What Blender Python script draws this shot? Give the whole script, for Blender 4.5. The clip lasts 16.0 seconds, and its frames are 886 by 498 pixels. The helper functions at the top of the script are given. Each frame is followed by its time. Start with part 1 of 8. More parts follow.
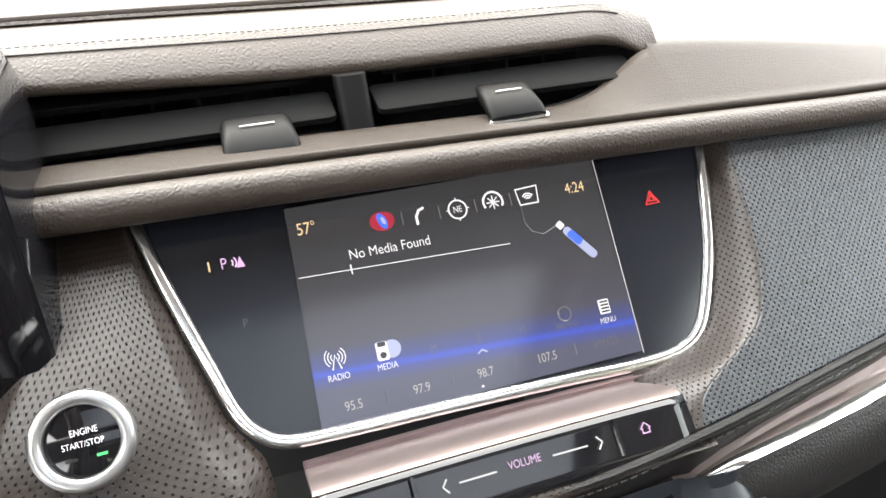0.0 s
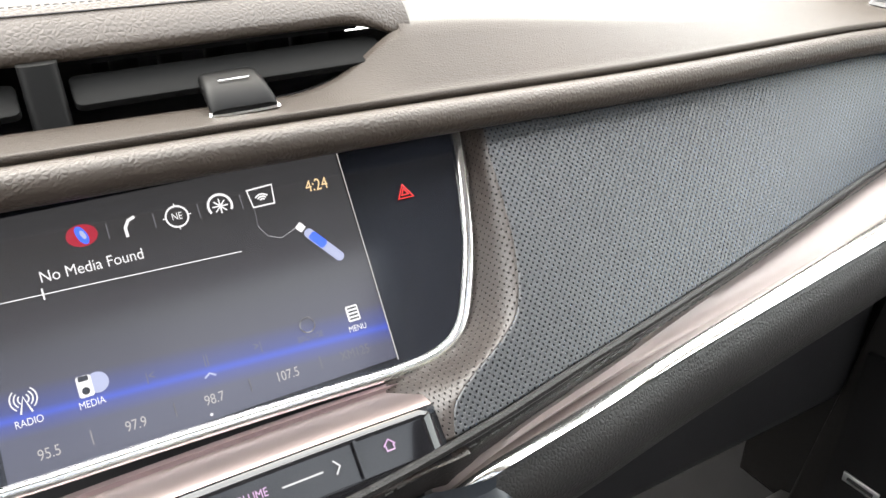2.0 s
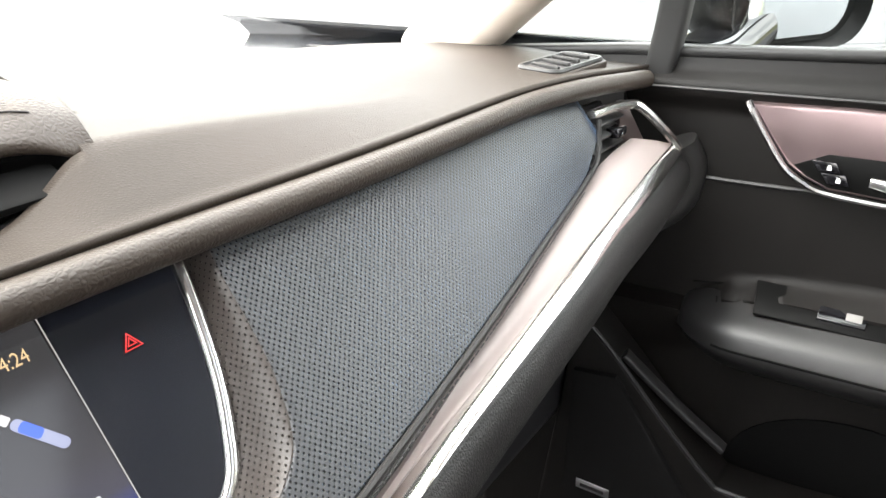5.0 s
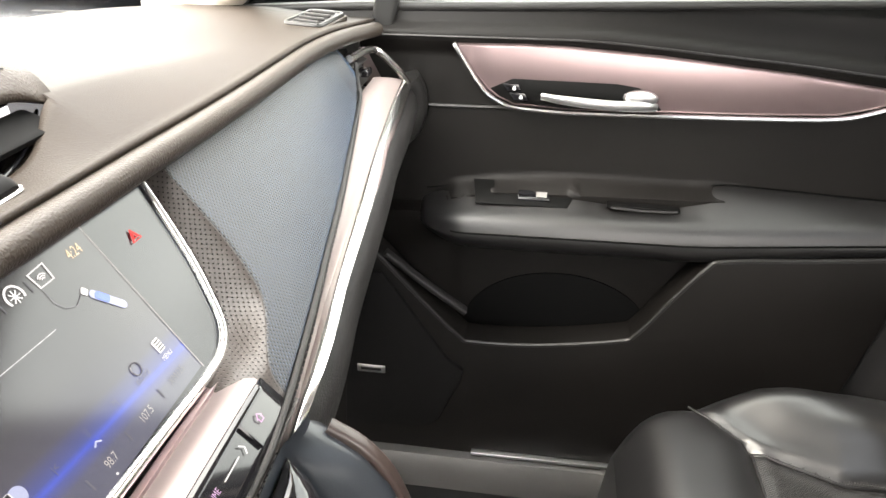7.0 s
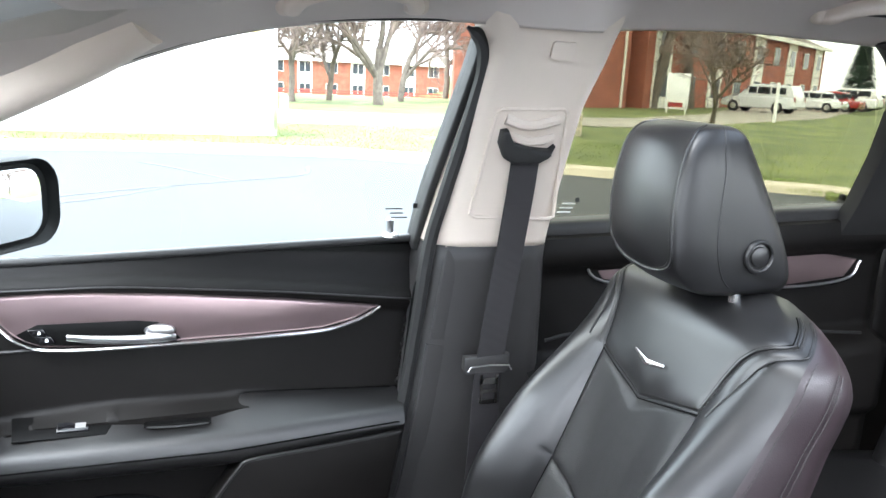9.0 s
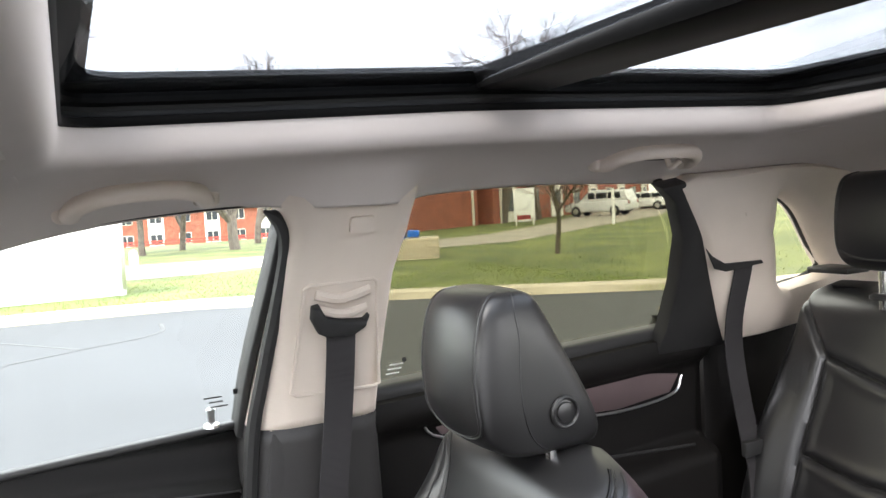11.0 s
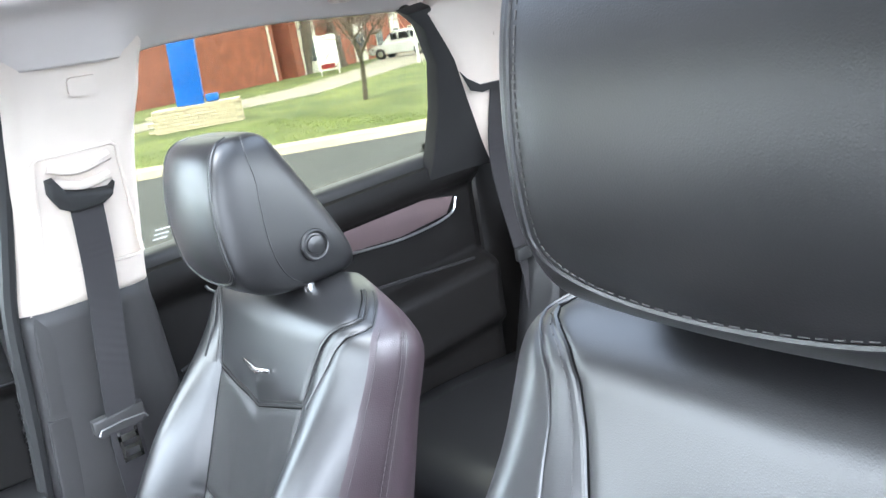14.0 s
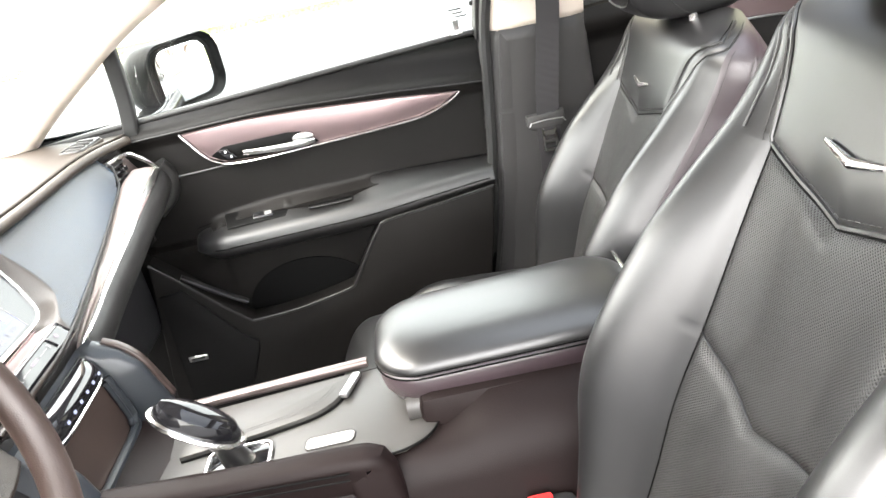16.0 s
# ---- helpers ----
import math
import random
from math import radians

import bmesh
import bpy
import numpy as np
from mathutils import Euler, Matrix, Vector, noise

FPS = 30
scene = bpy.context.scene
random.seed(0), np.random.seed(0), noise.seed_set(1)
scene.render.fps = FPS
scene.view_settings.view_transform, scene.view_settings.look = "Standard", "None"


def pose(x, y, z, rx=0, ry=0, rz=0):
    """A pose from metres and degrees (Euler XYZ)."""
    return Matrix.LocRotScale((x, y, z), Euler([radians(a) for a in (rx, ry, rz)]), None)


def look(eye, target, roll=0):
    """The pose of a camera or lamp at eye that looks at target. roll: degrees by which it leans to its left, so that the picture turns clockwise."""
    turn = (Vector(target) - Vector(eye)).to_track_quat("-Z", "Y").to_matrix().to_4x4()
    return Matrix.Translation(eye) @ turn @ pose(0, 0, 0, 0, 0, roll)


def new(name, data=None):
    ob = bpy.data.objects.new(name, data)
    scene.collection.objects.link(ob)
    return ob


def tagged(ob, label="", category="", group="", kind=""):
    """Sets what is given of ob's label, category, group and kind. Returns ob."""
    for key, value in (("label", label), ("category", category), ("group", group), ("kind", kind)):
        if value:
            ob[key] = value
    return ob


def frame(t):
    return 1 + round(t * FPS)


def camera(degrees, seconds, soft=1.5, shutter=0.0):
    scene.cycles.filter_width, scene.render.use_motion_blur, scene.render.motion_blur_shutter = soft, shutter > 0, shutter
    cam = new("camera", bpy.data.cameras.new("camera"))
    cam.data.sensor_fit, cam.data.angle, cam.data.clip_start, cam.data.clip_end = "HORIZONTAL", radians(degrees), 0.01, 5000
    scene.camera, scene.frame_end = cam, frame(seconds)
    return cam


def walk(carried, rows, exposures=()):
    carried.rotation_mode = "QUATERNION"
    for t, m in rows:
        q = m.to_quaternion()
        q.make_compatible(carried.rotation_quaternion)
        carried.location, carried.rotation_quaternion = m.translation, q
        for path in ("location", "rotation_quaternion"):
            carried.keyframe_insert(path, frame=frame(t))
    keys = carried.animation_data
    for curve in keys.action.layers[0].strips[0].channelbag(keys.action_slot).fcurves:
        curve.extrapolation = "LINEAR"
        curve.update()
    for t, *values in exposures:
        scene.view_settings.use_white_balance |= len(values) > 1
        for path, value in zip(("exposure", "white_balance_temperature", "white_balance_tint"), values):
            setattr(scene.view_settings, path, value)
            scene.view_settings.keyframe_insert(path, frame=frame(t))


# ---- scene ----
cam = camera(61.0, 16.0)
PATH = [
    (0, (-0.108, -0.053, 1.269), (0.452, 1.662, 0.407), -3.1),
    (0.5, (-0.098, -0.052, 1.267), (0.504, 1.642, 0.391), -3.0),
    (1, (-0.081, -0.05, 1.266), (0.582, 1.605, 0.36), -2.8),
    (1.5, (-0.052, -0.049, 1.261), (0.672, 1.577, 0.35), -2.9),
    (2, (-0.029, -0.047, 1.263), (0.808, 1.513, 0.333), -1.7),
    (2.5, (-0.016, -0.044, 1.265), (0.899, 1.458, 0.314), -0.7),
    (3, (-0.003, -0.062, 1.257), (0.959, 1.467, 0.4), -1.9),
    (3.5, (0.023, -0.061, 1.264), (1.093, 1.391, 0.4), -1.6),
    (4, (0.036, -0.052, 1.259), (1.228, 1.314, 0.414), -0.5),
    (6.3, (-0.204, 0.062, 1.297), (1.54, 0.525, 0.433), -1.1),
    (6.5, (-0.225, 0.061, 1.293), (1.53, 0.45, 0.417), 0.0),
    (7, (-0.242, 0.051, 1.303), (1.527, 0.279, 0.399), 1.4),
    (7.5, (-0.286, -0.021, 1.355), (1.529, 0.011, 0.514), 0.0),
    (8, (-0.356, -0.104, 1.408), (1.483, -0.345, 0.66), -0.9),
    (8.5, (-0.427, -0.152, 1.443), (1.438, -0.565, 0.85), 0.9),
    (9, (-0.401, -0.166, 1.433), (1.467, -0.72, 0.981), 2.7),
    (9.5, (-0.411, -0.202, 1.476), (1.467, -0.825, 1.183), 0.4),
    (9.7, (-0.421, -0.22, 1.484), (1.469, -0.849, 1.297), -0.6),
    (11.8, (-0.389, -0.253, 1.495), (1.295, -1.304, 1.255), -2.9),
    (12, (-0.355, -0.26, 1.476), (1.294, -1.356, 1.189), -2.6),
    (12.5, (-0.276, -0.297, 1.447), (1.24, -1.537, 1.044), -1.5),
    (13, (-0.244, -0.321, 1.438), (1.203, -1.627, 0.992), -1.7),
    (13.5, (-0.311, -0.32, 1.455), (1.112, -1.642, 0.977), -4.2),
    (14, (-0.476, -0.311, 1.469), (1.023, -1.512, 0.909), -9.5),
    (14.5, (-0.581, -0.341, 1.477), (1.069, -1.197, 0.739), -12.8),
    (15, (-0.632, -0.325, 1.426), (1.113, -0.817, 0.582), -13.8),
    (15.5, (-0.69, -0.316, 1.409), (1.114, -0.501, 0.567), -12.8),
    (16, (-0.778, -0.311, 1.418), (1.044, -0.293, 0.593), -12.5),
]
EXPOSURES = [(0, 2.54, 6900, 10), (3, 2.52, 6900, 10), (4, 2.46, 6900, 10), (6.5, 2.52, 7100, 10), (7, 2.68, 7300, 11), (7.5, 2.82, 7350, 11), (8, 2.9, 6850, 10), (8.5, 2.82, 6350, 9), (9, 2.52, 6050, 9), (9.5, 2.34, 6300, 8),
             (11.8, 2.12, 6600, 13), (12.1, 2.26, 6450, 12), (12.5, 2.8, 5800, 8), (13, 3.02, 5780, 10), (13.5, 3.15, 6050, 10), (14, 3.34, 5750, 8), (14.5, 3.4, 6500, 12), (15, 3.54, 6700, 9), (16, 3.16, 6950, 10)]
walk(cam, [(t, look(eye, target, roll)) for t, eye, target, roll in PATH], EXPOSURES)

# ---- daylight: bright overcast sky ----
world = bpy.data.worlds.new("sky_world")
scene.world = world
world.use_nodes = True
wn = world.node_tree
wn.nodes.clear()
w_out = wn.nodes.new("ShaderNodeOutputWorld")
w_bg = wn.nodes.new("ShaderNodeBackground")
w_sky = wn.nodes.new("ShaderNodeTexSky")
w_sky.sky_type = "NISHITA"
w_sky.sun_disc = False
w_sky.sun_elevation = radians(48)
w_sky.sun_rotation = radians(20)
w_sky.dust_density = 4.0
w_sky.air_density = 1.4
w_mix = wn.nodes.new("ShaderNodeMix")
w_mix.data_type = "RGBA"
w_mix.inputs["B"].default_value = (16.5, 16.7, 17.4, 1)
w_co = wn.nodes.new("ShaderNodeTexCoord")
w_no = wn.nodes.new("ShaderNodeTexNoise")
w_no.inputs["Scale"].default_value = 3.2
w_no.inputs["Detail"].default_value = 8
w_ra = wn.nodes.new("ShaderNodeValToRGB")
w_ra.color_ramp.elements[0].position = 0.32
w_ra.color_ramp.elements[0].color = (0.35, 0.35, 0.35, 1)
w_ra.color_ramp.elements[1].position = 0.6
w_ra.color_ramp.elements[1].color = (1, 1, 1, 1)
wn.links.new(w_co.outputs["Generated"], w_no.inputs["Vector"])
wn.links.new(w_no.outputs["Fac"], w_ra.inputs["Fac"])
wn.links.new(w_ra.outputs["Color"], w_mix.inputs["Factor"])
wn.links.new(w_sky.outputs["Color"], w_mix.inputs["A"])
# an overcast sky is brighter overhead than at the horizon
w_sep = wn.nodes.new("ShaderNodeSeparateXYZ")
w_el = wn.nodes.new("ShaderNodeMapRange")
w_el.inputs["To Min"].default_value, w_el.inputs["To Max"].default_value = 0.95, 1.45
w_mul = wn.nodes.new("ShaderNodeVectorMath")
w_mul.operation = "SCALE"
wn.links.new(w_co.outputs["Generated"], w_sep.inputs["Vector"])
wn.links.new(w_sep.outputs["Z"], w_el.inputs["Value"])
wn.links.new(w_mix.outputs["Result"], w_mul.inputs[0])
wn.links.new(w_el.outputs["Result"], w_mul.inputs["Scale"])
wn.links.new(w_mul.outputs["Vector"], w_bg.inputs["Color"])
wn.links.new(w_bg.outputs["Background"], w_out.inputs["Surface"])
w_bg.inputs["Strength"].default_value = 0.15

sun_data = bpy.data.lights.new("sun", "SUN")
sun_data.energy = 1.1
sun_data.angle = radians(35)
sun_data.color = (1.0, 0.96, 0.9)
sun = new("sun", sun_data)
sun.matrix_world = look((-5, 9, 12), (0, 0, 0))


# ---- materials ----
def material(name, color, rough=0.5, metal=0.0, grain=0.0, grain_scale=400.0, vary=0.0, vary_scale=6.0,
             color2=None, bump_kind="noise", spec=0.5, emit=None, emit_strength=0.0, coat=0.0, rough_vary=0.0, island=0.0, crease=0.0, sheen=None, crinkle=0.0, hole=(0.06, 0.22)):
    """A surface with colour variation, roughness variation and fine relief in real-world size."""
    m = bpy.data.materials.new(name)
    m.use_nodes = True
    nt = m.node_tree
    bs = nt.nodes["Principled BSDF"]
    bs.inputs["Base Color"].default_value = (*color, 1)
    bs.inputs["Roughness"].default_value = rough
    bs.inputs["Metallic"].default_value = metal
    bs.inputs["Specular IOR Level"].default_value = spec
    if coat:
        bs.inputs["Coat Weight"].default_value = coat
        bs.inputs["Coat Roughness"].default_value = 0.05
    if sheen:
        bs.inputs["Sheen Weight"].default_value = sheen[0]
        bs.inputs["Sheen Roughness"].default_value = sheen[1]
        bs.inputs["Sheen Tint"].default_value = (*sheen[2], 1)
    if emit:
        bs.inputs["Emission Color"].default_value = (*emit, 1)
        bs.inputs["Emission Strength"].default_value = emit_strength
    co = nt.nodes.new("ShaderNodeTexCoord")
    if vary or color2 or rough_vary:
        n = nt.nodes.new("ShaderNodeTexNoise")
        n.inputs["Scale"].default_value = vary_scale
        n.inputs["Detail"].default_value = 6
        nt.links.new(co.outputs["Object"], n.inputs["Vector"])
        if vary or color2:
            c2 = color2 or tuple(min(1, c * (1 + vary)) for c in color)
            r = nt.nodes.new("ShaderNodeValToRGB")
            r.color_ramp.elements[0].position, r.color_ramp.elements[1].position = 0.35, 0.68
            r.color_ramp.elements[0].color = (*[c * (1 - vary) for c in color], 1)
            r.color_ramp.elements[1].color = (*c2, 1)
            nt.links.new(n.outputs["Fac"], r.inputs["Fac"])
            last = r.outputs["Color"]
            if island:
                ge = nt.nodes.new("ShaderNodeNewGeometry")
                hs = nt.nodes.new("ShaderNodeHueSaturation")
                mr = nt.nodes.new("ShaderNodeMapRange")
                mr.inputs["To Min"].default_value, mr.inputs["To Max"].default_value = 1 - island, 1 + island
                nt.links.new(ge.outputs["Random Per Island"], mr.inputs["Value"])
                nt.links.new(mr.outputs["Result"], hs.inputs["Value"])
                nt.links.new(last, hs.inputs["Color"])
                last = hs.outputs["Color"]
            nt.links.new(last, bs.inputs["Base Color"])
        if rough_vary:
            mr = nt.nodes.new("ShaderNodeMapRange")
            mr.inputs["To Min"].default_value = max(0.02, rough - rough_vary)
            mr.inputs["To Max"].default_value = min(1, rough + rough_vary)
            nt.links.new(n.outputs["Fac"], mr.inputs["Value"])
            nt.links.new(mr.outputs["Result"], bs.inputs["Roughness"])
    if grain:
        if bump_kind == "leather":
            t = nt.nodes.new("ShaderNodeTexVoronoi")
            t.feature = "DISTANCE_TO_EDGE"
            t.inputs["Scale"].default_value = grain_scale
            out = t.outputs["Distance"]
        elif bump_kind == "holes":
            t = nt.nodes.new("ShaderNodeTexVoronoi")
            t.inputs["Scale"].default_value = grain_scale
            t.inputs["Randomness"].default_value = 0.0
            t.voronoi_dimensions = "2D"
            sm = nt.nodes.new("ShaderNodeMapRange")
            sm.inputs["From Min"].default_value, sm.inputs["From Max"].default_value = hole
            nt.links.new(t.outputs["Distance"], sm.inputs["Value"])
            out = sm.outputs["Result"]
            dk = nt.nodes.new("ShaderNodeMix")
            dk.data_type = "RGBA"
            dk.inputs["A"].default_value = (0.003, 0.003, 0.003, 1)
            dk.inputs["B"].default_value = (*color, 1)
            nt.links.new(out, dk.inputs["Factor"])
            nt.links.new(dk.outputs["Result"], bs.inputs["Base Color"])
            for socket, full in (("Specular IOR Level", spec), ("Sheen Weight", sheen[0] if sheen else 0.0)):
                amount = nt.nodes.new("ShaderNodeMath")
                amount.operation = "MULTIPLY"
                amount.inputs[1].default_value = full
                nt.links.new(out, amount.inputs[0])
                nt.links.new(amount.outputs["Value"], bs.inputs[socket])
        elif bump_kind == "weave":
            t = nt.nodes.new("ShaderNodeTexWave")
            t.inputs["Scale"].default_value = grain_scale
            out = t.outputs["Fac"]
        else:
            t = nt.nodes.new("ShaderNodeTexNoise")
            t.inputs["Scale"].default_value = grain_scale
            t.inputs["Detail"].default_value = 4
            out = t.outputs["Fac"]
        if bump_kind == "holes":
            mp = nt.nodes.new("ShaderNodeMapping")
            mp.inputs["Rotation"].default_value[2] = radians(45)
            nt.links.new(co.outputs["UV"], mp.inputs["Vector"])
            nt.links.new(mp.outputs["Vector"], t.inputs["Vector"])
        else:
            nt.links.new(co.outputs["Object"], t.inputs["Vector"])
        b = nt.nodes.new("ShaderNodeBump")
        b.inputs["Strength"].default_value = grain
        b.inputs["Distance"].default_value = 0.0006
        nt.links.new(out, b.inputs["Height"])
        nt.links.new(b.outputs["Normal"], bs.inputs["Normal"])
        if crinkle:
            cm = nt.nodes.new("ShaderNodeMapping")
            cm.inputs["Scale"].default_value = (260, 620, 1)
            ck = nt.nodes.new("ShaderNodeTexNoise")
            ck.inputs["Scale"].default_value = 1.0
            ck.inputs["Detail"].default_value = 2.5
            kb_ = nt.nodes.new("ShaderNodeBump")
            kb_.inputs["Strength"].default_value = crinkle
            kb_.inputs["Distance"].default_value = 0.0008
            nt.links.new(co.outputs["UV"], cm.inputs["Vector"])
            nt.links.new(cm.outputs["Vector"], ck.inputs["Vector"])
            nt.links.new(ck.outputs["Fac"], kb_.inputs["Height"])
            nt.links.new(kb_.outputs["Normal"], b.inputs["Normal"])
        if crease:
            cn = nt.nodes.new("ShaderNodeTexNoise")
            cn.inputs["Scale"].default_value = 16
            cn.inputs["Detail"].default_value = 1.5
            cn.inputs["Distortion"].default_value = 0.25
            nt.links.new(co.outputs["Object"], cn.inputs["Vector"])
            cb = nt.nodes.new("ShaderNodeBump")
            cb.inputs["Strength"].default_value = crease
            cb.inputs["Distance"].default_value = 0.012
            nt.links.new(cn.outputs["Fac"], cb.inputs["Height"])
            nt.links.new(cb.outputs["Normal"], b.inputs["Normal"])
    return m


M_LEATHER = material("black_leather", (0.0052, 0.0051, 0.0054), 0.35, spec=0.74, grain=0.14, grain_scale=700, vary=0.15, vary_scale=9, crease=0.025,
                     bump_kind="leather", rough_vary=0.015)
M_PERF = material("perforated_leather", (0.007, 0.0064, 0.0062), 0.42, spec=0.8, grain=0.9, grain_scale=480, bump_kind="holes", hole=(0.1, 0.42))
M_DASHPERF = material("perforated_dash_leather", (0.02, 0.0145, 0.0118), 0.42, spec=0.5, grain=0.8, grain_scale=330, bump_kind="holes", crinkle=0.35)
M_DASH = material("dash_skin", (0.024, 0.018, 0.0138), 0.5, spec=0.31, grain=0.95, grain_scale=380, vary=0.15, bump_kind="leather", rough_vary=0.05)
M_PLASTIC = material("black_plastic", (0.013, 0.0127, 0.0127), 0.42, spec=0.4, grain=0.35, grain_scale=900, vary=0.15, rough_vary=0.06)
M_DOOR = material("black_door_skin", (0.0052, 0.0046, 0.0042), 0.48, spec=0.18, grain=0.5, grain_scale=700, vary=0.2, bump_kind="leather", rough_vary=0.06)
# Bluish base tone and blue sheen stand in for the sky's reflection.
M_INSERT = material("sky_sheen_insert_leather", (0.0245, 0.0255, 0.028), 0.42, spec=0.5, grain=0.9, grain_scale=370, bump_kind="holes", hole=(0.1, 0.3), crinkle=0.4, sheen=(0.4, 0.3, (0.3, 0.52, 0.85)))
M_PILLAR = material("pillar_plastic", (0.033, 0.0315, 0.031), 0.5, grain=0.3, grain_scale=900, vary=0.12, rough_vary=0.05)
# Near-black for seams, gaps and louvres, and for shade laid in the door pocket.
M_DEEP = material("deep_black_parts_and_shade", (0.0013, 0.0013, 0.0013), 0.7, spec=0.08, vary=0.2)
M_TAB = material("satin_black", (0.0035, 0.0035, 0.0035), 0.45, spec=0.08, vary=0.2)
M_RUBBER = material("black_rubber", (0.012, 0.012, 0.012), 0.6, grain=0.2, vary=0.2)
M_GLOSS = material("piano_black", (0.006, 0.006, 0.007), 0.06, vary=0.2, rough_vary=0.03)
M_CHROME = material("satin_chrome", (0.75, 0.74, 0.72), 0.18, 1.0, vary=0.04, rough_vary=0.06)
M_SATIN = material("satin_silver", (0.62, 0.62, 0.62), 0.3, 1.0, vary=0.05, rough_vary=0.06)
M_TAUPE = material("taupe_metal", (0.16, 0.13, 0.125), 0.3, 0.8, vary=0.08, vary_scale=4, rough_vary=0.05)
M_WEDGE = material("light_taupe_metal", (0.27, 0.22, 0.21), 0.45, 0.15, vary=0.08, vary_scale=4, rough_vary=0.05)
M_BRONZE = material("bronze_trim", (0.25, 0.185, 0.187), 0.3, 0.8, vary=0.12, vary_scale=3, rough_vary=0.05)
M_BEIGE = material("beige_plastic", (0.62, 0.54, 0.465), 0.55, grain=0.25, grain_scale=900, vary=0.05, rough_vary=0.05)
M_HEADLINER = material("headliner_fabric", (0.56, 0.51, 0.475), 0.95, grain=0.35, grain_scale=1500, vary=0.05, vary_scale=3)
M_BELT = material("belt_webbing", (0.017, 0.0152, 0.0165), 0.7, grain=0.35, grain_scale=220, vary=0.1, bump_kind="weave")
M_STITCH = material("thread", (0.032, 0.031, 0.03), 0.6, grain=0.3, vary=0.2)
M_CARPET = material("carpet", (0.012, 0.012, 0.012), 0.95, grain=1.0, grain_scale=500, vary=0.3)
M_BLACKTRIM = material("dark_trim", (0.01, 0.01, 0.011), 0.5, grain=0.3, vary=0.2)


M_PALE = material("pale_switch_plastic", (0.2, 0.195, 0.19), 0.5, vary=0.06, grain=0.2, grain_scale=900)


def glass_material(name, tint, rough=0.0, mixing=0.0):
    m = bpy.data.materials.new(name)
    m.use_nodes = True
    nt = m.node_tree
    nt.nodes.clear()
    o = nt.nodes.new("ShaderNodeOutputMaterial")
    tr = nt.nodes.new("ShaderNodeBsdfTransparent")
    tr.inputs["Color"].default_value = (*tint, 1)
    gl = nt.nodes.new("ShaderNodeBsdfGlossy")
    gl.inputs["Roughness"].default_value = rough
    lw = nt.nodes.new("ShaderNodeLayerWeight")
    lw.inputs["Blend"].default_value = 0.5
    pw = nt.nodes.new("ShaderNodeMath")
    pw.operation = "POWER"
    pw.inputs[1].default_value = 4.0
    fr = nt.nodes.new("ShaderNodeMapRange")
    fr.inputs["To Min"].default_value, fr.inputs["To Max"].default_value = 0.03, 0.6
    nt.links.new(lw.outputs["Facing"], pw.inputs[0])
    nt.links.new(pw.outputs["Value"], fr.inputs["Value"])
    mx = nt.nodes.new("ShaderNodeMixShader")
    nt.links.new(fr.outputs["Result"], mx.inputs["Fac"])
    nt.links.new(tr.outputs["BSDF"], mx.inputs[1])
    nt.links.new(gl.outputs["BSDF"], mx.inputs[2])
    nt.links.new(mx.outputs["Shader"], o.inputs["Surface"])
    return m


M_GLASS = glass_material("window_glass", (0.8, 0.83, 0.82))
M_TINT = glass_material("privacy_glass", (0.38, 0.38, 0.325))
M_ROOFGLASS = glass_material("roof_glass", (0.42, 0.44, 0.46))
M_SCREENGLASS = glass_material("windscreen_glass", (0.92, 0.95, 0.94))
M_MIRROR = material("mirror", (0.85, 0.87, 0.88), 0.02, 1.0)


# ---- modelling helpers ----
def empty(name, loc=(0, 0, 0), label="", category="", group="", kind="", turn=0):
    e = new(name)
    e.empty_display_size = 0.05
    e.matrix_world = pose(*loc, 0, 0, turn)
    return tagged(e, label, category, group, kind)


def mesh_object(name, me, mat, parent=None, label=""):
    me.materials.append(mat)
    ob = new(name, me)
    if parent:
        ob.parent = parent
    return tagged(ob, label) if label else ob


def part(name, bm, mat, parent=None, label="", smooth=True, sharp=35):
    """Link a bmesh as one mesh object under a thing or a part."""
    me = bpy.data.meshes.new(name)
    bmesh.ops.recalc_face_normals(bm, faces=bm.faces)
    if smooth:
        lim = radians(sharp)
        for f in bm.faces:
            f.smooth = True
        for e in bm.edges:
            if len(e.link_faces) == 2 and e.calc_face_angle(0) > lim:
                e.smooth = False
    bm.to_mesh(me)
    bm.free()
    return mesh_object(name, me, mat, parent, label)


def grid(rows, close_u=False, close_v=False, bm=None, uv_size=None):
    """A sheet through rows of points."""
    bm = bm or bmesh.new()
    vs = [[bm.verts.new(p) for p in row] for row in rows]
    n, m = len(vs), len(vs[0])
    lay = bm.loops.layers.uv.verify() if uv_size else None
    for i in range(n if close_u else n - 1):
        for j in range(m if close_v else m - 1):
            q = (vs[i][j], vs[(i + 1) % n][j], vs[(i + 1) % n][(j + 1) % m], vs[i][(j + 1) % m])
            try:
                f = bm.faces.new(q)
            except ValueError:
                continue
            if lay:
                for l, (a, b) in zip(f.loops, ((i, j), (i + 1, j), (i + 1, j + 1), (i, j + 1))):
                    l[lay].uv = (a / (n - 1) * uv_size[0], b / (m - 1) * uv_size[1])
    return bm


def loft(loops, caps=True, bm=None):
    """A closed skin through closed loops of points."""
    bm = bm or bmesh.new()
    vs = [[bm.verts.new(p) for p in lp] for lp in loops]
    m = len(vs[0])
    for a, b in zip(vs, vs[1:]):
        for j in range(m):
            bm.faces.new((a[j], a[(j + 1) % m], b[(j + 1) % m], b[j]))
    if caps:
        bm.faces.new(list(reversed(vs[0])))
        bm.faces.new(vs[-1])
    return bm


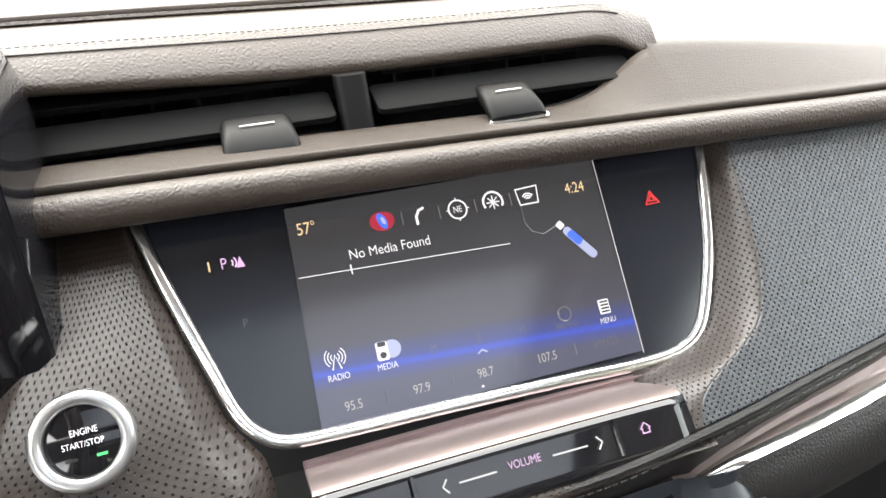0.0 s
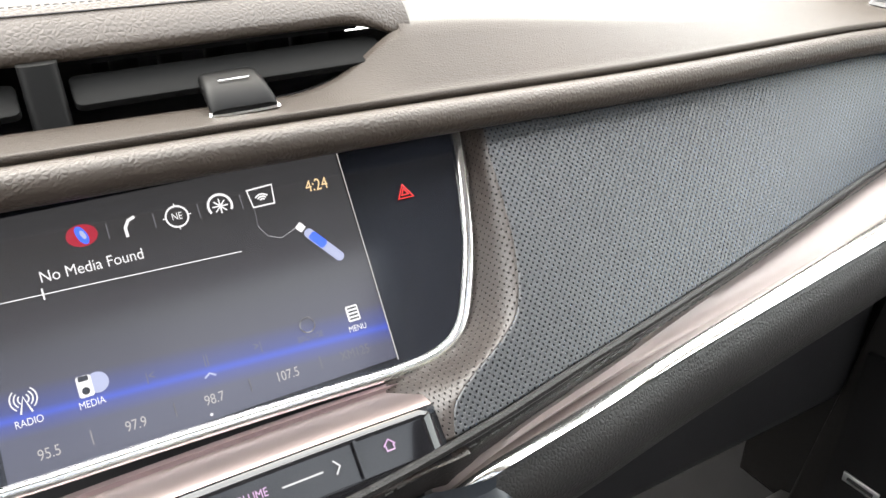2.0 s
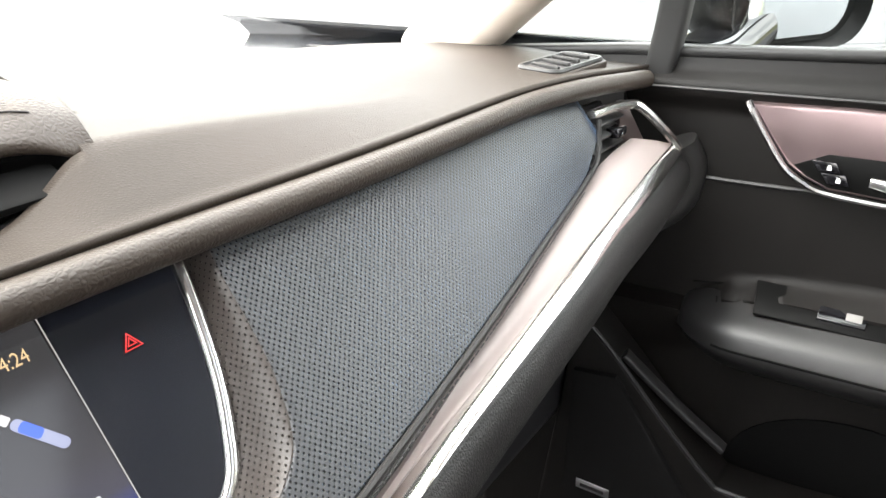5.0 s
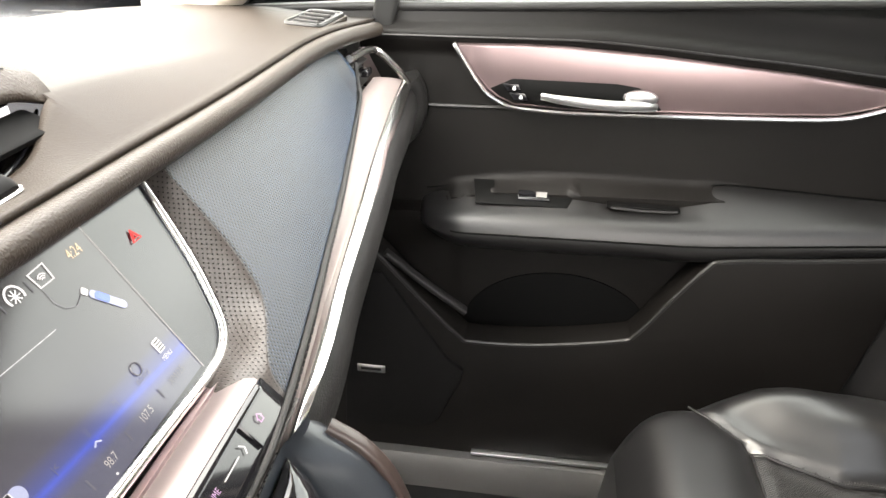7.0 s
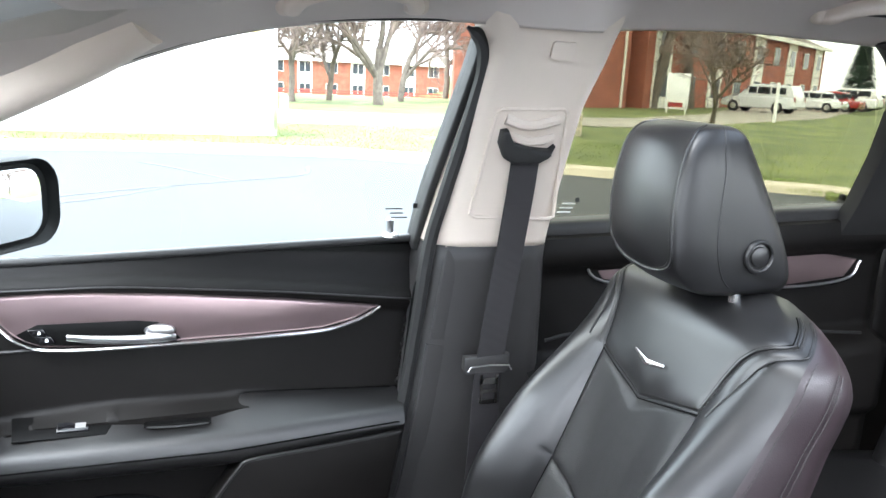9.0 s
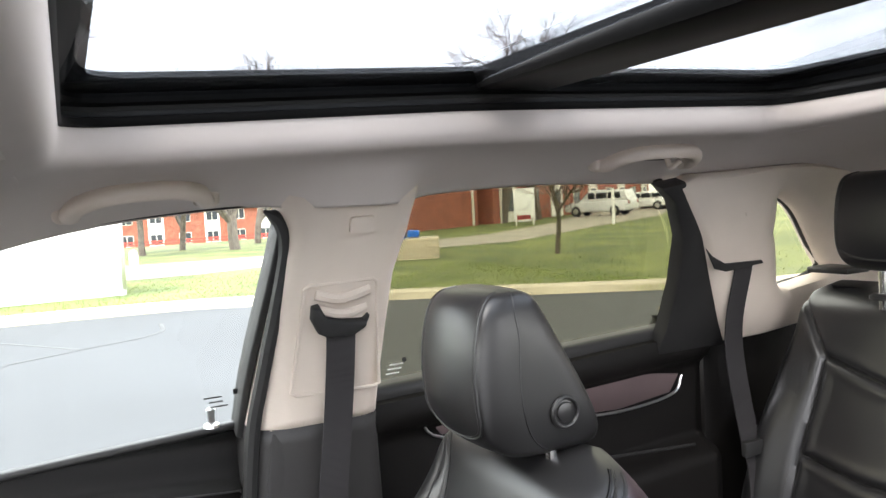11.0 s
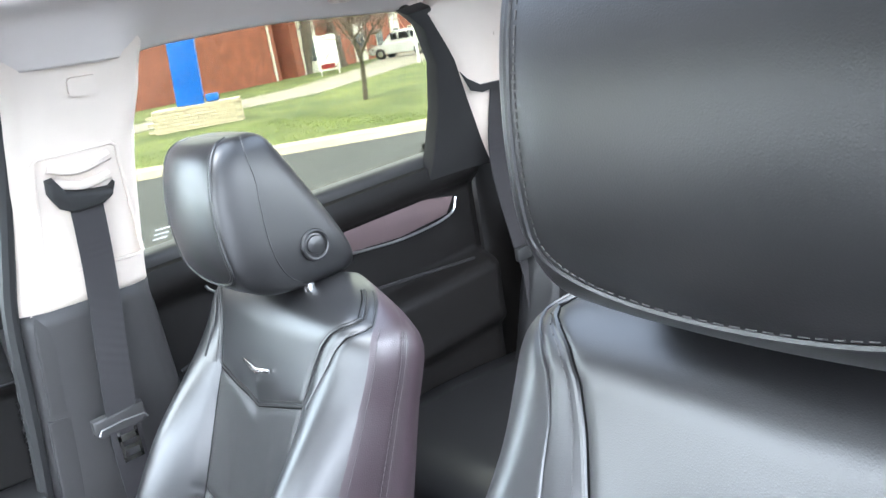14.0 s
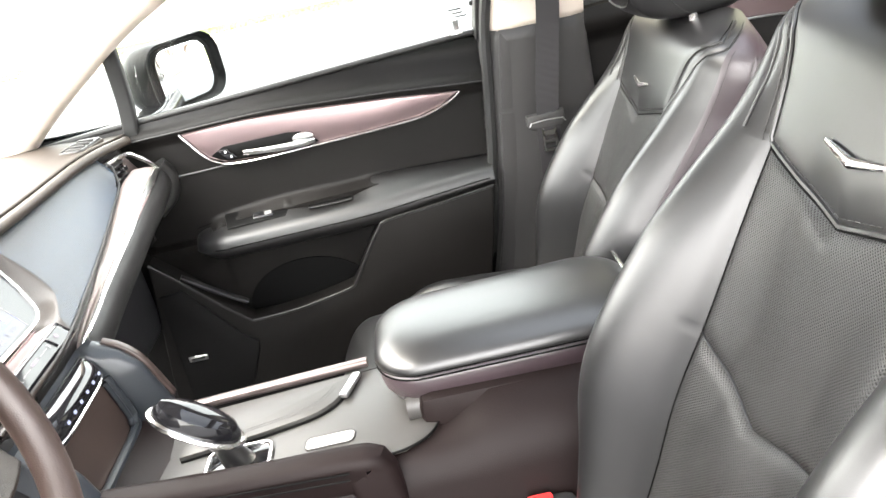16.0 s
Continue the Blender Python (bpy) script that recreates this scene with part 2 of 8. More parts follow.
def smooth_path(pts, n=8, closed=False):
    """Catmull-Rom through the points."""
    P = [Vector(p) for p in pts]
    if len(P) < 3 and not closed:
        return [P[0].lerp(P[-1], k / n) for k in range(n + 1)]
    out = []
    cnt = len(P)
    for i in range(cnt if closed else cnt - 1):
        p0 = P[(i - 1) % cnt] if closed or i else P[0] * 2 - P[1]
        p1, p2 = P[i], P[(i + 1) % cnt]
        p3 = P[(i + 2) % cnt] if closed or i + 2 < cnt else P[-1] * 2 - P[-2]
        for k in range(n):
            t = k / n
            out.append(0.5 * ((2 * p1) + (p2 - p0) * t + (2 * p0 - 5 * p1 + 4 * p2 - p3) * t * t + (3 * p1 - p0 - 3 * p2 + p3) * t ** 3))
    if not closed:
        out.append(P[-1])
    return out


def sweep(path, profile, up=(0, 0, 1), caps=True, scale=None, bm=None, closed=False):
    """Sweep a closed 2D profile (a across, b along up) along a path."""
    loops = []
    n = len(path)
    for i, p in enumerate(path):
        p = Vector(p)
        if closed:
            d = Vector(path[(i + 1) % n]) - Vector(path[i - 1])
        else:
            d = Vector(path[min(i + 1, n - 1)]) - Vector(path[max(i - 1, 0)])
        d.normalize()
        a = d.cross(Vector(up)).normalized()
        b = a.cross(d).normalized()
        s = scale(i / (n - 1)) if scale else 1
        loops.append([p + a * (q[0] * s) + b * (q[1] * s) for q in profile])
    if closed:
        loops.append(loops[0])
        bm2 = loft(loops, False, bm)
        bmesh.ops.remove_doubles(bm2, verts=bm2.verts, dist=1e-6)
        return bm2
    return loft(loops, caps, bm)


def ring(r, n=8, ry=None):
    return [(r * math.cos(2 * math.pi * k / n), (ry or r) * math.sin(2 * math.pi * k / n)) for k in range(n)]


def rrect(w, h, r, n=4):
    """Rounded rectangle as a list of 2D points."""
    out = []
    for cx, cy, a0 in ((w / 2 - r, h / 2 - r, 0), (-w / 2 + r, h / 2 - r, 90), (-w / 2 + r, -h / 2 + r, 180), (w / 2 - r, -h / 2 + r, 270)):
        for k in range(n + 1):
            a = radians(a0 + 90 * k / n)
            out.append((cx + r * math.cos(a), cy + r * math.sin(a)))
    return out


def tube(pts, r, n=8, smooth_n=6, up=(0, 0, 1), closed=False):
    path = smooth_path(pts, smooth_n, closed) if smooth_n else [Vector(p) for p in pts]
    return sweep(path, ring(r, n), up, closed=closed)


def box(cx, cy, cz, sx, sy, sz, bevel=0.0, seg=2, bm=None, turn=None):
    own = bm is None
    b = bmesh.new()
    bmesh.ops.create_cube(b, size=1)
    bmesh.ops.scale(b, vec=(sx, sy, sz), verts=b.verts)
    if bevel:
        bmesh.ops.bevel(b, geom=b.edges[:], offset=bevel, segments=seg, affect="EDGES", profile=0.5)
    if turn is not None:
        bmesh.ops.transform(b, matrix=turn, verts=b.verts)
    bmesh.ops.translate(b, vec=(cx, cy, cz), verts=b.verts)
    return b


def frame_of(origin, xdir, ydir):
    """A matrix with local x and y along the given ways, z their normal."""
    x = Vector(xdir).normalized()
    z = x.cross(Vector(ydir)).normalized()
    y = z.cross(x)
    m = Matrix((x, y, z)).transposed().to_4x4()
    m.translation = origin
    return m


def plate(poly, m, depth, bevel=0.0, seg=2):
    """A flat polygon in the xy plane of m, grown by depth along its z, with rounded front edges."""
    bm = bmesh.new()
    lo = [bm.verts.new((x, y, 0)) for x, y in poly]
    f = bm.faces.new(lo)
    if f.normal.z < 0:
        f.normal_flip()
    res = bmesh.ops.extrude_face_region(bm, geom=[f])
    top = [v for v in res["geom"] if isinstance(v, bmesh.types.BMVert)]
    bmesh.ops.translate(bm, vec=(0, 0, depth), verts=top)
    if bevel:
        es = [e for e in bm.edges if e.verts[0] in top and e.verts[1] in top]
        bmesh.ops.bevel(bm, geom=es, offset=bevel, segments=seg, affect="EDGES", profile=0.5)
    bmesh.ops.transform(bm, matrix=m, verts=bm.verts)
    return bm


def disc(m, r, depth, n=32, bevel=0.0):
    return plate(ring(r, n), m, depth, bevel)


def joined(*bms):
    out = bmesh.new()
    for b in bms:
        me = bpy.data.meshes.new("tmp")
        b.to_mesh(me)
        b.free()
        out.from_mesh(me)
        bpy.data.meshes.remove(me)
    return out


def solid(ob, t, offset=1.0):
    md = ob.modifiers.new("thickness", "SOLIDIFY")
    md.thickness = t
    md.offset = offset
    return ob


def sstep(a, b, x):
    t = max(0.0, min(1.0, (x - a) / (b - a)))
    return t * t * (3 - 2 * t)


def lerp(a, b, t):
    return a + (b - a) * t


def curve_at(pts, x):
    """Piecewise-linear value at x of (x, y) pairs in rising x."""
    if x <= pts[0][0]:
        return pts[0][1]
    for (x0, y0), (x1, y1) in zip(pts, pts[1:]):
        if x <= x1:
            return y0 + (y1 - y0) * (x - x0) / (x1 - x0)
    return pts[-1][1]


def smooth_curve(pts, x):
    """The same with eased joints."""
    d = 0.02 * (pts[-1][0] - pts[0][0])
    return sum(curve_at(pts, x + k * d) for k in (-2, -1, 0, 1, 2)) / 5


def text_mesh(name, body, size, m, mat, parent, align="CENTER", depth=0.0, narrow=0.8):
    cu = bpy.data.curves.new(name, "FONT")
    cu.body, cu.size, cu.align_x, cu.align_y, cu.extrude = body, size, align, "CENTER", depth
    tmp = bpy.data.objects.new("tmp", cu)
    scene.collection.objects.link(tmp)
    me = bpy.data.meshes.new_from_object(tmp.evaluated_get(bpy.context.evaluated_depsgraph_get()))
    bpy.data.objects.remove(tmp)
    bpy.data.curves.remove(cu)
    me.name = name
    me.transform(m @ Matrix.Diagonal((narrow, 1, 1, 1)))
    return mesh_object(name, me, mat, parent)

# ---- outside: ground, street, houses, trees ----
M_GRASS = material("grass", (0.09, 0.12, 0.03), 0.9, grain=1.0, grain_scale=60, vary=0.3, vary_scale=0.6, color2=(0.16, 0.178, 0.05))
M_BLADES = material("grass_blades", (0.18, 0.24, 0.06), 0.8, vary=0.2, vary_scale=0.5, color2=(0.27, 0.31, 0.09), island=0.2)
M_ASPHALT = material("asphalt", (0.052, 0.054, 0.058), 0.85, grain=0.8, grain_scale=90, vary=0.12, vary_scale=0.4, rough_vary=0.08)
M_CONCRETE = material("concrete", (0.44, 0.39, 0.3), 0.85, grain=0.5, grain_scale=60, vary=0.12, vary_scale=1.5)
M_DRIVE = material("worn_tan_asphalt", (0.27, 0.245, 0.205), 0.9, grain=0.5, grain_scale=60, vary=0.12, vary_scale=1.0)
M_TAR = material("tar_seal", (0.02, 0.02, 0.022), 0.5, vary=0.2)
M_BRICK = material("red_brick", (0.3, 0.1, 0.062), 0.85, grain=0.5, grain_scale=30, vary=0.25, vary_scale=2.0)
M_WALLWHITE = material("white_siding", (0.75, 0.72, 0.66), 0.7, vary=0.08)
M_ROOF = material("shingle_roof", (0.2, 0.17, 0.15), 0.9, grain=0.6, grain_scale=20, vary=0.2)
M_PANE = material("window_pane", (0.05, 0.06, 0.07), 0.1, vary=0.2)
M_BARK = material("bark", (0.14, 0.115, 0.095), 0.95, grain=1.0, grain_scale=30, vary=0.3, vary_scale=5)
M_TWIG = material("twigs", (0.2, 0.15, 0.13), 0.95, vary=0.25, vary_scale=3)
M_CONIFER = material("conifer_needles", (0.025, 0.05, 0.03), 0.9, vary=0.4, vary_scale=4, island=0.4)
M_CARWHITE = material("white_car_paint", (0.72, 0.73, 0.74), 0.2, coat=0.6, vary=0.03)
M_CARRED = material("red_car_paint", (0.3, 0.02, 0.02), 0.2, coat=0.6, vary=0.05)
M_CARGREY = material("grey_car_paint", (0.12, 0.13, 0.14), 0.25, coat=0.6, vary=0.05)
M_CARGLASS = material("car_glass", (0.02, 0.025, 0.03), 0.06, vary=0.1)
M_TYRE = material("tyre", (0.02, 0.02, 0.02), 0.8, vary=0.2)
M_BLUE = material("blue_sign_paint", (0.01, 0.13, 0.6), 0.35, vary=0.06)
M_YELLOW = material("yellow_paint", (0.55, 0.42, 0.14), 0.7, vary=0.1)
M_REDFENCE = material("red_barrier", (0.6, 0.06, 0.04), 0.6, vary=0.1)
M_SIGNWHITE = material("white_board", (0.8, 0.8, 0.8), 0.5, vary=0.04)
M_TRAILER = material("white_trailer_skin", (0.8, 0.8, 0.8), 0.35, vary=0.03)



def flat(name, poly, z, mat, thick=0.0, kind="structure", label="", category=""):
    bm = bmesh.new()
    f = bm.faces.new([bm.verts.new((x, y, z)) for x, y in poly])
    if thick:
        r = bmesh.ops.extrude_face_region(bm, geom=[f])
        bmesh.ops.translate(bm, vec=(0, 0, -thick), verts=[v for v in r["geom"] if isinstance(v, bmesh.types.BMVert)])
    ob = part(name, bm, mat, smooth=False)
    return tagged(ob, label or name, category or name.split("_")[0], kind=kind)


def ground_z(x, y):
    """The land falls away towards the far row of houses."""
    return -0.16 - 0.042 * max(0.0, min(x, 130) - 42) * sstep(-34, -18, y) * (1 - sstep(60, 120, y))


gx = [-900, -40, 0, 42, 60, 80, 100, 130, 300, 900]
gy = [-900, -60, -34, -30, -26, -22, -18, 0, 40, 60, 90, 120, 900]
tagged(part("ground", grid([[(x, y, ground_z(x, y)) for y in gy] for x in gx]), M_GRASS), "green lawn reaching to the horizon", "ground", kind="structure")
# parking lot and street round the car
lot = [(-60, -40), (6.2, -40), (6.8, -11), (8.2, -8.3), (10.6, -4.8), (12.2, -2.0), (12.7, 1.5), (12.4, 6), (11.5, 12), (9.5, 40), (-60, 40)]
flat("road", lot, 0.0, M_ASPHALT, 0.15, label="grey asphalt lot with tar seams", category="road")
kerb_line = [(6.2, -40, 0), (6.8, -11, 0), (8.2, -8.3, 0), (10.6, -4.8, 0), (12.2, -2.0, 0), (12.7, 1.5, 0), (12.4, 6, 0), (11.5, 12, 0), (9.5, 40, 0)]
kp = smooth_path(kerb_line, 6)
kerb = tagged(part("kerb", sweep(kp, [(-0.02, -0.15), (0.62, -0.15), (0.62, 0.1), (0.16, 0.12), (0.1, 0.1), (0.04, 0.0), (-0.02, 0.004)][::-1], (0, 0, 1)), M_CONCRETE, sharp=30), "pale concrete kerb along the lot", "kerb", kind="structure")
lawn_edge = [(p.x + 0.55, p.y) for p in kp]
flat("lawn", lawn_edge + [(42, 40), (42, -17), (62, -34), (400, -34), (400, -40)], 0.06, M_GRASS, 0.2, label="green grass verge behind the kerb", category="lawn")
# driveway and footpath
flat("back_lawn", [(-60, -34), (6.0, -34), (6.0, -13), (-60, -13)], 0.07, M_GRASS, 0.07, label="green lawn behind the lot", category="lawn")
flat("driveway", [(21.5, -8.5), (21.0, -13.5), (27, -22), (33, -31), (60, -60), (75, -55), (46, -35), (33.5, -24.0), (27, -16.0), (24.5, -9)], 0.075, M_DRIVE, 0.1, label="worn tan asphalt drive", category="driveway")
flat("footpath", [(19.5, 10), (18.8, -3.0), (21, -9.0), (24.0, -9), (24.5, -4), (27, 10)], 0.08, M_DRIVE, 0.1, label="worn tan street", category="pavement")


def tar_line(pts, r=0.05):
    path = smooth_path([(x, y, 0.003) for x, y in pts], 6)
    bm = sweep(path, [(-r, -0.002), (r, -0.002), (r * 0.7, 0.004), (-r * 0.7, 0.004)])
    return part("tar_seam", bm, M_TAR, smooth=False)


seams = empty("tar_seams", label="black tar crack seals on the asphalt", category="road seam", kind="structure")
for pts in ([(7.0, 3.0), (8.6, 1.0), (9.4, -0.3), (10.0, -1.2), (10.9, -1.35)], [(9.4, -0.3), (10.6, 0.5), (11.2, 1.0)],
            [(6.7, 2.9), (8.0, 1.2), (8.9, 0.45)], [(5.0, -3.2), (6.2, -3.9), (7.0, -4.6), (7.9, -4.7)]):
    tar_line(pts, 0.035).parent = seams
flat("parking_stripe", [(6.66, -6.75), (6.58, -7.0), (6.8, -7.2), (6.9, -6.9)], 0.006, M_YELLOW, label="worn yellow parking stripe", category="marking")

# grass tufts along the verge
rng = random.Random(5)
bm = bmesh.new()
for k in range(16000):
    t = rng.random() * (len(kp) - 1)
    i = int(t)
    p = kp[i].lerp(kp[min(i + 1, len(kp) - 1)], t - i)
    if not -16 < p.y < 9:
        continue
    x = p.x + 0.6 + rng.random() ** 1.6 * 7
    y = p.y + rng.uniform(-0.5, 0.5)
    a = rng.random() * 6.28
    h = rng.uniform(0.018, 0.045)
    w = 0.012
    dx, dy = math.cos(a) * w, math.sin(a) * w
    tip = (x + rng.uniform(-0.03, 0.03), y + rng.uniform(-0.03, 0.03), 0.06 + h)
    bm.faces.new([bm.verts.new(q) for q in ((x - dx, y - dy, 0.058), (x + dx, y + dy, 0.058), tip)])
tagged(part("grass", bm, M_BLADES, smooth=False), "short green grass blades", "grass", kind="stuff")


def bare_tree(x, y, h, seed, spread=0.5, trunk_r=0.16, levels=5, lean=0.0, fork=0.35):
    """A leafless tree: tapered trunk, limbs and a crown of fine twigs."""
    r = random.Random(seed)
    tree = empty("tree", (x, y, 0.0), "leafless tree with grey bark and fine bare twigs", "tree", "bare trees")
    tb, cb = bmesh.new(), bmesh.new()

    def limb(bm, p, d, length, r0, r1, n=6, steps=4):
        pts = [p.copy()]
        q = p.copy()
        dd = d.copy()
        for s in range(steps):
            dd = (dd + Vector((r.uniform(-1, 1), r.uniform(-1, 1), r.uniform(-0.2, 0.6))) * 0.13).normalized()
            q = q + dd * length / steps
            pts.append(q.copy())
        up = Vector((0.3, 0.9, 0.1)) if abs(dd.z) > 0.6 else Vector((0, 0, 1))
        loops = []
        for i, c in enumerate(pts):
            t = i / steps
            a = dd.cross(up).normalized()
            b = a.cross(dd).normalized()
            rad = r0 + (r1 - r0) * t
            loops.append([c + a * rad * math.cos(6.283 * k / n) + b * rad * math.sin(6.283 * k / n) for k in range(n)])
        loft(loops, False, bm)
        return pts, dd

    def grow(p, d, length, rad, lev):
        pts, dd = limb(tb if lev < 2 else cb, p, d, length, rad, rad * 0.68, 7 if lev < 2 else (4 if lev < 4 else 3), 4 if lev < 3 else 2)
        if lev >= levels:
            return
        kids = 3 if lev else 4
        for k in range(kids + (2 if lev in (1, 2) else 1 if lev > 2 else 0)):
            at = pts[-1] if k == 0 else pts[r.randint(max(1, len(pts) - 3), len(pts) - 1)]
            a = r.random() * 6.283
            tilt = r.uniform(0.25, 0.5 + spread) if k else 0.2
            side = dd.cross(Vector((math.cos(a), math.sin(a), 0.3))).normalized()
            nd = (dd * math.cos(tilt) + side * math.sin(tilt))
            nd.z = nd.z * 0.85 + 0.12 if spread < 0.7 else nd.z * 0.72 + 0.03
            grow(at, nd.normalized(), length * r.uniform(0.58, 0.8), rad * r.uniform(0.52, 0.68), lev + 1)

    grow(Vector((0, 0, -0.15)), Vector((lean, lean * 0.5, 1)).normalized(), h * fork, trunk_r, 0)
    part("trunk", tb, M_BARK, tree)
    part("crown", cb, M_TWIG, tree)
    return tree


bare_tree(15.2, -11.2, 5.6, 3, 0.8, 0.075, 5, -0.1, 0.24)
bare_tree(39.5, -24.3, 13, 4, 0.72, 0.4, 6)
for x, y, h, s, sp, tr in ((41, -28.0, 10, 5, 0.6, 0.3),
                           (31.6, -2.9, 11, 6, 0.6, 0.15), (34.1, -4.7, 11.5, 7, 0.6, 0.15), (31.0, -6.4, 13, 8, 0.5, 0.24), (35.8, -8.4, 12, 9, 0.5, 0.18),
                           (38, -0.5, 9, 10, 0.5, 0.2), (60, -46, 11, 13, 0.5, 0.25), (52, -33, 11, 14, 0.5, 0.25),
                           (44, -13.0, 12, 15, 0.6, 0.2), (30, 2.5, 12, 22, 0.5, 0.2), (31, 8, 13, 23, 0.5, 0.22), (12.4, -26, 8, 18, 0.5, 0.2), (6.5, -24, 9, 19, 0.5, 0.24), (1.5, -28, 9, 20, 0.5, 0.24), (-5, -30, 9, 21, 0.5, 0.22)):
    bare_tree(x, y, h, s, sp, tr, fork=0.2 if 30 < x < 37 else 0.35)


def conifer(x, y, h, seed):
    r = random.Random(seed)
    t = empty("conifer_tree", (x, y, 0), "dark green conifer beside the parked cars", "tree")
    part("trunk", loft([[(rr * math.cos(k), rr * math.sin(k), z) for k in (0, 1.05, 2.1, 3.14, 4.2, 5.2)] for rr, z in ((0.2, -0.1), (0.14, h * 0.5), (0.02, h))]), M_BARK, t)
    bm = bmesh.new()
    for k in range(5200):
        f = r.random() ** 0.8
        z = h * (0.06 + 0.94 * f)
        rad = (1 - f) * h * 0.3 * (0.55 + 0.5 * r.random()) + 0.05
        a = r.random() * 6.283
        p = Vector((math.cos(a) * rad, math.sin(a) * rad, z - rad * 0.18))
        d = Vector((math.cos(a), math.sin(a), -0.35)).normalized()
        s = Vector((-math.sin(a), math.cos(a), 0.0))
        L, w = r.uniform(0.25, 0.6), r.uniform(0.08, 0.16)
        bm.faces.new([bm.verts.new(q) for q in (p - d * L * 0.4 + s * w, p - d * L * 0.4 - s * w, p + d * L)])
    part("crown", bm, M_CONIFER, t)
    return t


conifer(68, -67, 8, 3)


def house(name, x, y, turn, length, depth, eave, label, brick=True, bays=5, storeys=2, z=0.0):
    """A two-storey apartment house: walls, roof, window frames and panes."""
    h = empty(name, (x, y, z), label, "house", "", "", turn)
    body = box(length / 2, depth / 2, eave / 2 - 0.1, length, depth, eave)
    part("wall", body, M_BRICK if brick else M_WALLWHITE, h, smooth=False)
    o = 0.5
    rb = bmesh.new()
    ridge = eave + depth * 0.22
    P = [(-o, -o, eave), (length + o, -o, eave), (length + o, depth + o, eave), (-o, depth + o, eave), (-o, depth / 2, ridge), (length + o, depth / 2, ridge)]
    vs = [rb.verts.new(p) for p in P]
    for f in ((0, 1, 5, 4), (2, 3, 4, 5), (0, 4, 3), (1, 2, 5), (0, 3, 2, 1)):
        rb.faces.new([vs[k] for k in f])
    part("roof", rb, M_ROOF, h, smooth=False)
    part("fascia", box(length / 2, -o - 0.02, eave - 0.05, length + 2 * o, 0.05, 0.3), M_WALLWHITE, h, smooth=False)
    step = length / bays
    for b in range(bays):
        for s in range(storeys):
            cx, cz = step * (b + 0.5), 1.35 + s * 2.7
            if b % 2 == 0:
                part("bay_panel", box(cx, -0.03, cz, step * 0.55, 0.08, 2.65), M_WALLWHITE, h, smooth=False)
            w = part("window", box(cx, -0.08, cz, 1.5, 0.06, 1.4), M_WALLWHITE, h, smooth=False)
            for q in (-0.36, 0.36):
                part("pane", box(cx + q, -0.115, cz, 0.64, 0.03, 1.25), M_PANE, w, smooth=False)
    return h


# brick building with its plain gable end beside the lawn
house("brick_building", 38.6, -23.2, 305, 40, 10, 5.4, "red brick two-storey building with white bays", bays=9)
bb = empty("brick_hall", (38, -21.8, 0), "plain red brick gable wall of a building", "building", turn=22)
FOOT = [(0, 0), (12, 0), (12, 3), (2.5, 10.4), (0, 10.4)]
hall_ring = lambda q, z: [(4.5 + (x - 4.5) * q, 4.8 + (y - 4.8) * q, z) for x, y in FOOT]
part("wall", loft([hall_ring(1, -0.2), hall_ring(1, 6.0)]), M_BRICK, bb, smooth=False)
part("eave_band", loft([hall_ring(1.04, 5.92), hall_ring(1.04, 6.28)]), M_WALLWHITE, bb, smooth=False)
part("roof", loft([hall_ring(1.05, 6.28), hall_ring(0.1, 8.0)]), M_ROOF, bb, smooth=False)
part("downpipe", box(-0.06, 0.5, 2.7, 0.1, 0.1, 5.4), M_WALLWHITE, bb, smooth=False)
house("apartment_house", 98, 12.0, 272, 41, 9, 5.0, "far apartment house with white and red bays", bays=12, z=-2.45)
house("apartment_house", 75, -50, 300, 22, 9, 5.0, "far brick apartment house behind parked cars", bays=5)

# red barrier fence before the houses
fence = empty("barrier_fence", (0, 0, 0), "low red barrier fence before the houses", "fence")
for k in range(28):
    part("post", box(85, -4.0 - k * 0.8, -1.45, 0.1, 0.1, 1.2), M_REDFENCE, fence, smooth=False)
for z in (-1.55, -1.2, -0.9):
    part("rail", box(85, -14.8, z, 0.06, 21.8, 0.15), M_REDFENCE, fence, smooth=False)

# white box trailer on the grass
tr = empty("box_trailer", (15.3, 3.2, 0), "long white box trailer standing on the grass", "trailer")
part("body", box(1.2, 2.4, 1.14, 2.4, 13.6, 2.3, 0.03), M_TRAILER, tr)
part("corner_strip", box(-0.02, -4.37, 1.24, 0.06, 0.08, 2.12, 0.01), M_SATIN, tr)
for k in range(10):
    part("seam_strip", box(-0.012, -3.6 + k * 1.2, 1.24, 0.02, 0.03, 2.05), M_TRAILER, tr, smooth=False)
part("label_plate", box(-0.02, -3.95, 2.12, 0.02, 0.3, 0.12), M_YELLOW, tr, smooth=False)
# white pipe marker
tagged(part("marker_post", loft([[(20.6 + rr * math.cos(a), -1.75 + rr * math.sin(a), z) for a in [k * 0.785 for k in range(8)]] for rr, z in ((0.11, 0.0), (0.11, 0.62), (0.07, 0.7), (0.02, 0.72))]), M_SIGNWHITE), "short white marker post in the grass", "post")

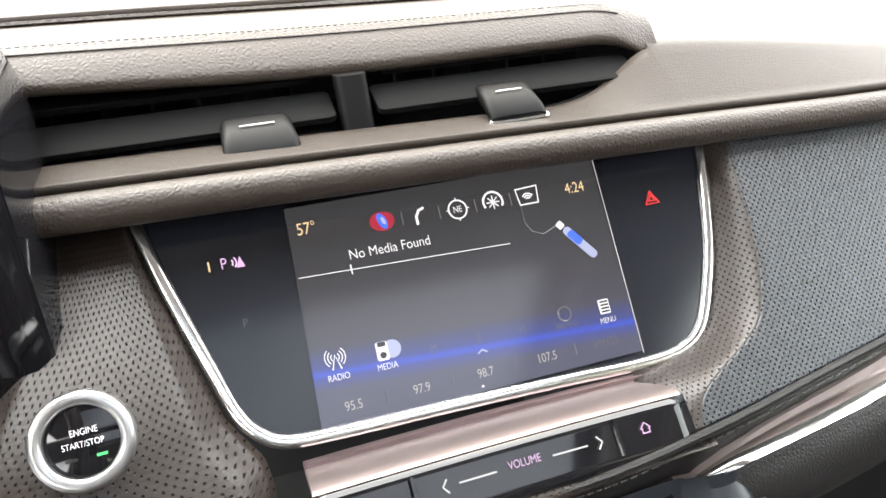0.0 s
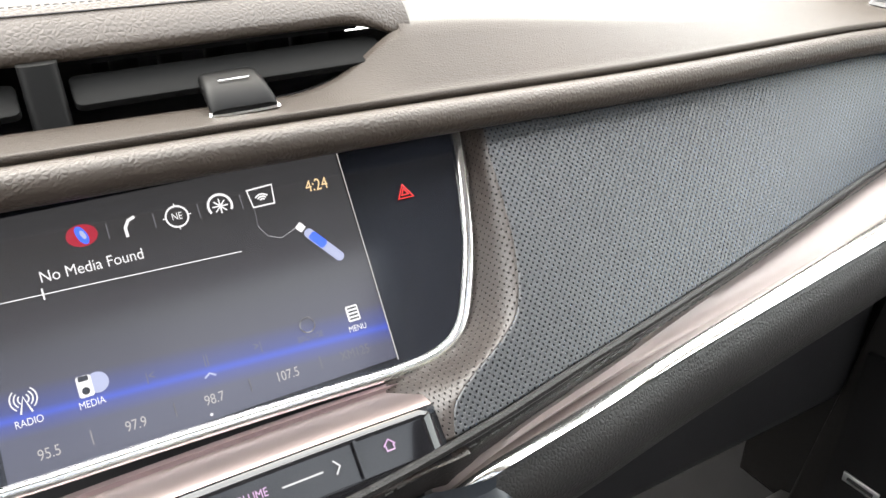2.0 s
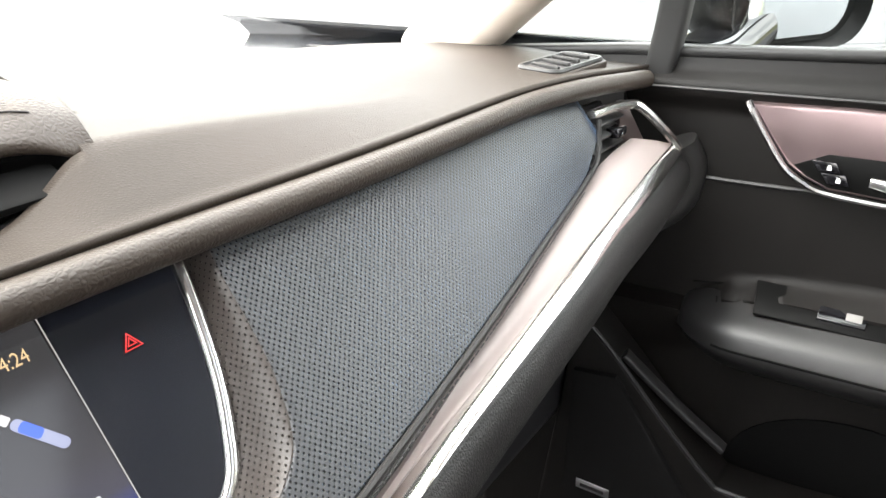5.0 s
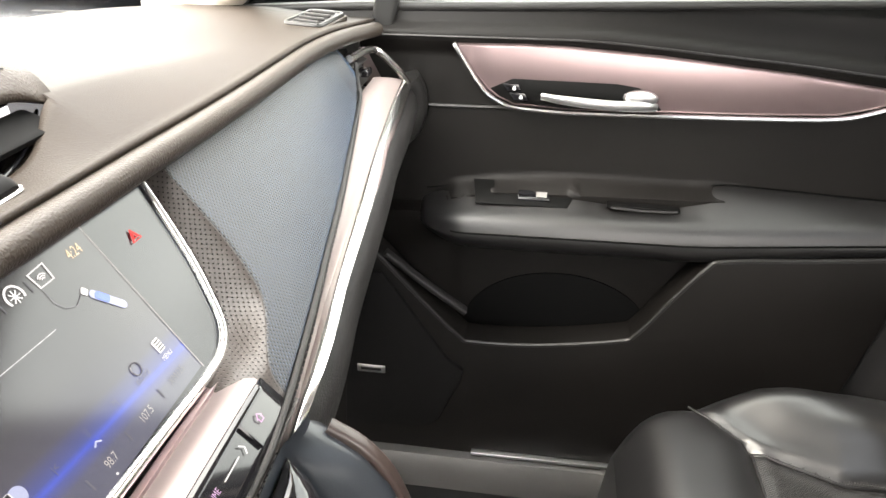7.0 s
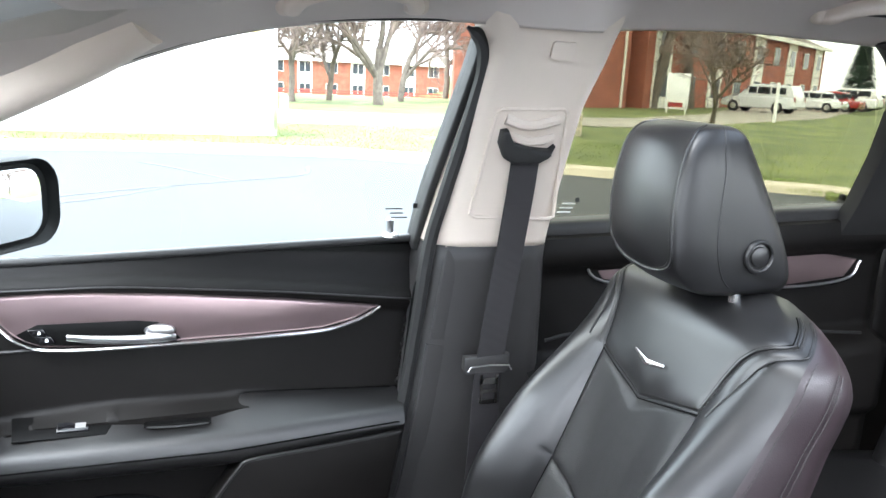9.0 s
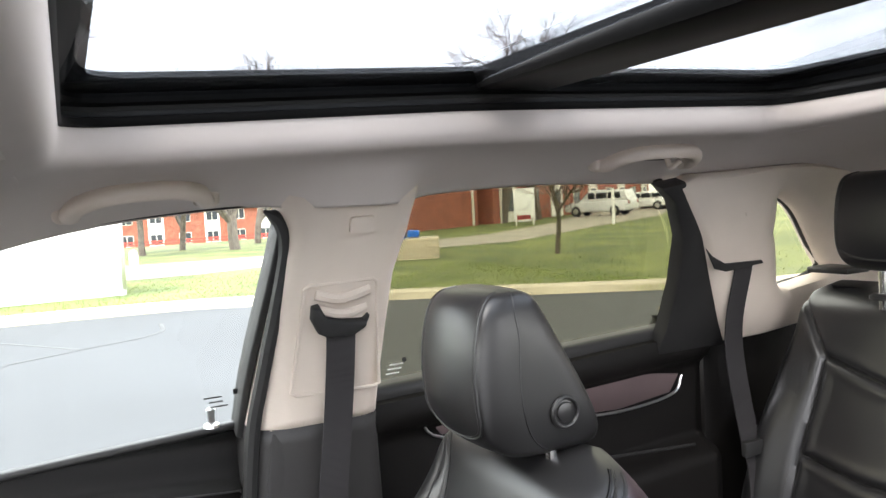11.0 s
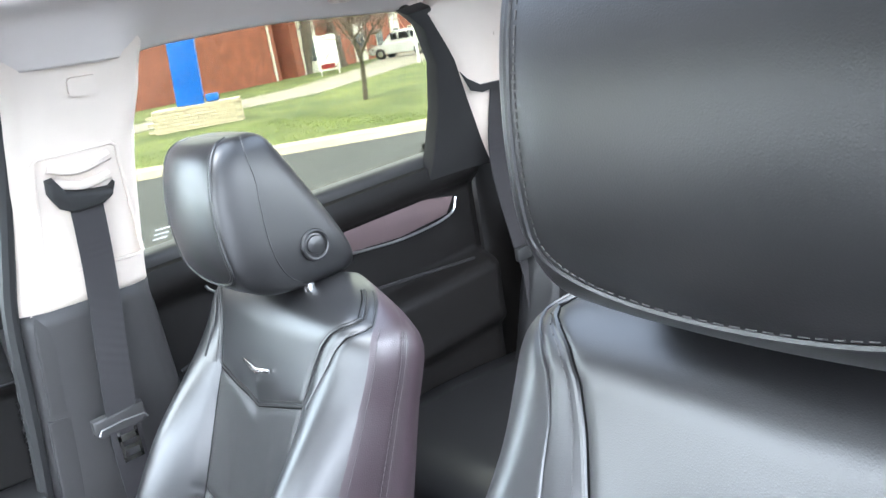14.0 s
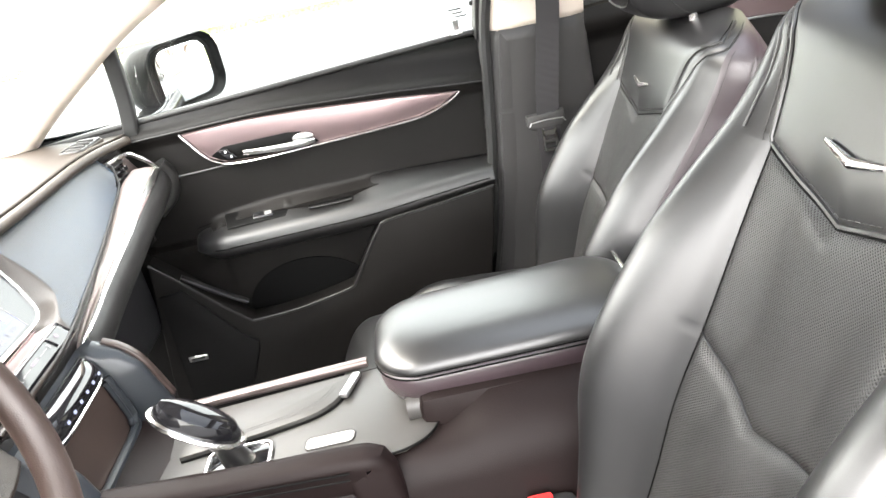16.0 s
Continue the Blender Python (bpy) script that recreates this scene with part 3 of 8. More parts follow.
# blue pylon sign on a pale brick base
pyl = empty("pylon_sign", (18.1, -8.15, 0), "tall blue pylon sign on a pale brick base", "sign", turn=-28)
part("panel", box(0, 0.02, 2.15, 0.4, 0.66, 3.1, 0.03, turn=Matrix.Rotation(radians(4), 4, "X")), M_BLUE, pyl)
part("stripe", box(-0.21, -0.02, 2.72, 0.03, 0.66, 0.2), M_SIGNWHITE, pyl, smooth=False)
part("foot", box(0, -0.42, 0.72, 0.4, 0.3, 0.18, 0.02), M_BLUE, pyl)
base = part("base", box(0, 0, 0.3, 1.0, 2.1, 0.62, 0.01), M_CONCRETE, pyl, "pale brick base")
brick_me = bpy.data.meshes.new("brick")
bmk = box(0, 0, 0, 0.05, 0.29, 0.07, 0.006, 1)
bmk.to_mesh(brick_me)
bmk.free()
M_PALEBRICK = material("pale_brick", (0.62, 0.53, 0.4), 0.85, grain=0.5, grain_scale=40, vary=0.15, vary_scale=2)
brick_me.materials.append(M_PALEBRICK)
for row in range(7):
    for c in range(7):
        o = new("brick", brick_me)
        o.parent = base
        o.location = (-0.5, -0.92 + c * 0.305 + (0.15 if row % 2 else 0), 0.06 + row * 0.085)
    for c in range(3):
        o = new("brick", brick_me)
        o.parent = base
        o.rotation_euler = (0, 0, radians(90))
        o.location = (-0.32 + c * 0.305 + (0.06 if row % 2 else 0), -1.05, 0.06 + row * 0.085)

# small white board sign and a white pole
sg = empty("board_sign", (33, -21.8, 0), "white board sign with a dark band on two legs", "sign", turn=-35)
part("board", box(0, 0, 1.15, 0.08, 1.1, 1.75, 0.01), M_SIGNWHITE, sg)
part("band", box(-0.05, 0.05, 0.5, 0.02, 0.7, 0.22), M_CARRED, sg, smooth=False)
for s in (-0.45, 0.45):
    part("leg", box(0, s, 0.15, 0.07, 0.07, 0.5), M_SIGNWHITE, sg, smooth=False)
tagged(part("pole", loft([[(27.3 + 0.07 * math.cos(a), -23.0 + 0.07 * math.sin(a), z) for a in [k * 0.785 for k in range(8)]] for z in (0, 1.75)]), M_SIGNWHITE), "short white pole beside the drive", "pole")


def parked_car(x, y, turn, paint, label, length=4.6, height=1.7, suv=True, group="parked cars"):
    """A parked car: lofted body and cabin, glass, wheels."""
    c = empty("parked_car", (x, y, 0.06), label, "car", group, "", turn)
    L, W = length / 2, 0.9
    belt = height * 0.56

    def section(px, z0, z1, w, rr=0.08):
        return [(px, a, b + (z0 + z1) / 2) for a, b in rrect(2 * w, z1 - z0, min(rr, (z1 - z0) / 2.2))]

    part("body", loft([section(-L, 0.45, belt - 0.12, W * 0.86), section(-L + 0.15, 0.32, belt, W * 0.97), section(-L * 0.5, 0.28, belt + 0.02, W),
                       section(L * 0.35, 0.28, belt, W), section(L - 0.5, 0.3, belt - 0.06, W * 0.98), section(L - 0.1, 0.36, belt - 0.22, W * 0.9), section(L, 0.45, belt - 0.32, W * 0.8)]), paint, c)
    part("cabin", loft([section(-L + (0.05 if suv else 0.7), belt - 0.08, belt + 0.05, W * 0.9), section(-L + (0.35 if suv else 1.2), belt - 0.08, height - 0.05, W * 0.8),
                        section(-0.2, belt - 0.08, height, W * 0.8), section(L * 0.18, belt - 0.08, height - 0.04, W * 0.8), section(L * 0.52, belt - 0.08, belt + 0.03, W * 0.9)]), paint, c)
    for sx in (-1, 1):
        for a, b in ((-L + 0.6, -L * 0.38), (-L * 0.33, -0.02), (0.08, L * 0.24)):
            part("window", box((a + b) / 2, sx * W * 0.82, (belt + height) / 2 - 0.0, b - a, 0.06, (height - belt) * 0.5, 0.02), M_CARGLASS, c)
    part("windscreen", box(L * 0.38, 0, (belt + height) / 2, 0.05, W * 1.3, (height - belt) * 0.9, 0.01, turn=Matrix.Rotation(radians(-48), 4, "Y")), M_CARGLASS, c)
    for px in (-L * 0.58, L * 0.6):
        for sx in (-1, 1):
            wh = part("wheel", loft([[(px + 0.34 * math.cos(k * 0.35), sx * yy, 0.34 + 0.34 * math.sin(k * 0.35)) for k in range(18)] for yy in (W - 0.2, W + 0.01)]), M_TYRE, c)
            part("rim", loft([[(px + rr * math.cos(k * 0.35), sx * yy, 0.34 + rr * math.sin(k * 0.35)) for k in range(18)] for yy, rr in ((W + 0.0, 0.2), (W + 0.018, 0.18))]), M_SATIN, wh)
    for sx in (-0.6, 0.6):
        part("headlight", box(L - 0.06, sx, belt - 0.2, 0.12, 0.3, 0.12, 0.03), M_CARGLASS, c)
        part("tail_light", box(-L + 0.04, sx * 1.2, belt - 0.1, 0.1, 0.16, 0.25, 0.03), M_CARRED, c)
    return c


parked_car(39.4, -31.9, 27, M_CARWHITE, "white sport utility vehicle parked on the drive")
parked_car(45.0, -40.6, 30, M_CARWHITE, "white sedan parked behind the white vehicle", 4.5, 1.45, False)
parked_car(47.2, -44.4, 30, M_CARRED, "red hatchback parked in the row", 4.2, 1.5, False)
parked_car(49.7, -48.2, 30, M_CARWHITE, "white van parked in the row", 4.8, 1.8)
parked_car(55, -54.5, 30, M_CARGREY, "dark grey car parked in the row", 4.5, 1.5, False)
parked_car(61, -61, 30, M_CARWHITE, "white car parked at the row's end", 4.5, 1.5, False)

# ---- car shell: floor, headliner, roof, pillars, glass ----
EDGE_Z = [(-2.3, 1.46), (-1.9, 1.48), (-1.45, 1.495), (-1.19, 1.507), (-0.86, 1.517), (-0.71, 1.503), (-0.5, 1.505), (-0.35, 1.498), (-0.21, 1.481), (-0.09, 1.445), (0.0, 1.407), (0.1, 1.36)]


def edge_x(z):
    return 0.73 - 0.38 * (z - 1.18)


def roof_z(y):
    return curve_at([(-2.3, 1.53), (-1.9, 1.575), (-1.3, 1.612), (-0.7, 1.6), (-0.25, 1.58), (0.0, 1.53), (0.1, 1.48)], y)


def at_pillar(y):
    return math.exp(-((y + 0.6) / 0.1) ** 4)


def liner_edge(y):
    """Inner edge of the headliner: x and height; it wraps the top of the door pillar."""
    ze = smooth_curve(EDGE_Z, y)
    return edge_x(ze) + 0.005 - 0.069 * at_pillar(y), ze - 0.008 * at_pillar(y)


def liner_z(x, y):
    xe, ze = liner_edge(y)
    wide = xe + 0.069 * at_pillar(y)
    zt = roof_z(y) - 0.03
    a = abs(x)
    if a > 0.47:
        a = 0.47 + (a - 0.47) * (wide - 0.47) / (xe - 0.47)
    edge = smooth_curve(EDGE_Z, y)
    s = max(0.0, min(1.0, (wide - a) / (wide - 0.41)))
    drop = 0.008 * at_pillar(y) * sstep(0.5, wide, a)
    return edge - drop + (zt - edge) * math.sin(math.pi / 2 * s) ** 0.9 + 0.012 * (1 - (a / wide) ** 2) * sstep(0.43, 0.2, a)


SUN_X, SUN_Y0, SUN_Y1 = 0.42, -0.25, -1.27
RIM = 0.045
HOLE_X = SUN_X + RIM
ys = sorted({round(0.12 - k * 0.04, 3) for k in range(62)} | {round(-0.4 - k * 0.01, 3) for k in range(42)} | {SUN_Y0 + RIM, SUN_Y1 - RIM}, reverse=True)
fr = [1, 0.965, 0.92, 0.85, 0.76, 0.66, 0.54, 0.4, 0.26, 0.12]
rows = []
for y in ys:
    xe = liner_edge(y)[0]
    side = [HOLE_X + f * (xe - HOLE_X) for f in fr]
    xs = [-x for x in side] + [-HOLE_X, -0.3, -0.15, 0, 0.15, 0.3, HOLE_X] + side[::-1]
    rows.append([(x, y, liner_z(x, y)) for x in xs])
bm = grid(rows)
bmesh.ops.delete(bm, geom=[f for f in bm.faces if abs(f.calc_center_median().x) < HOLE_X - 0.001 and SUN_Y1 - RIM < f.calc_center_median().y < SUN_Y0 + RIM], context="FACES")
ceiling = tagged(part("ceiling", bm, M_HEADLINER, sharp=60), "pale beige fabric headliner with a sunroof opening", "headliner", kind="structure")
solid(ceiling, 0.006, 1.0)

# sunroof
sr = empty("sunroof", (0, 0, 0), "panoramic glass sunroof with a black frame and cross bar", "sunroof")
def roof_loop(out):
    """Rounded outline of the opening, grown outwards."""
    cy = (SUN_Y0 + SUN_Y1) / 2
    return [(x, y + cy) for x, y in rrect(2 * (SUN_X + out), SUN_Y0 - SUN_Y1 + 2 * out, 0.045, 6)]


def roof_band(name, steps, mat, label=""):
    loops = []
    for out, dz in steps:
        pts = []
        lp = roof_loop(out)
        for (x0, y0), (x1, y1) in zip(lp, lp[1:] + lp[:1]):
            n = 30 if math.hypot(x1 - x0, y1 - y0) > 0.2 else 1
            pts += [(lerp(x0, x1, k / n), lerp(y0, y1, k / n)) for k in range(n)]
        loops.append([(x, y, lerp(liner_z(x, y) - 0.0008, roof_z(y) - 0.03 + dz, min(1.0, max(0.0, dz / 0.042))) if out > 0.006 and mat == M_HEADLINER else roof_z(y) - 0.03 + dz) for x, y in pts])
    return part(name, loft(loops, False), mat, sr, label, sharp=60)


rim_steps = [(0.058, 0.0)] + [(0.006 + 0.044 * (1 - math.sin(q)), 0.042 * (1 - math.cos(q))) for q in np.linspace(0, math.pi / 2, 11)]
roof_band("opening_rim", rim_steps, M_HEADLINER, "padded beige edge of the opening")
roof_band("lower_frame", ((0.006, 0.038), (0.003, 0.04), (0.003, 0.047), (0.008, 0.049)), M_TAB)
roof_band("groove", ((0.008, 0.048), (0.012, 0.055), (0.008, 0.06)), M_RUBBER)
roof_band("upper_frame", ((0.008, 0.059), (0.002, 0.062), (0.002, 0.072), (-0.012, 0.078), (-0.014, 0.084)), M_TAB)
roof_band("seal", ((-0.012, 0.079), (-0.02, 0.083), (-0.014, 0.09)), M_RUBBER)
part("cross_bar", box(0, -0.77, 1.648, 2 * SUN_X, 0.11, 0.03, 0.008), M_TAB, sr)
for a, b in ((SUN_Y0 + 0.03, -0.71), (-0.83, SUN_Y1 - 0.03)):
    bm = grid([[(x, y, roof_z(y) + 0.052 - 0.02 * (x / 0.5) ** 2) for x in np.linspace(-0.45, 0.45, 9)] for y in np.linspace(a, b, 8)])
    gp = part("glass_panel", bm, M_ROOFGLASS, sr)
    solid(gp, 0.004)
    gp.visible_shadow = False

# outer skin that closes the cabin
body = empty("car_body", (0, 0, 0), "outer steel shell of the car round the cabin", "car body", kind="structure")
M_BODY = material("dark_body_paint", (0.02, 0.022, 0.026), 0.25, coat=0.5, vary=0.1)
for s in (-1, 1):
    rows = [[(s * x, y, roof_z(y) + dz) for x, dz in ((0.455, 0.055), (0.55, 0.04), (0.62, 0.0), (0.66, -0.06))] for y in np.linspace(0.0, -2.3, 20)]
    ob = part("roof_side", grid(rows), M_BODY, body)
    solid(ob, 0.004)
    rows = [[(s * x, y, z) for x, z in ((0.86, 0.35), (0.90, 0.6), (0.91, 0.85), (0.87, 1.05), (0.79, 1.13), (0.755, 1.145))] for y in np.linspace(0.95 if s > 0 else -0.5, -2.35, 22)]
    ob = part("side_skin", grid(rows), M_BODY, body)
    solid(ob, 0.004)
part("roof_front", box(0, -0.105, 1.60, 0.95, 0.26, 0.012), M_BODY, body)
part("roof_rear", box(0, -1.78, 1.62, 0.95, 0.98, 0.012), M_BODY, body)
part("firewall", box(0, 0.95, 0.72, 1.5, 0.04, 0.75), M_BLACKTRIM, body)
bm = grid([[(x, y, 1.02 + 0.1 * sstep(1.9, 0.75, y)) for x in np.linspace(-0.8, 0.8, 9)] for y in np.linspace(0.62, 1.9, 9)])
part("bonnet", bm, M_BODY, body)
part("rear_wall", box(0, -2.33, 0.75, 1.5, 0.05, 0.9), M_BLACKTRIM, body)
flo = part("floor", box(0, -0.7, 0.40, 1.62, 3.3, 0.06), M_CARPET, None)
tagged(flo, "black carpeted car floor", "floor", kind="structure")
sp = empty("sill_plate", (0, 0, 0), "satin metal sill plate on the door sill", "sill plate")
part("sill", box(0.70, -0.35, 0.46, 0.13, 1.5, 0.08, 0.02), material("sill_plastic", (0.1, 0.096, 0.092), 0.4, grain=0.3, grain_scale=900, vary=0.12), sp)
part("plate", box(0.66, -0.1, 0.504, 0.034, 0.43, 0.006, 0.002), M_SATIN, sp)
part("mark_bars", box(0.66, -0.1, 0.5085, 0.014, 0.09, 0.003), M_PLASTIC, sp)

# windscreen
ws = empty("windscreen", (0, 0, 0), "sloping clear glass windscreen above the dashboard", "windscreen")
rows = []
for t in np.linspace(0, 1, 12):
    rows.append([(x * lerp(0.76, 0.6, t), lerp(0.74, -0.01, t) - lerp(0.22, 0.07, t) * x * x, lerp(1.13, 1.535, t) + 0.04 * math.sin(math.pi * t) - 0.06 * t * x * x) for x in np.linspace(-1, 1, 15)])
wg = part("glass", grid(rows), M_SCREENGLASS, ws)
wg.visible_shadow = False


def a_pillar(s):
    pts = [(s * 0.60, -0.07, 1.492), (s * 0.625, 0.0, 1.45), (s * 0.65, 0.1, 1.4), (s * 0.675, 0.22, 1.342), (s * 0.715, 0.40, 1.23), (s * 0.755, 0.56, 1.11)]
    ob = part("a_pillar_trim", sweep(smooth_path(pts, 6), [(a, b) for a, b in rrect(0.075, 0.09, 0.03)], (0, 0.5, 1)), M_BEIGE)
    return tagged(ob, "pale beige padded windscreen pillar trim", "pillar trim", kind="structure")


a_pillar(1)
a_pillar(-1)


def pillar_rows(zs, s=1):
    rows = []
    for z in zs:
        xi = smooth_curve([(0.4, 0.70), (0.8, 0.69), (1.0, 0.672), (1.185, 0.655), (1.348, 0.612), (1.48, 0.562), (1.55, 0.53)], z)
        yf = curve_at([(0.4, -0.3), (0.58, -0.366), (0.66, -0.391), (0.78, -0.42), (0.92, -0.439), (1.08, -0.455), (1.185, -0.466), (1.43, -0.51), (1.465, -0.518), (1.488, -0.514), (1.503, -0.506), (1.53, -0.5)], z)
        yr = curve_at([(0.4, -0.75), (0.85, -0.67), (1.185, -0.652), (1.40, -0.67), (1.46, -0.686), (1.488, -0.69), (1.503, -0.694), (1.53, -0.7)], z)
        m = (yf + yr) / 2
        ox = 0.735 - 0.38 * (z - 1.18) if z > 1.1 else 0.765
        prof = [(ox, yf + 0.008), (xi + 0.035, yf + 0.003), (xi + 0.012, yf - 0.006), (xi + 0.003, yf - 0.02), (xi, yf - 0.04), (xi - 0.002, m), (xi, yr + 0.03), (xi + 0.006, yr + 0.012), (xi + 0.02, yr + 0.003), (xi + 0.045, yr), (ox, yr - 0.004)]
        rows.append([(s * x, y, z) for x, y in prof])
    return rows


bp = empty("b_pillar", (0, 0, 0), "beige door pillar trim with a black lower half", "pillar trim", kind="structure")
solid(part("upper_trim", grid(pillar_rows(np.linspace(1.181, 1.53, 30))), M_BEIGE, bp, sharp=50), 0.003)
solid(part("lower_trim", grid(pillar_rows(np.linspace(0.42, 1.183, 30))), M_PILLAR, bp, sharp=50), 0.003)


front_y = lambda z: curve_at([(0.58, -0.366), (0.66, -0.391), (0.78, -0.42), (0.92, -0.439), (1.08, -0.455), (1.185, -0.466)], z)
STRIP_X = [(0.4, 0.70), (0.8, 0.69), (1.0, 0.672), (1.185, 0.655)]
for z0, z1 in ((0.56, 1.02), (1.03, 1.176)):
    part("edge_strip", sweep([(smooth_curve(STRIP_X, z) + 0.0015, front_y(z) - 0.031, z) for z in np.linspace(z0, z1, 14)], rrect(0.034 if z1 < 1.1 else 0.026, 0.009, 0.0038, 4), (1, 0, 0)), M_PILLAR, bp)


def on_pillar(y, z, off=0.004):
    xi = smooth_curve([(0.4, 0.70), (0.8, 0.69), (1.0, 0.672), (1.185, 0.655), (1.348, 0.612), (1.48, 0.562), (1.55, 0.53)], z)
    return Vector((xi - 0.002 - off, y, z))


def pillar_frame(y, z, off=0.0):
    a, b = on_pillar(y, z - 0.02, off), on_pillar(y, z + 0.02, off)
    return frame_of(on_pillar(y, z, off), (0, -1, 0), b - a)


part("cap", plate(rrect(0.036, 0.024, 0.005), pillar_frame(-0.606, 1.472, 0.0035) @ Matrix.Rotation(math.pi, 4, "Y") @ pose(0, 0, -0.0045), 0.005, 0.001), M_BEIGE, bp)
# guide panel of the belt: frame lines and finger scoop
dense_outline = []
outline = [(-0.53, 1.39), (-0.636, 1.393), (-0.643, 1.30), (-0.648, 1.225), (-0.512, 1.23), (-0.522, 1.31)]
for (ya, za), (yb, zb) in zip(outline, outline[1:] + outline[:1]):
    dense_outline += [(lerp(ya, yb, t), lerp(za, zb, t)) for t in (0.06, 0.35, 0.65, 0.94)]
part("guide_panel_edge", sweep([on_pillar(y, z, 0.001) for y, z in dense_outline], ring(0.003, 6), (1, 0, 0), closed=True), M_BEIGE, bp)
part("guide_slot", tube([on_pillar(-0.545, 1.377, 0.0), on_pillar(-0.58, 1.368, 0.004), on_pillar(-0.625, 1.378, 0.0)], 0.008, 8, 6, (1, 0, 0)), M_BEIGE, bp)
part("guide_slot", tube([on_pillar(-0.55, 1.355, 0.0), on_pillar(-0.585, 1.345, 0.004), on_pillar(-0.622, 1.352, 0.0)], 0.007, 8, 6, (1, 0, 0)), M_BEIGE, bp)

# black seals round the front door opening
part("door_seal", sweep(smooth_path([(0.72, -0.35, 0.55), (0.712, -0.386, 0.66), (0.7, -0.415, 0.78), (0.688, -0.434, 0.92), (0.677, -0.448, 1.05), (0.664, -0.46, 1.18), (0.647, -0.475, 1.26), (0.618, -0.505, 1.40), (0.606, -0.511, 1.45), (0.602, -0.503, 1.482), (0.606, -0.484, 1.497)], 6), ring(0.0105, 8), (1, 0, 0), scale=lambda t: 1 - 0.75 * sstep(0.93, 1, t)), M_RUBBER, bp)

# front belt
def webbing(pts, w, parent, name="webbing"):
    path = smooth_path(pts, 8)
    return part(name, sweep(path, [(-w / 2, -0.001), (w / 2, -0.001), (w / 2, 0.001), (-w / 2, 0.001)], (1, 0, 0.2)), M_BELT, parent)


bt = empty("seat_belt", (0, 0, 0), "dark grey seat belt hanging from the door pillar", "seat belt", "seat belts")
webbing([on_pillar(-0.583, 1.324, 0.008), on_pillar(-0.58, 1.27, 0.018), on_pillar(-0.574, 1.2, 0.03), (0.60, -0.545, 1.02), (0.60, -0.54, 0.9), (0.62, -0.537, 0.6)], 0.043, bt)
part("anchor_loop", plate([(-0.043, 0.026), (-0.033, 0.028), (-0.022, 0.008), (0.016, 0.0), (0.034, -0.001), (0.042, 0.006), (0.036, -0.012), (0.02, -0.022), (-0.018, -0.023), (-0.034, -0.014), (-0.044, 0.006)],
                          pillar_frame(-0.582, 1.338, -0.002), 0.019, 0.006, 3), M_RUBBER, bt)
ton = part("tongue", plate([(-0.036, 0.012), (0.036, 0.014), (0.037, -0.008), (0.029, -0.016), (-0.029, -0.017), (-0.037, -0.009)], frame_of((0.5975, -0.54, 1.012), (0, -1, 0), (0.02, 0, 1)) @ pose(0, 0, -0.012), 0.012, 0.004, 3), M_PILLAR, bt, "grey plastic belt tongue")
part("tongue_lip", sweep([(0.5845, -0.54 + y, 1.0125 + z) for y, z in ((0.034, -0.006), (0.03, 0.001), (0.0, 0.003), (-0.03, 0.001), (-0.034, -0.006))], ring(0.0012, 6), (1, 0, 0)), M_SATIN, ton)
part("blade", joined(box(0.591, -0.554, 0.976, 0.004, 0.004, 0.045), box(0.591, -0.53, 0.976, 0.004, 0.004, 0.045), box(0.591, -0.542, 0.955, 0.004, 0.028, 0.007), box(0.591, -0.542, 0.972, 0.004, 0.02, 0.006), box(0.591, -0.542, 0.988, 0.004, 0.028, 0.01)), M_CHROME, ton)

# side glass and the front quarter bar
fw = empty("window_1", (0, 0, 0), "closed front side window with clear glass", "window", kind="structure")


def side_pane(name, poly, mat, parent, off=0.012):
    bm = bmesh.new()
    bm.faces.new([bm.verts.new((edge_x(z) + off, y, z)) for y, z in poly])
    ob = part(name, bm, mat, parent, smooth=False)
    solid(ob, 0.004)
    ob.visible_shadow = False
    return ob


side_pane("pane", [(0.46, 1.12), (0.38, 1.24), (0.22, 1.33), (0.1, 1.39), (0.0, 1.44), (-0.1, 1.47), (-0.25, 1.5), (-0.52, 1.51), (-0.47, 1.14)], M_GLASS, fw)
part("quarter_bar", sweep(smooth_path([(0.735, 0.262, 1.12), (0.72, 0.245, 1.2), (0.678, 0.225, 1.33)], 5), rrect(0.03, 0.022, 0.006), (1, 0, 0)), M_RUBBER, fw)
part("window_seal", tube([(edge_x(z) + 0.004, y, z) for y, z in ((0.46, 1.13), (0.40, 1.185), (0.22, 1.31), (0.1, 1.363), (0.0, 1.41), (-0.09, 1.447), (-0.21, 1.484), (-0.35, 1.50), (-0.49, 1.507))], 0.0032, 6, 4), M_RUBBER, fw)
part("frame_edge", sweep(smooth_path([(0.738, -0.452, 1.17), (0.70, -0.465, 1.27), (0.645, -0.497, 1.42), (0.618, -0.512, 1.5)], 5), rrect(0.045, 0.012, 0.004), (0, 1, 0)), M_RUBBER, fw)
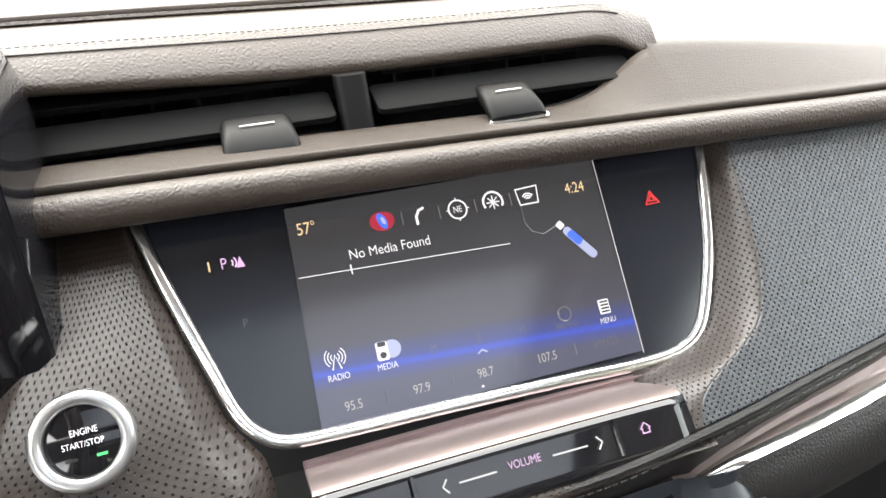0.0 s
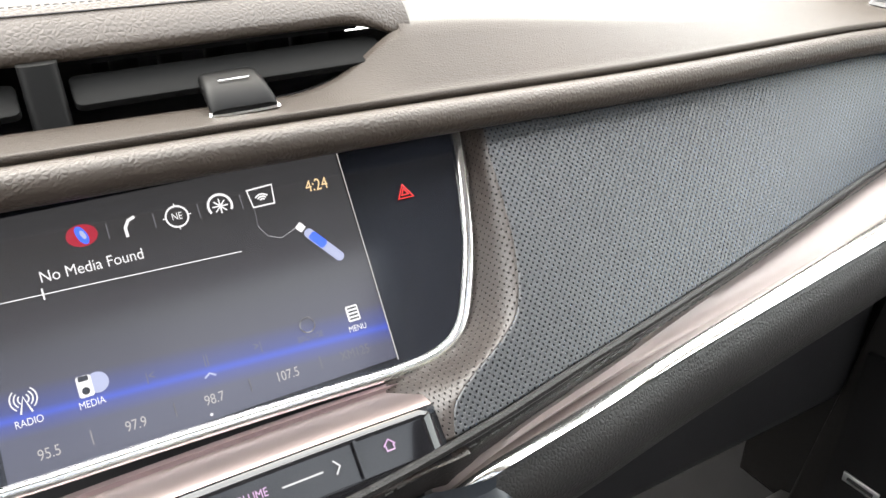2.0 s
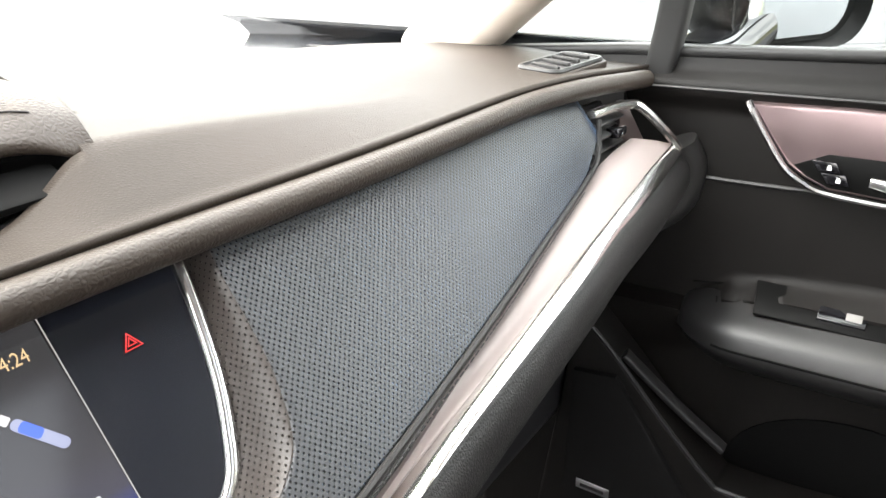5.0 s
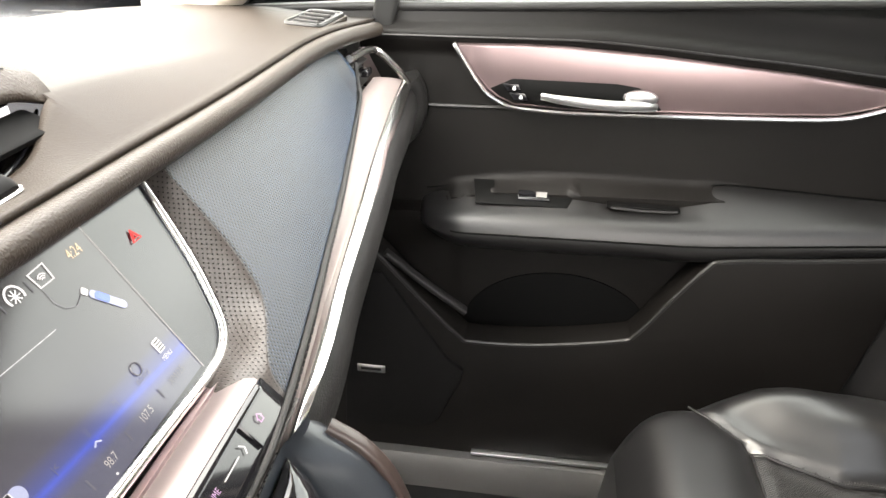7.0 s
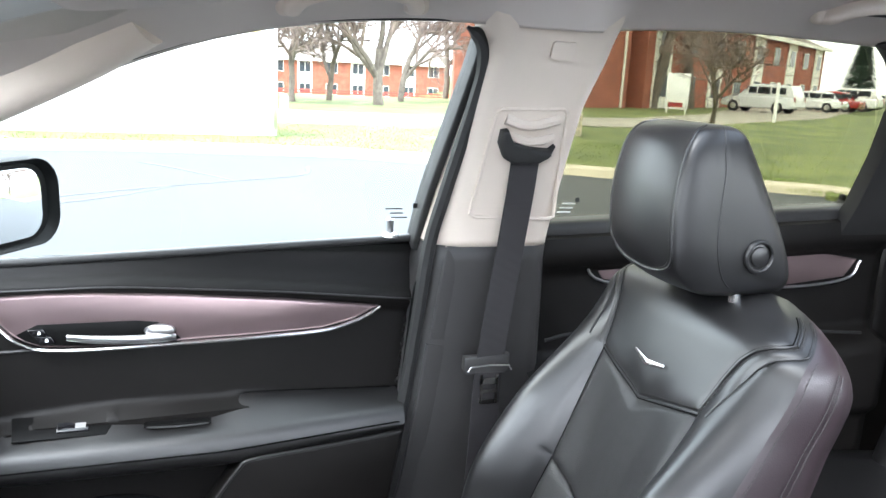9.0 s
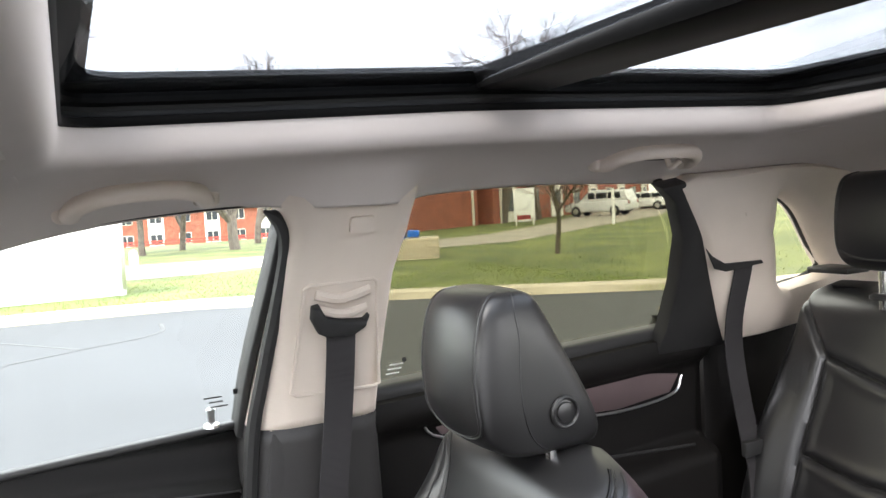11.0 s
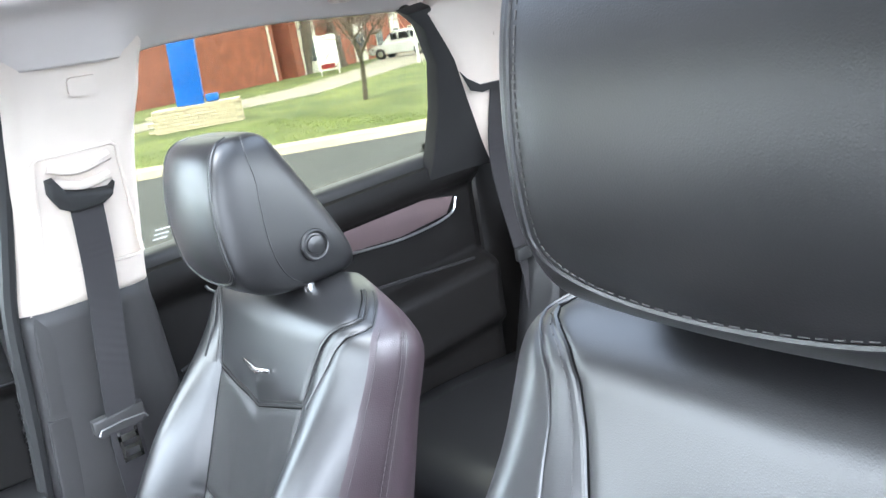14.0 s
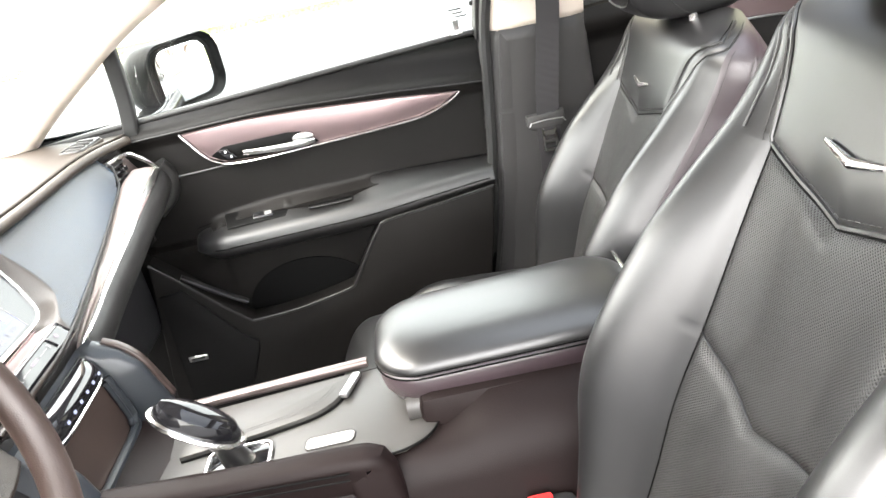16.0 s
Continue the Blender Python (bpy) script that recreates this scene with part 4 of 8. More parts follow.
# small glass label
for k in range(3):
    part("label_bar", box(edge_x(1.215) + 0.006, -0.425 + 0.004 * k, 1.213 + 0.007 * k, 0.001, 0.026 - 0.006 * (k % 2), 0.002), M_RUBBER, fw, smooth=False)
part("label_block", box(edge_x(1.222) + 0.006, -0.45, 1.232, 0.001, 0.007, 0.008), M_RUBBER, fw, smooth=False)
rw = empty("window_2", (0, 0, 0), "closed rear side window with tinted glass", "window", kind="structure")
side_pane("pane", [(-0.66, 1.17), (-0.70, 1.52), (-1.2, 1.53), (-1.26, 1.42), (-1.31, 1.2)], M_TINT, rw)
for k in range(3):
    part("label_bar", box(edge_x(1.235) + 0.004, -0.70 - 0.004 * k, 1.222 + 0.007 * k, 0.001, 0.024, 0.002), M_SIGNWHITE, rw, smooth=False)
part("label_block", box(edge_x(1.25) + 0.004, -0.72, 1.243, 0.001, 0.007, 0.007), M_RUBBER, rw, smooth=False)
part("window_seal", tube([(edge_x(z) - 0.002, y, z) for y, z in ((-1.17, 1.51), (-1.19, 1.508), (-1.25, 1.42), (-1.285, 1.3), (-1.29, 1.235))], 0.0035, 6, 4), M_RUBBER, rw)

# rear door: sill pad, trim and the black frame behind the glass
rd = empty("door_2", (0, 0, 0), "black rear door panel with a bronze insert", "door", kind="structure")


def rear_x(y, z):
    x = 0.705 + 0.03 * sstep(1.18, 1.22, z)
    x -= 0.03 * sstep(1.205, 1.19, z) * sstep(1.12, 1.16, z)
    x -= 0.05 * sstep(0.98, 0.95, z) * sstep(0.8, 0.86, z) + 0.03 * sstep(0.86, 0.82, z)
    return x


sill_r = lambda y: curve_at([(-1.34, 1.232), (-0.64, 1.203)], y)
rows = [[(rear_x(y, 1.21 - (1.21 - z) * 1.0), y, z + (sill_r(y) - 1.21)) for z in np.linspace(0.5, 1.212, 60)] for y in np.linspace(-0.64, -1.36, 40)]
solid(part("panel", grid(rows), M_DOOR, rd, sharp=50), 0.004)
part("sill_pad", sweep([(0.715, y, sill_r(y) - 0.012) for y in np.linspace(-0.64, -1.36, 16)], rrect(0.06, 0.036, 0.012), (0, 0, 1)), M_PLASTIC, rd)
rt = [(-0.732, 1.161), (-0.80, 1.156), (-1.124, 1.162), (-1.303, 1.132), (-1.278, 1.098), (-1.151, 1.086), (-0.776, 1.108)]
part("trim_insert", plate([(-y, z) for y, z in rt], frame_of((0.70, 0, 0), (0, -1, 0), (0, 0, 1)) @ pose(0, 0, -0.02), 0.022, 0.004), M_BRONZE, rd, "bronze trim insert")
part("chrome_strip", tube([(0.694, y, z) for y, z in ((-0.732, 1.161), (-0.776, 1.106), (-1.0, 1.094), (-1.151, 1.084), (-1.278, 1.096), (-1.305, 1.13))], 0.0026, 6, 6), M_SATIN, rd)
part("rear_frame", plate([(y, 1.31 + (z - 1.31) / 0.935) for y, z in ((1.14, 1.508), (1.181, 1.48), (1.22, 1.413), (1.232, 1.33), (1.232, 1.244), (1.224, 1.19), (1.45, 1.19), (1.426, 1.226), (1.335, 1.331), (1.259, 1.431), (1.195, 1.516))], frame_of((0.655, 0, 1.31), (0, -1, 0), (-0.38, 0, 1)) @ pose(0, -1.31, 0), 0.03, 0.006), M_PLASTIC, rd)
part("lock_pin", loft([[(0.725 + r * math.cos(a), -1.27 + r * math.sin(a), z) for a in [k * 0.785 for k in range(8)]] for r, z in ((0.012, 1.235), (0.006, 1.24), (0.006, 1.25))]), M_RUBBER, rd)
part("lower_pocket_line", tube([(0.66, y, z) for y, z in ((-0.66, 1.02), (-0.72, 1.03), (-0.9, 1.03), (-1.3, 1.0))], 0.003, 6, 4), M_PLASTIC, rd)


# rear quarter: beige trim round the small window
def poly_hit(poly, c, ang):
    d = (math.cos(ang), math.sin(ang))
    best = None
    for (x0, y0), (x1, y1) in zip(poly, poly[1:] + poly[:1]):
        ex, ey = x1 - x0, y1 - y0
        det = d[0] * -ey + d[1] * ex
        if abs(det) < 1e-9:
            continue
        rx, ry = x0 - c[0], y0 - c[1]
        t = (rx * -ey + ry * ex) / det
        s = (d[0] * ry - d[1] * rx) / det
        if t > 0 and -1e-6 <= s <= 1 + 1e-6 and (best is None or t < best):
            best = t
    return (c[0] + d[0] * best, c[1] + d[1] * best)


qx = lambda z: 0.60 - 0.36 * (z - 1.35)
hole = [(p[0], p[1]) for p in smooth_path([(-1.44, 1.482, 0), (-1.49, 1.468, 0), (-1.575, 1.425, 0), (-1.73, 1.318, 0), (-1.738, 1.298, 0), (-1.70, 1.289, 0), (-1.60, 1.283, 0), (-1.525, 1.288, 0), (-1.48, 1.37, 0), (-1.435, 1.465, 0)], 4, True)]
outer = [(-1.16, 1.515), (-1.25, 1.42), (-1.36, 1.235), (-1.39, 1.19), (-2.28, 1.19), (-2.24, 1.5), (-1.5, 1.53)]
cen = (-1.56, 1.36)
ang = [2 * math.pi * k / 72 for k in range(72)]
lo, li = [poly_hit(outer, cen, a) for a in ang], [poly_hit(hole, cen, a) for a in ang]
loops = []
for f, dx in ((0.0, 0.05), (0.03, 0.01), (0.1, 0.0), (0.4, 0.0), (0.75, 0.0), (0.92, 0.008), (1.0, 0.03), (1.0, 0.06)):
    loops.append([(qx(lerp(a[1], b[1], f)) + dx + 0.05 * sstep(-1.45, -1.75, lerp(a[0], b[0], f)), lerp(a[0], b[0], f), lerp(a[1], b[1], f)) for a, b in zip(lo, li)])
qt = empty("quarter_trim", (0, 0, 0), "pale beige rear quarter trim round a small fixed window", "pillar trim", kind="structure")
solid(part("trim", loft(loops, False), M_BEIGE, qt, sharp=60), 0.003)
bm = bmesh.new()
bm.faces.new([bm.verts.new((qx(z) + 0.06 + 0.05 * sstep(-1.45, -1.75, y), y, z)) for y, z in li])
qg = part("pane", bm, M_TINT, qt, smooth=False)
qg.visible_shadow = False
part("pane_seal", tube([(qx(z) + 0.05 + 0.05 * sstep(-1.45, -1.75, y), y, z) for y, z in li[::3]], 0.006, 6, 3, (1, 0, 0), True), M_RUBBER, qt)
part("cap_outline", tube([(qx(1.45) - 0.001, y, z) for y, z in ((-1.30, 1.462), (-1.345, 1.466), (-1.35, 1.44))], 0.0015, 5, 0, (1, 0, 0)), M_BEIGE, qt)
part("lower_trim", box(0.73, -1.83, 0.83, 0.06, 0.92, 0.74, 0.02), M_DOOR, qt)
part("belt_slot", plate([(-1.265, 1.388), (-1.285, 1.372), (-1.325, 1.353), (-1.42, 1.352), (-1.425, 1.346), (-1.33, 1.337), (-1.30, 1.345)], frame_of((qx(1.35) - 0.007, 0, 1.35), (0, 1, 0), (-0.36, 0, 1)) @ pose(0, -1.35, -0.001), 0.004, 0.001), M_RUBBER, qt)
rb = empty("seat_belt", (0, 0, 0), "dark grey rear seat belt beside the back rest", "seat belt", "seat belts")
webbing([(qx(1.347) - 0.006, -1.375, 1.347), (0.63, -1.38, 1.2), (0.62, -1.40, 1.02), (0.60, -1.40, 0.93), (0.59, -1.39, 0.75)], 0.046, rb)
part("tongue", box(0.603, -1.392, 0.99, 0.014, 0.05, 0.03, 0.005), M_RUBBER, rb)

# tailgate with the rear window
tg = empty("tailgate", (0, 0, 0), "black tailgate frame with the rear window", "tailgate", kind="structure")
outer_t = [(-0.49, 1.14), (0.49, 1.14), (0.51, 1.26), (0.55, 1.46), (0.51, 1.53), (-0.51, 1.53), (-0.55, 1.46), (-0.51, 1.26)]
hole_t = [(p[0], p[1]) for p in smooth_path([(-0.36, 1.32, 0), (0.0, 1.31, 0), (0.36, 1.325, 0), (0.415, 1.36, 0), (0.465, 1.47, 0), (0.44, 1.51, 0), (0, 1.52, 0), (-0.44, 1.51, 0), (-0.465, 1.47, 0), (-0.415, 1.36, 0)], 4, True)]
ang = [2 * math.pi * k / 80 for k in range(80)]
cen = (0, 1.41)
lo, li = [poly_hit(outer_t, cen, a) for a in ang], [poly_hit(hole_t, cen, a) for a in ang]
loops = [[(lerp(a[0], b[0], f), -2.24 - d, lerp(a[1], b[1], f)) for a, b in zip(lo, li)] for f, d in ((0, 0.06), (0.05, 0.01), (0.15, 0), (0.8, 0.0), (0.95, 0.01), (1, 0.05))]
solid(part("frame", loft(loops, False), M_PLASTIC, tg, sharp=60), 0.004)
bm = bmesh.new()
bm.faces.new([bm.verts.new((x, -2.285, z)) for x, z in li])
part("pane", bm, M_TINT, tg, smooth=False).visible_shadow = False
for k in range(8):
    part("heater_wire", box(0, -2.28, 1.34 + 0.022 * k, 0.8, 0.001, 0.0012), M_BRONZE, tg, smooth=False)

for s in (-1, 1):
    rows = [[(s * curve_at([(1.1, 0.49), (1.26, 0.485), (1.46, 0.52), (1.55, 0.49)], z), -2.235, z), (s * 0.6, -2.2, z), (s * 0.66, -2.1, z)] for z in np.linspace(1.1, 1.56, 16)]
    dp = tagged(solid(part("d_pillar_trim", grid(rows), M_BEIGE), 0.004), "pale beige trim beside the tailgate", "pillar trim", kind="structure")

# grab handles and visor
def grab(y0, y1, hook, inboard=0.0):
    g = empty("grab_handle", (0, 0, 0), "beige folding grab handle on the headliner", "grab handle", "grab handles")
    at = lambda x, y, d: Vector((x - inboard, y, liner_z(x - inboard, y) - d))
    path = smooth_path([at(0.578, y0, -0.002), at(0.562, y0 - 0.004, 0.008), at(0.538, y0 - 0.016, 0.009), at(0.52, y0 - 0.05, 0.009), at(0.52, y1 + 0.05, 0.009), at(0.538, y1 + 0.016, 0.009), at(0.562, y1 + 0.004, 0.008), at(0.578, y1, -0.002)], 6)
    part("handle", sweep(path, rrect(0.021, 0.024, 0.009, 5), (1, 0, 0.9)), M_BEIGE, g)
    for y in (y0, y1):
        p = at(0.576, y, -0.002)
        part("mount", box(p.x, p.y, p.z, 0.026, 0.032, 0.03, 0.009, 3), M_BEIGE, g)
    if hook:
        part("coat_hook", tube([at(0.556, y1 + 0.06, 0.002), at(0.55, y1 + 0.058, 0.022), at(0.536, y1 + 0.05, 0.018)], 0.005, 8, 5), M_BEIGE, g)
        part("recess", plate(rrect(0.09, 0.02, 0.008, 4), frame_of(at(0.552, (y0 + y1) / 2, 0.0012), (0, 1, 0), (0.75, 0, -0.66)), 0.0012), M_PLASTIC, g)
    return g


grab(-0.245, -0.405, False)
grab(-1.01, -1.195, True, 0.024)
vi = empty("sun_visor", (0, 0, 0), "beige sun visor folded against the headliner", "sun visor")
VM = frame_of((0.45, -0.181, 1.508), (-0.33, 0.012, 0.023), (0, 0.162, -0.021))
vf = -1 if VM.col[2].z > 0 else 1  # towards the cabin
part("pad", plate([(x + 0.175, y + 0.08) for x, y in rrect(0.37, 0.175, 0.035, 6)], VM @ pose(0, 0, -0.011), 0.022, 0.009, 3), M_HEADLINER, vi)
part("mirror_lid", plate([(x + 0.17, y + 0.085) for x, y in rrect(0.15, 0.085, 0.008, 4)], VM @ pose(0, 0, 0.0105 if vf > 0 else -0.0125), 0.002, 0.0006), M_SIGNWHITE, vi)
part("arm", tube([(0.45, -0.03, 1.5), (0.47, -0.03, 1.51), (0.49, -0.04, 1.535)], 0.006), M_BEIGE, vi)

# overhead console at the front of the roof
oc = empty("overhead_console", (0, 0, 0), "beige domed overhead console at the roof front", "overhead console")
part("dome", loft([[(a * q, -0.075 + b * q, z) for a, b in rrect(0.31, 0.21, 0.095, 8)] for z, q in ((1.58, 1.0), (1.55, 0.995), (1.53, 0.97), (1.515, 0.9), (1.507, 0.78), (1.503, 0.6), (1.502, 0.3))]), M_BEIGE, oc)
for r in (0.86, 0.97):
    part("slit", sweep([(0.155 * r * math.cos(t), -0.075 + 0.105 * r * math.sin(t), 1.512 if r < 0.9 else 1.53) for t in np.linspace(-1.1, -0.2, 10)], ring(0.0016, 6)), M_RUBBER, oc)

# outside mirror
om = empty("door_mirror", (0, 0, 0), "black door mirror reflecting the lawn", "mirror")
OM = frame_of((0.925, 0.173, 1.195), (0.86, -0.51, 0), (0, 0, 1))
loops = []
for f, q in ((-0.004, 0.5), (-0.004, 0.86), (0.008, 0.93), (0.01, 0.97), (-0.002, 1.0), (-0.04, 0.99), (-0.08, 0.86), (-0.11, 0.6), (-0.125, 0.2)):
    loops.append([OM @ Vector((a * q, b * q, f)) for a, b in rrect(0.225, 0.15, 0.05, 6)])
part("housing", loft(loops, False), M_TAB, om)
part("mirror_glass", plate(rrect(0.156, 0.116, 0.036, 6), OM @ pose(0.0, 0, -0.001, 0, 0, 0), 0.003, 0.001), M_MIRROR, om)
part("arm", sweep(smooth_path([(0.9, 0.22, 1.15), (0.83, 0.235, 1.13), (0.75, 0.25, 1.13)], 5), rrect(0.07, 0.045, 0.018), (0, 0, 1)), M_GLOSS, om)

# ---- dashboard ----
dash = empty("dashboard", (0, 0, 0), "black leather-trimmed dashboard with centre vents and chrome strip", "dashboard")
ROLL_Z = [(-0.75, 1.15), (-0.18, 1.148), (0.15, 1.139), (0.28, 1.134), (0.55, 1.132), (0.66, 1.122), (0.74, 1.112)]


def roll_c(x):
    return Vector((x, 0.283 - 0.02 * sstep(0.45, 0.75, abs(x)), smooth_curve(ROLL_Z, x) + 0.004))


xs = np.linspace(-0.182, 0.70, 50)
part("front_roll", sweep([roll_c(x) for x in xs], rrect(0.02, 0.0165, 0.0078, 5), (0, 0, 1)), M_DASH, dash)
part("roll_welt", sweep([roll_c(x) + Vector((0, 0.008, 0.0085)) for x in xs], ring(0.0022, 6), (0, 0, 1)), M_DASH, dash)
bm = bmesh.new()
for x in np.arange(-0.178, 0.69, 0.0065):
    sweep([roll_c(x) + Vector((0, 0.0145, 0.0097)), roll_c(x + 0.0042) + Vector((0, 0.0145, 0.0097))], ring(0.0006, 4), (0, 0, 1), True, None, bm)
part("roll_stitching", bm, M_STITCH, dash, smooth=False)

# upper pad, rising to a plateau over the centre vents
HX0, HX1 = -0.21, 0.157


def pad_z(x, y):
    base = smooth_curve(ROLL_Z, x) + 0.0115 + 0.008 * sstep(0.3, 0.42, y) - 0.015 * sstep(0.5, 0.75, y)
    mound = 0.024 * (1 - sstep(0.15, 0.48, x)) * min(1.0, max(0.0, (y - 0.294) / 0.046))
    if y < 0.36:
        mound *= sstep(0.075, 0.157, x)
    hx = HX1 + 0.42 * max(0.0, y - 0.34)
    edge = max(0.0, min(1.0, (hx - x) / 0.05))
    hump = (0.007 * sstep(hx + 0.004, hx - 0.003, x) + 0.019 * math.sin(math.pi / 2 * edge)) * sstep(0.335, 0.372, y) * (1 - 0.25 * sstep(0.5, 0.75, y))
    return base + mound + hump


def pad_back(x):
    return 0.74 - 0.24 * (x / 0.72) ** 2


rows = []
xg = sorted(set(list(np.linspace(-0.74, 0.72, 50)) + list(np.linspace(0.06, 0.11, 14)) + list(np.linspace(0.11, 0.31, 60))))
for x in xg:
    y0 = 0.288 - 0.02 * sstep(0.45, 0.75, abs(x))
    lip = 0.318 + 0.02 * sstep(0.07, HX1, x) ** 2
    yy = list(np.linspace(y0, lip, 9)) + list(np.linspace(lip, 0.398, 15))[1:] + [0.398 + (pad_back(x) - 0.398) * t for t in np.linspace(0, 1, 40)[1:] ** 1.2]
    rows.append([(x, y, pad_z(x, y)) for y in yy])
bm = grid(rows)
# cut the vent mouth
bmesh.ops.delete(bm, geom=[f for f in bm.faces if HX0 - 0.2 < f.calc_center_median().x < HX1 - 0.004 and 0.318 + 0.02 * sstep(0.07, HX1, f.calc_center_median().x) ** 2 < f.calc_center_median().y < 0.398], context="FACES")
M_TOPPAD = material("dash_top_skin", (0.021, 0.0162, 0.0128), 0.52, spec=0.14, grain=0.5, grain_scale=600, vary=0.12, bump_kind="leather", rough_vary=0.04)
top_pad = part("upper_pad", bm, M_TOPPAD, dash, sharp=80)
solid(top_pad, 0.004, 1)


# rounded lips of the vent mouth, meeting in a pointed tip
TIP = Vector((0.158, 0.338, 1.172))


def mouth_low(x):
    k = sstep(0.07, TIP.x, x) ** 2
    return Vector((x, lerp(0.317, TIP.y, k), lerp(1.1535, TIP.z - 0.002, k)))


def mouth_top(x):
    k = sstep(0.118, TIP.x, x) ** 1.6
    return Vector((x, lerp(0.345, TIP.y, k), lerp(1.192 + 0.012 * sstep(0.0, -0.3, x), TIP.z + 0.002, k)))


mx = list(np.linspace(-0.42, 0.1, 24)) + list(np.linspace(0.105, TIP.x, 20))
hood = []
for x in [q for q in mx] + [TIP.x + 0.004]:
    t = mouth_top(min(x, TIP.x))
    k = sstep(0.125, TIP.x, x)
    yf = lerp(t.y - 0.004, TIP.y, k)
    zf = t.z - 0.006 * (1 - k)
    yb = lerp(0.4, 0.385, k)
    zb = pad_z(x, 0.41)
    prof = [(0.425, pad_z(x, 0.425) + 0.0006), (yb + 0.012, zb + 0.0006), (yb, zb - 0.0005), (lerp(yb, yf, 0.4), lerp(zb, zf, 0.13)), (lerp(yb, yf, 0.75), lerp(zb, zf, 0.4)), (lerp(yb, yf, 0.96), lerp(zb, zf, 0.8)), (yf, zf), (yf + 0.004, zf - 0.004 * (1 - k)), (yf + 0.03 * (1 - 0.7 * k), zf - 0.004 * (1 - k))]
    hood.append(smooth_path([(x, y, z) for y, z in prof], 3))
part("vent_hood", grid(hood), M_DASH, dash, sharp=70)
# stitched double seam along the top of the hood
M_THREAD = material("dark_thread", (0.012, 0.011, 0.011), 0.7, vary=0.2)
hs_ = smooth_path([hood[i][11] + Vector((0, -0.0004, 0.0006)) for i in range(0, 36)], 3)
bm = bmesh.new()
for p0, p1 in zip(hs_, hs_[1:]):
    k = max(1, round((p1 - p0).length / 0.0042))
    for j in range(k):
        sweep([p0.lerp(p1, j / k), p0.lerp(p1, (j + 0.6) / k)], ring(0.0003, 4), (0, 0, 1), True, None, bm)
part("hood_stitching", bm, M_THREAD, dash, smooth=False)
part("hood_seam", sweep([hood[i][12] + Vector((0, -0.0003, 0.0003)) for i in range(0, 38)], ring(0.0004, 5), (0, 0, 1)), M_THREAD, dash)
part("vent_lip", sweep([mouth_low(x) + Vector((0, 0.004, -0.007)) for x in mx], rrect(0.028, 0.012, 0.005, 4), (0, 0, 1), scale=lambda t: 1 - 0.85 * sstep(0.7, 1, t)), M_DASH, dash)
part("lip_line", tube([mouth_low(x) + Vector((0, 0.006, 0.002)) for x in np.linspace(-0.19, 0.15, 12)], 0.0012, 6, 3), M_GLOSS, dash)
rows = [[mouth_low(x) + Vector((0, 0.012, -0.004)), Vector((x, 0.43, 1.15)), Vector((x, 0.43, 1.20)), mouth_top(x) + Vector((0, 0.012, 0.002))] for x in mx]
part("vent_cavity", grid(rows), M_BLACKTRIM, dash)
for x0, x1 in ((-0.2, -0.037), (-0.017, 0.142)):
    for yy, zz, dw in ((0.324, 1.1635, 0.002), (0.346, 1.1795, 0.016)):
        blade = [(a, b + 0.012) for a, b in rrect(x1 - x0 - dw, 0.024, 0.004, 3)]
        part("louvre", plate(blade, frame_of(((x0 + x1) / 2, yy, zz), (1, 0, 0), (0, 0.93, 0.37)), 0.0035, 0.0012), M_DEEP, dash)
    for q in np.linspace(x0 + 0.02, x1 - 0.02, 6):
        part("upright_vane", box(q, 0.385, 1.172, 0.0016, 0.03, 0.036, turn=Matrix.Rotation(radians(12), 4, "Z")), M_BLACKTRIM, dash, smooth=False)
part("vent_post", loft([[(-0.027 + a, 0.325 + b + 0.018 * t, 1.15 + 0.042 * t) for a, b in rrect(0.017, 0.014, 0.004)] for t in (0, 0.4, 0.7, 0.82)]), M_TAB, dash)


def vent_tab(cx, w):
    t = part("vent_tab", loft([[(cx + a * q, 0.302 + y, 1.1605 + z + b * h) for a, b in rrect(w, 0.011, 0.005)] for y, z, q, h in ((0.0, -0.002, 0.98, 0.3), (0.003, 0.0, 1, 0.7), (0.012, 0.003, 0.98, 0.9), (0.022, 0.006, 0.95, 0.9), (0.03, 0.0075, 0.9, 0.5), (0.04, 0.002, 0.86, 0.4))]), M_TAB, dash, "satin black vent tab with a chrome lip")
    part("chrome_lip", tube([(cx - w / 2 * 0.99, 0.3045, 1.1583), (cx - w * 0.42, 0.3005, 1.1576), (cx + w * 0.42, 0.3005, 1.1576), (cx + w / 2 * 0.99, 0.3045, 1.1583)], 0.0012, 6, 5), M_CHROME, t)
    part("mark_line", box(cx, 0.3165, 1.17, w * 0.46, 0.0004, 0.0005), M_SIGNWHITE, t, smooth=False)
    return t


vent_tab(-0.0795, 0.037)
vent_tab(0.0545, 0.032)
# stitched outline on the plateau
for off in (0.0, 0.006):
    pts = [(-0.4, 0.40 + off), (0.0, 0.392 + off), (0.11 - off, 0.398 + off), (0.145 - off, 0.425 + off), (0.178 - off, 0.52), (0.2 - off, 0.6)]
    part("plateau_welt" if off == 0 else "plateau_stitching", sweep([Vector((p.x, p.y, pad_z(p.x, p.y) + 0.001)) for p in smooth_path([(a, b, 0) for a, b in pts], 8)], ring(0.0016 if off == 0 else 0.0008, 5), (0, 0, 1)), M_DASH if off == 0 else M_STITCH, dash)
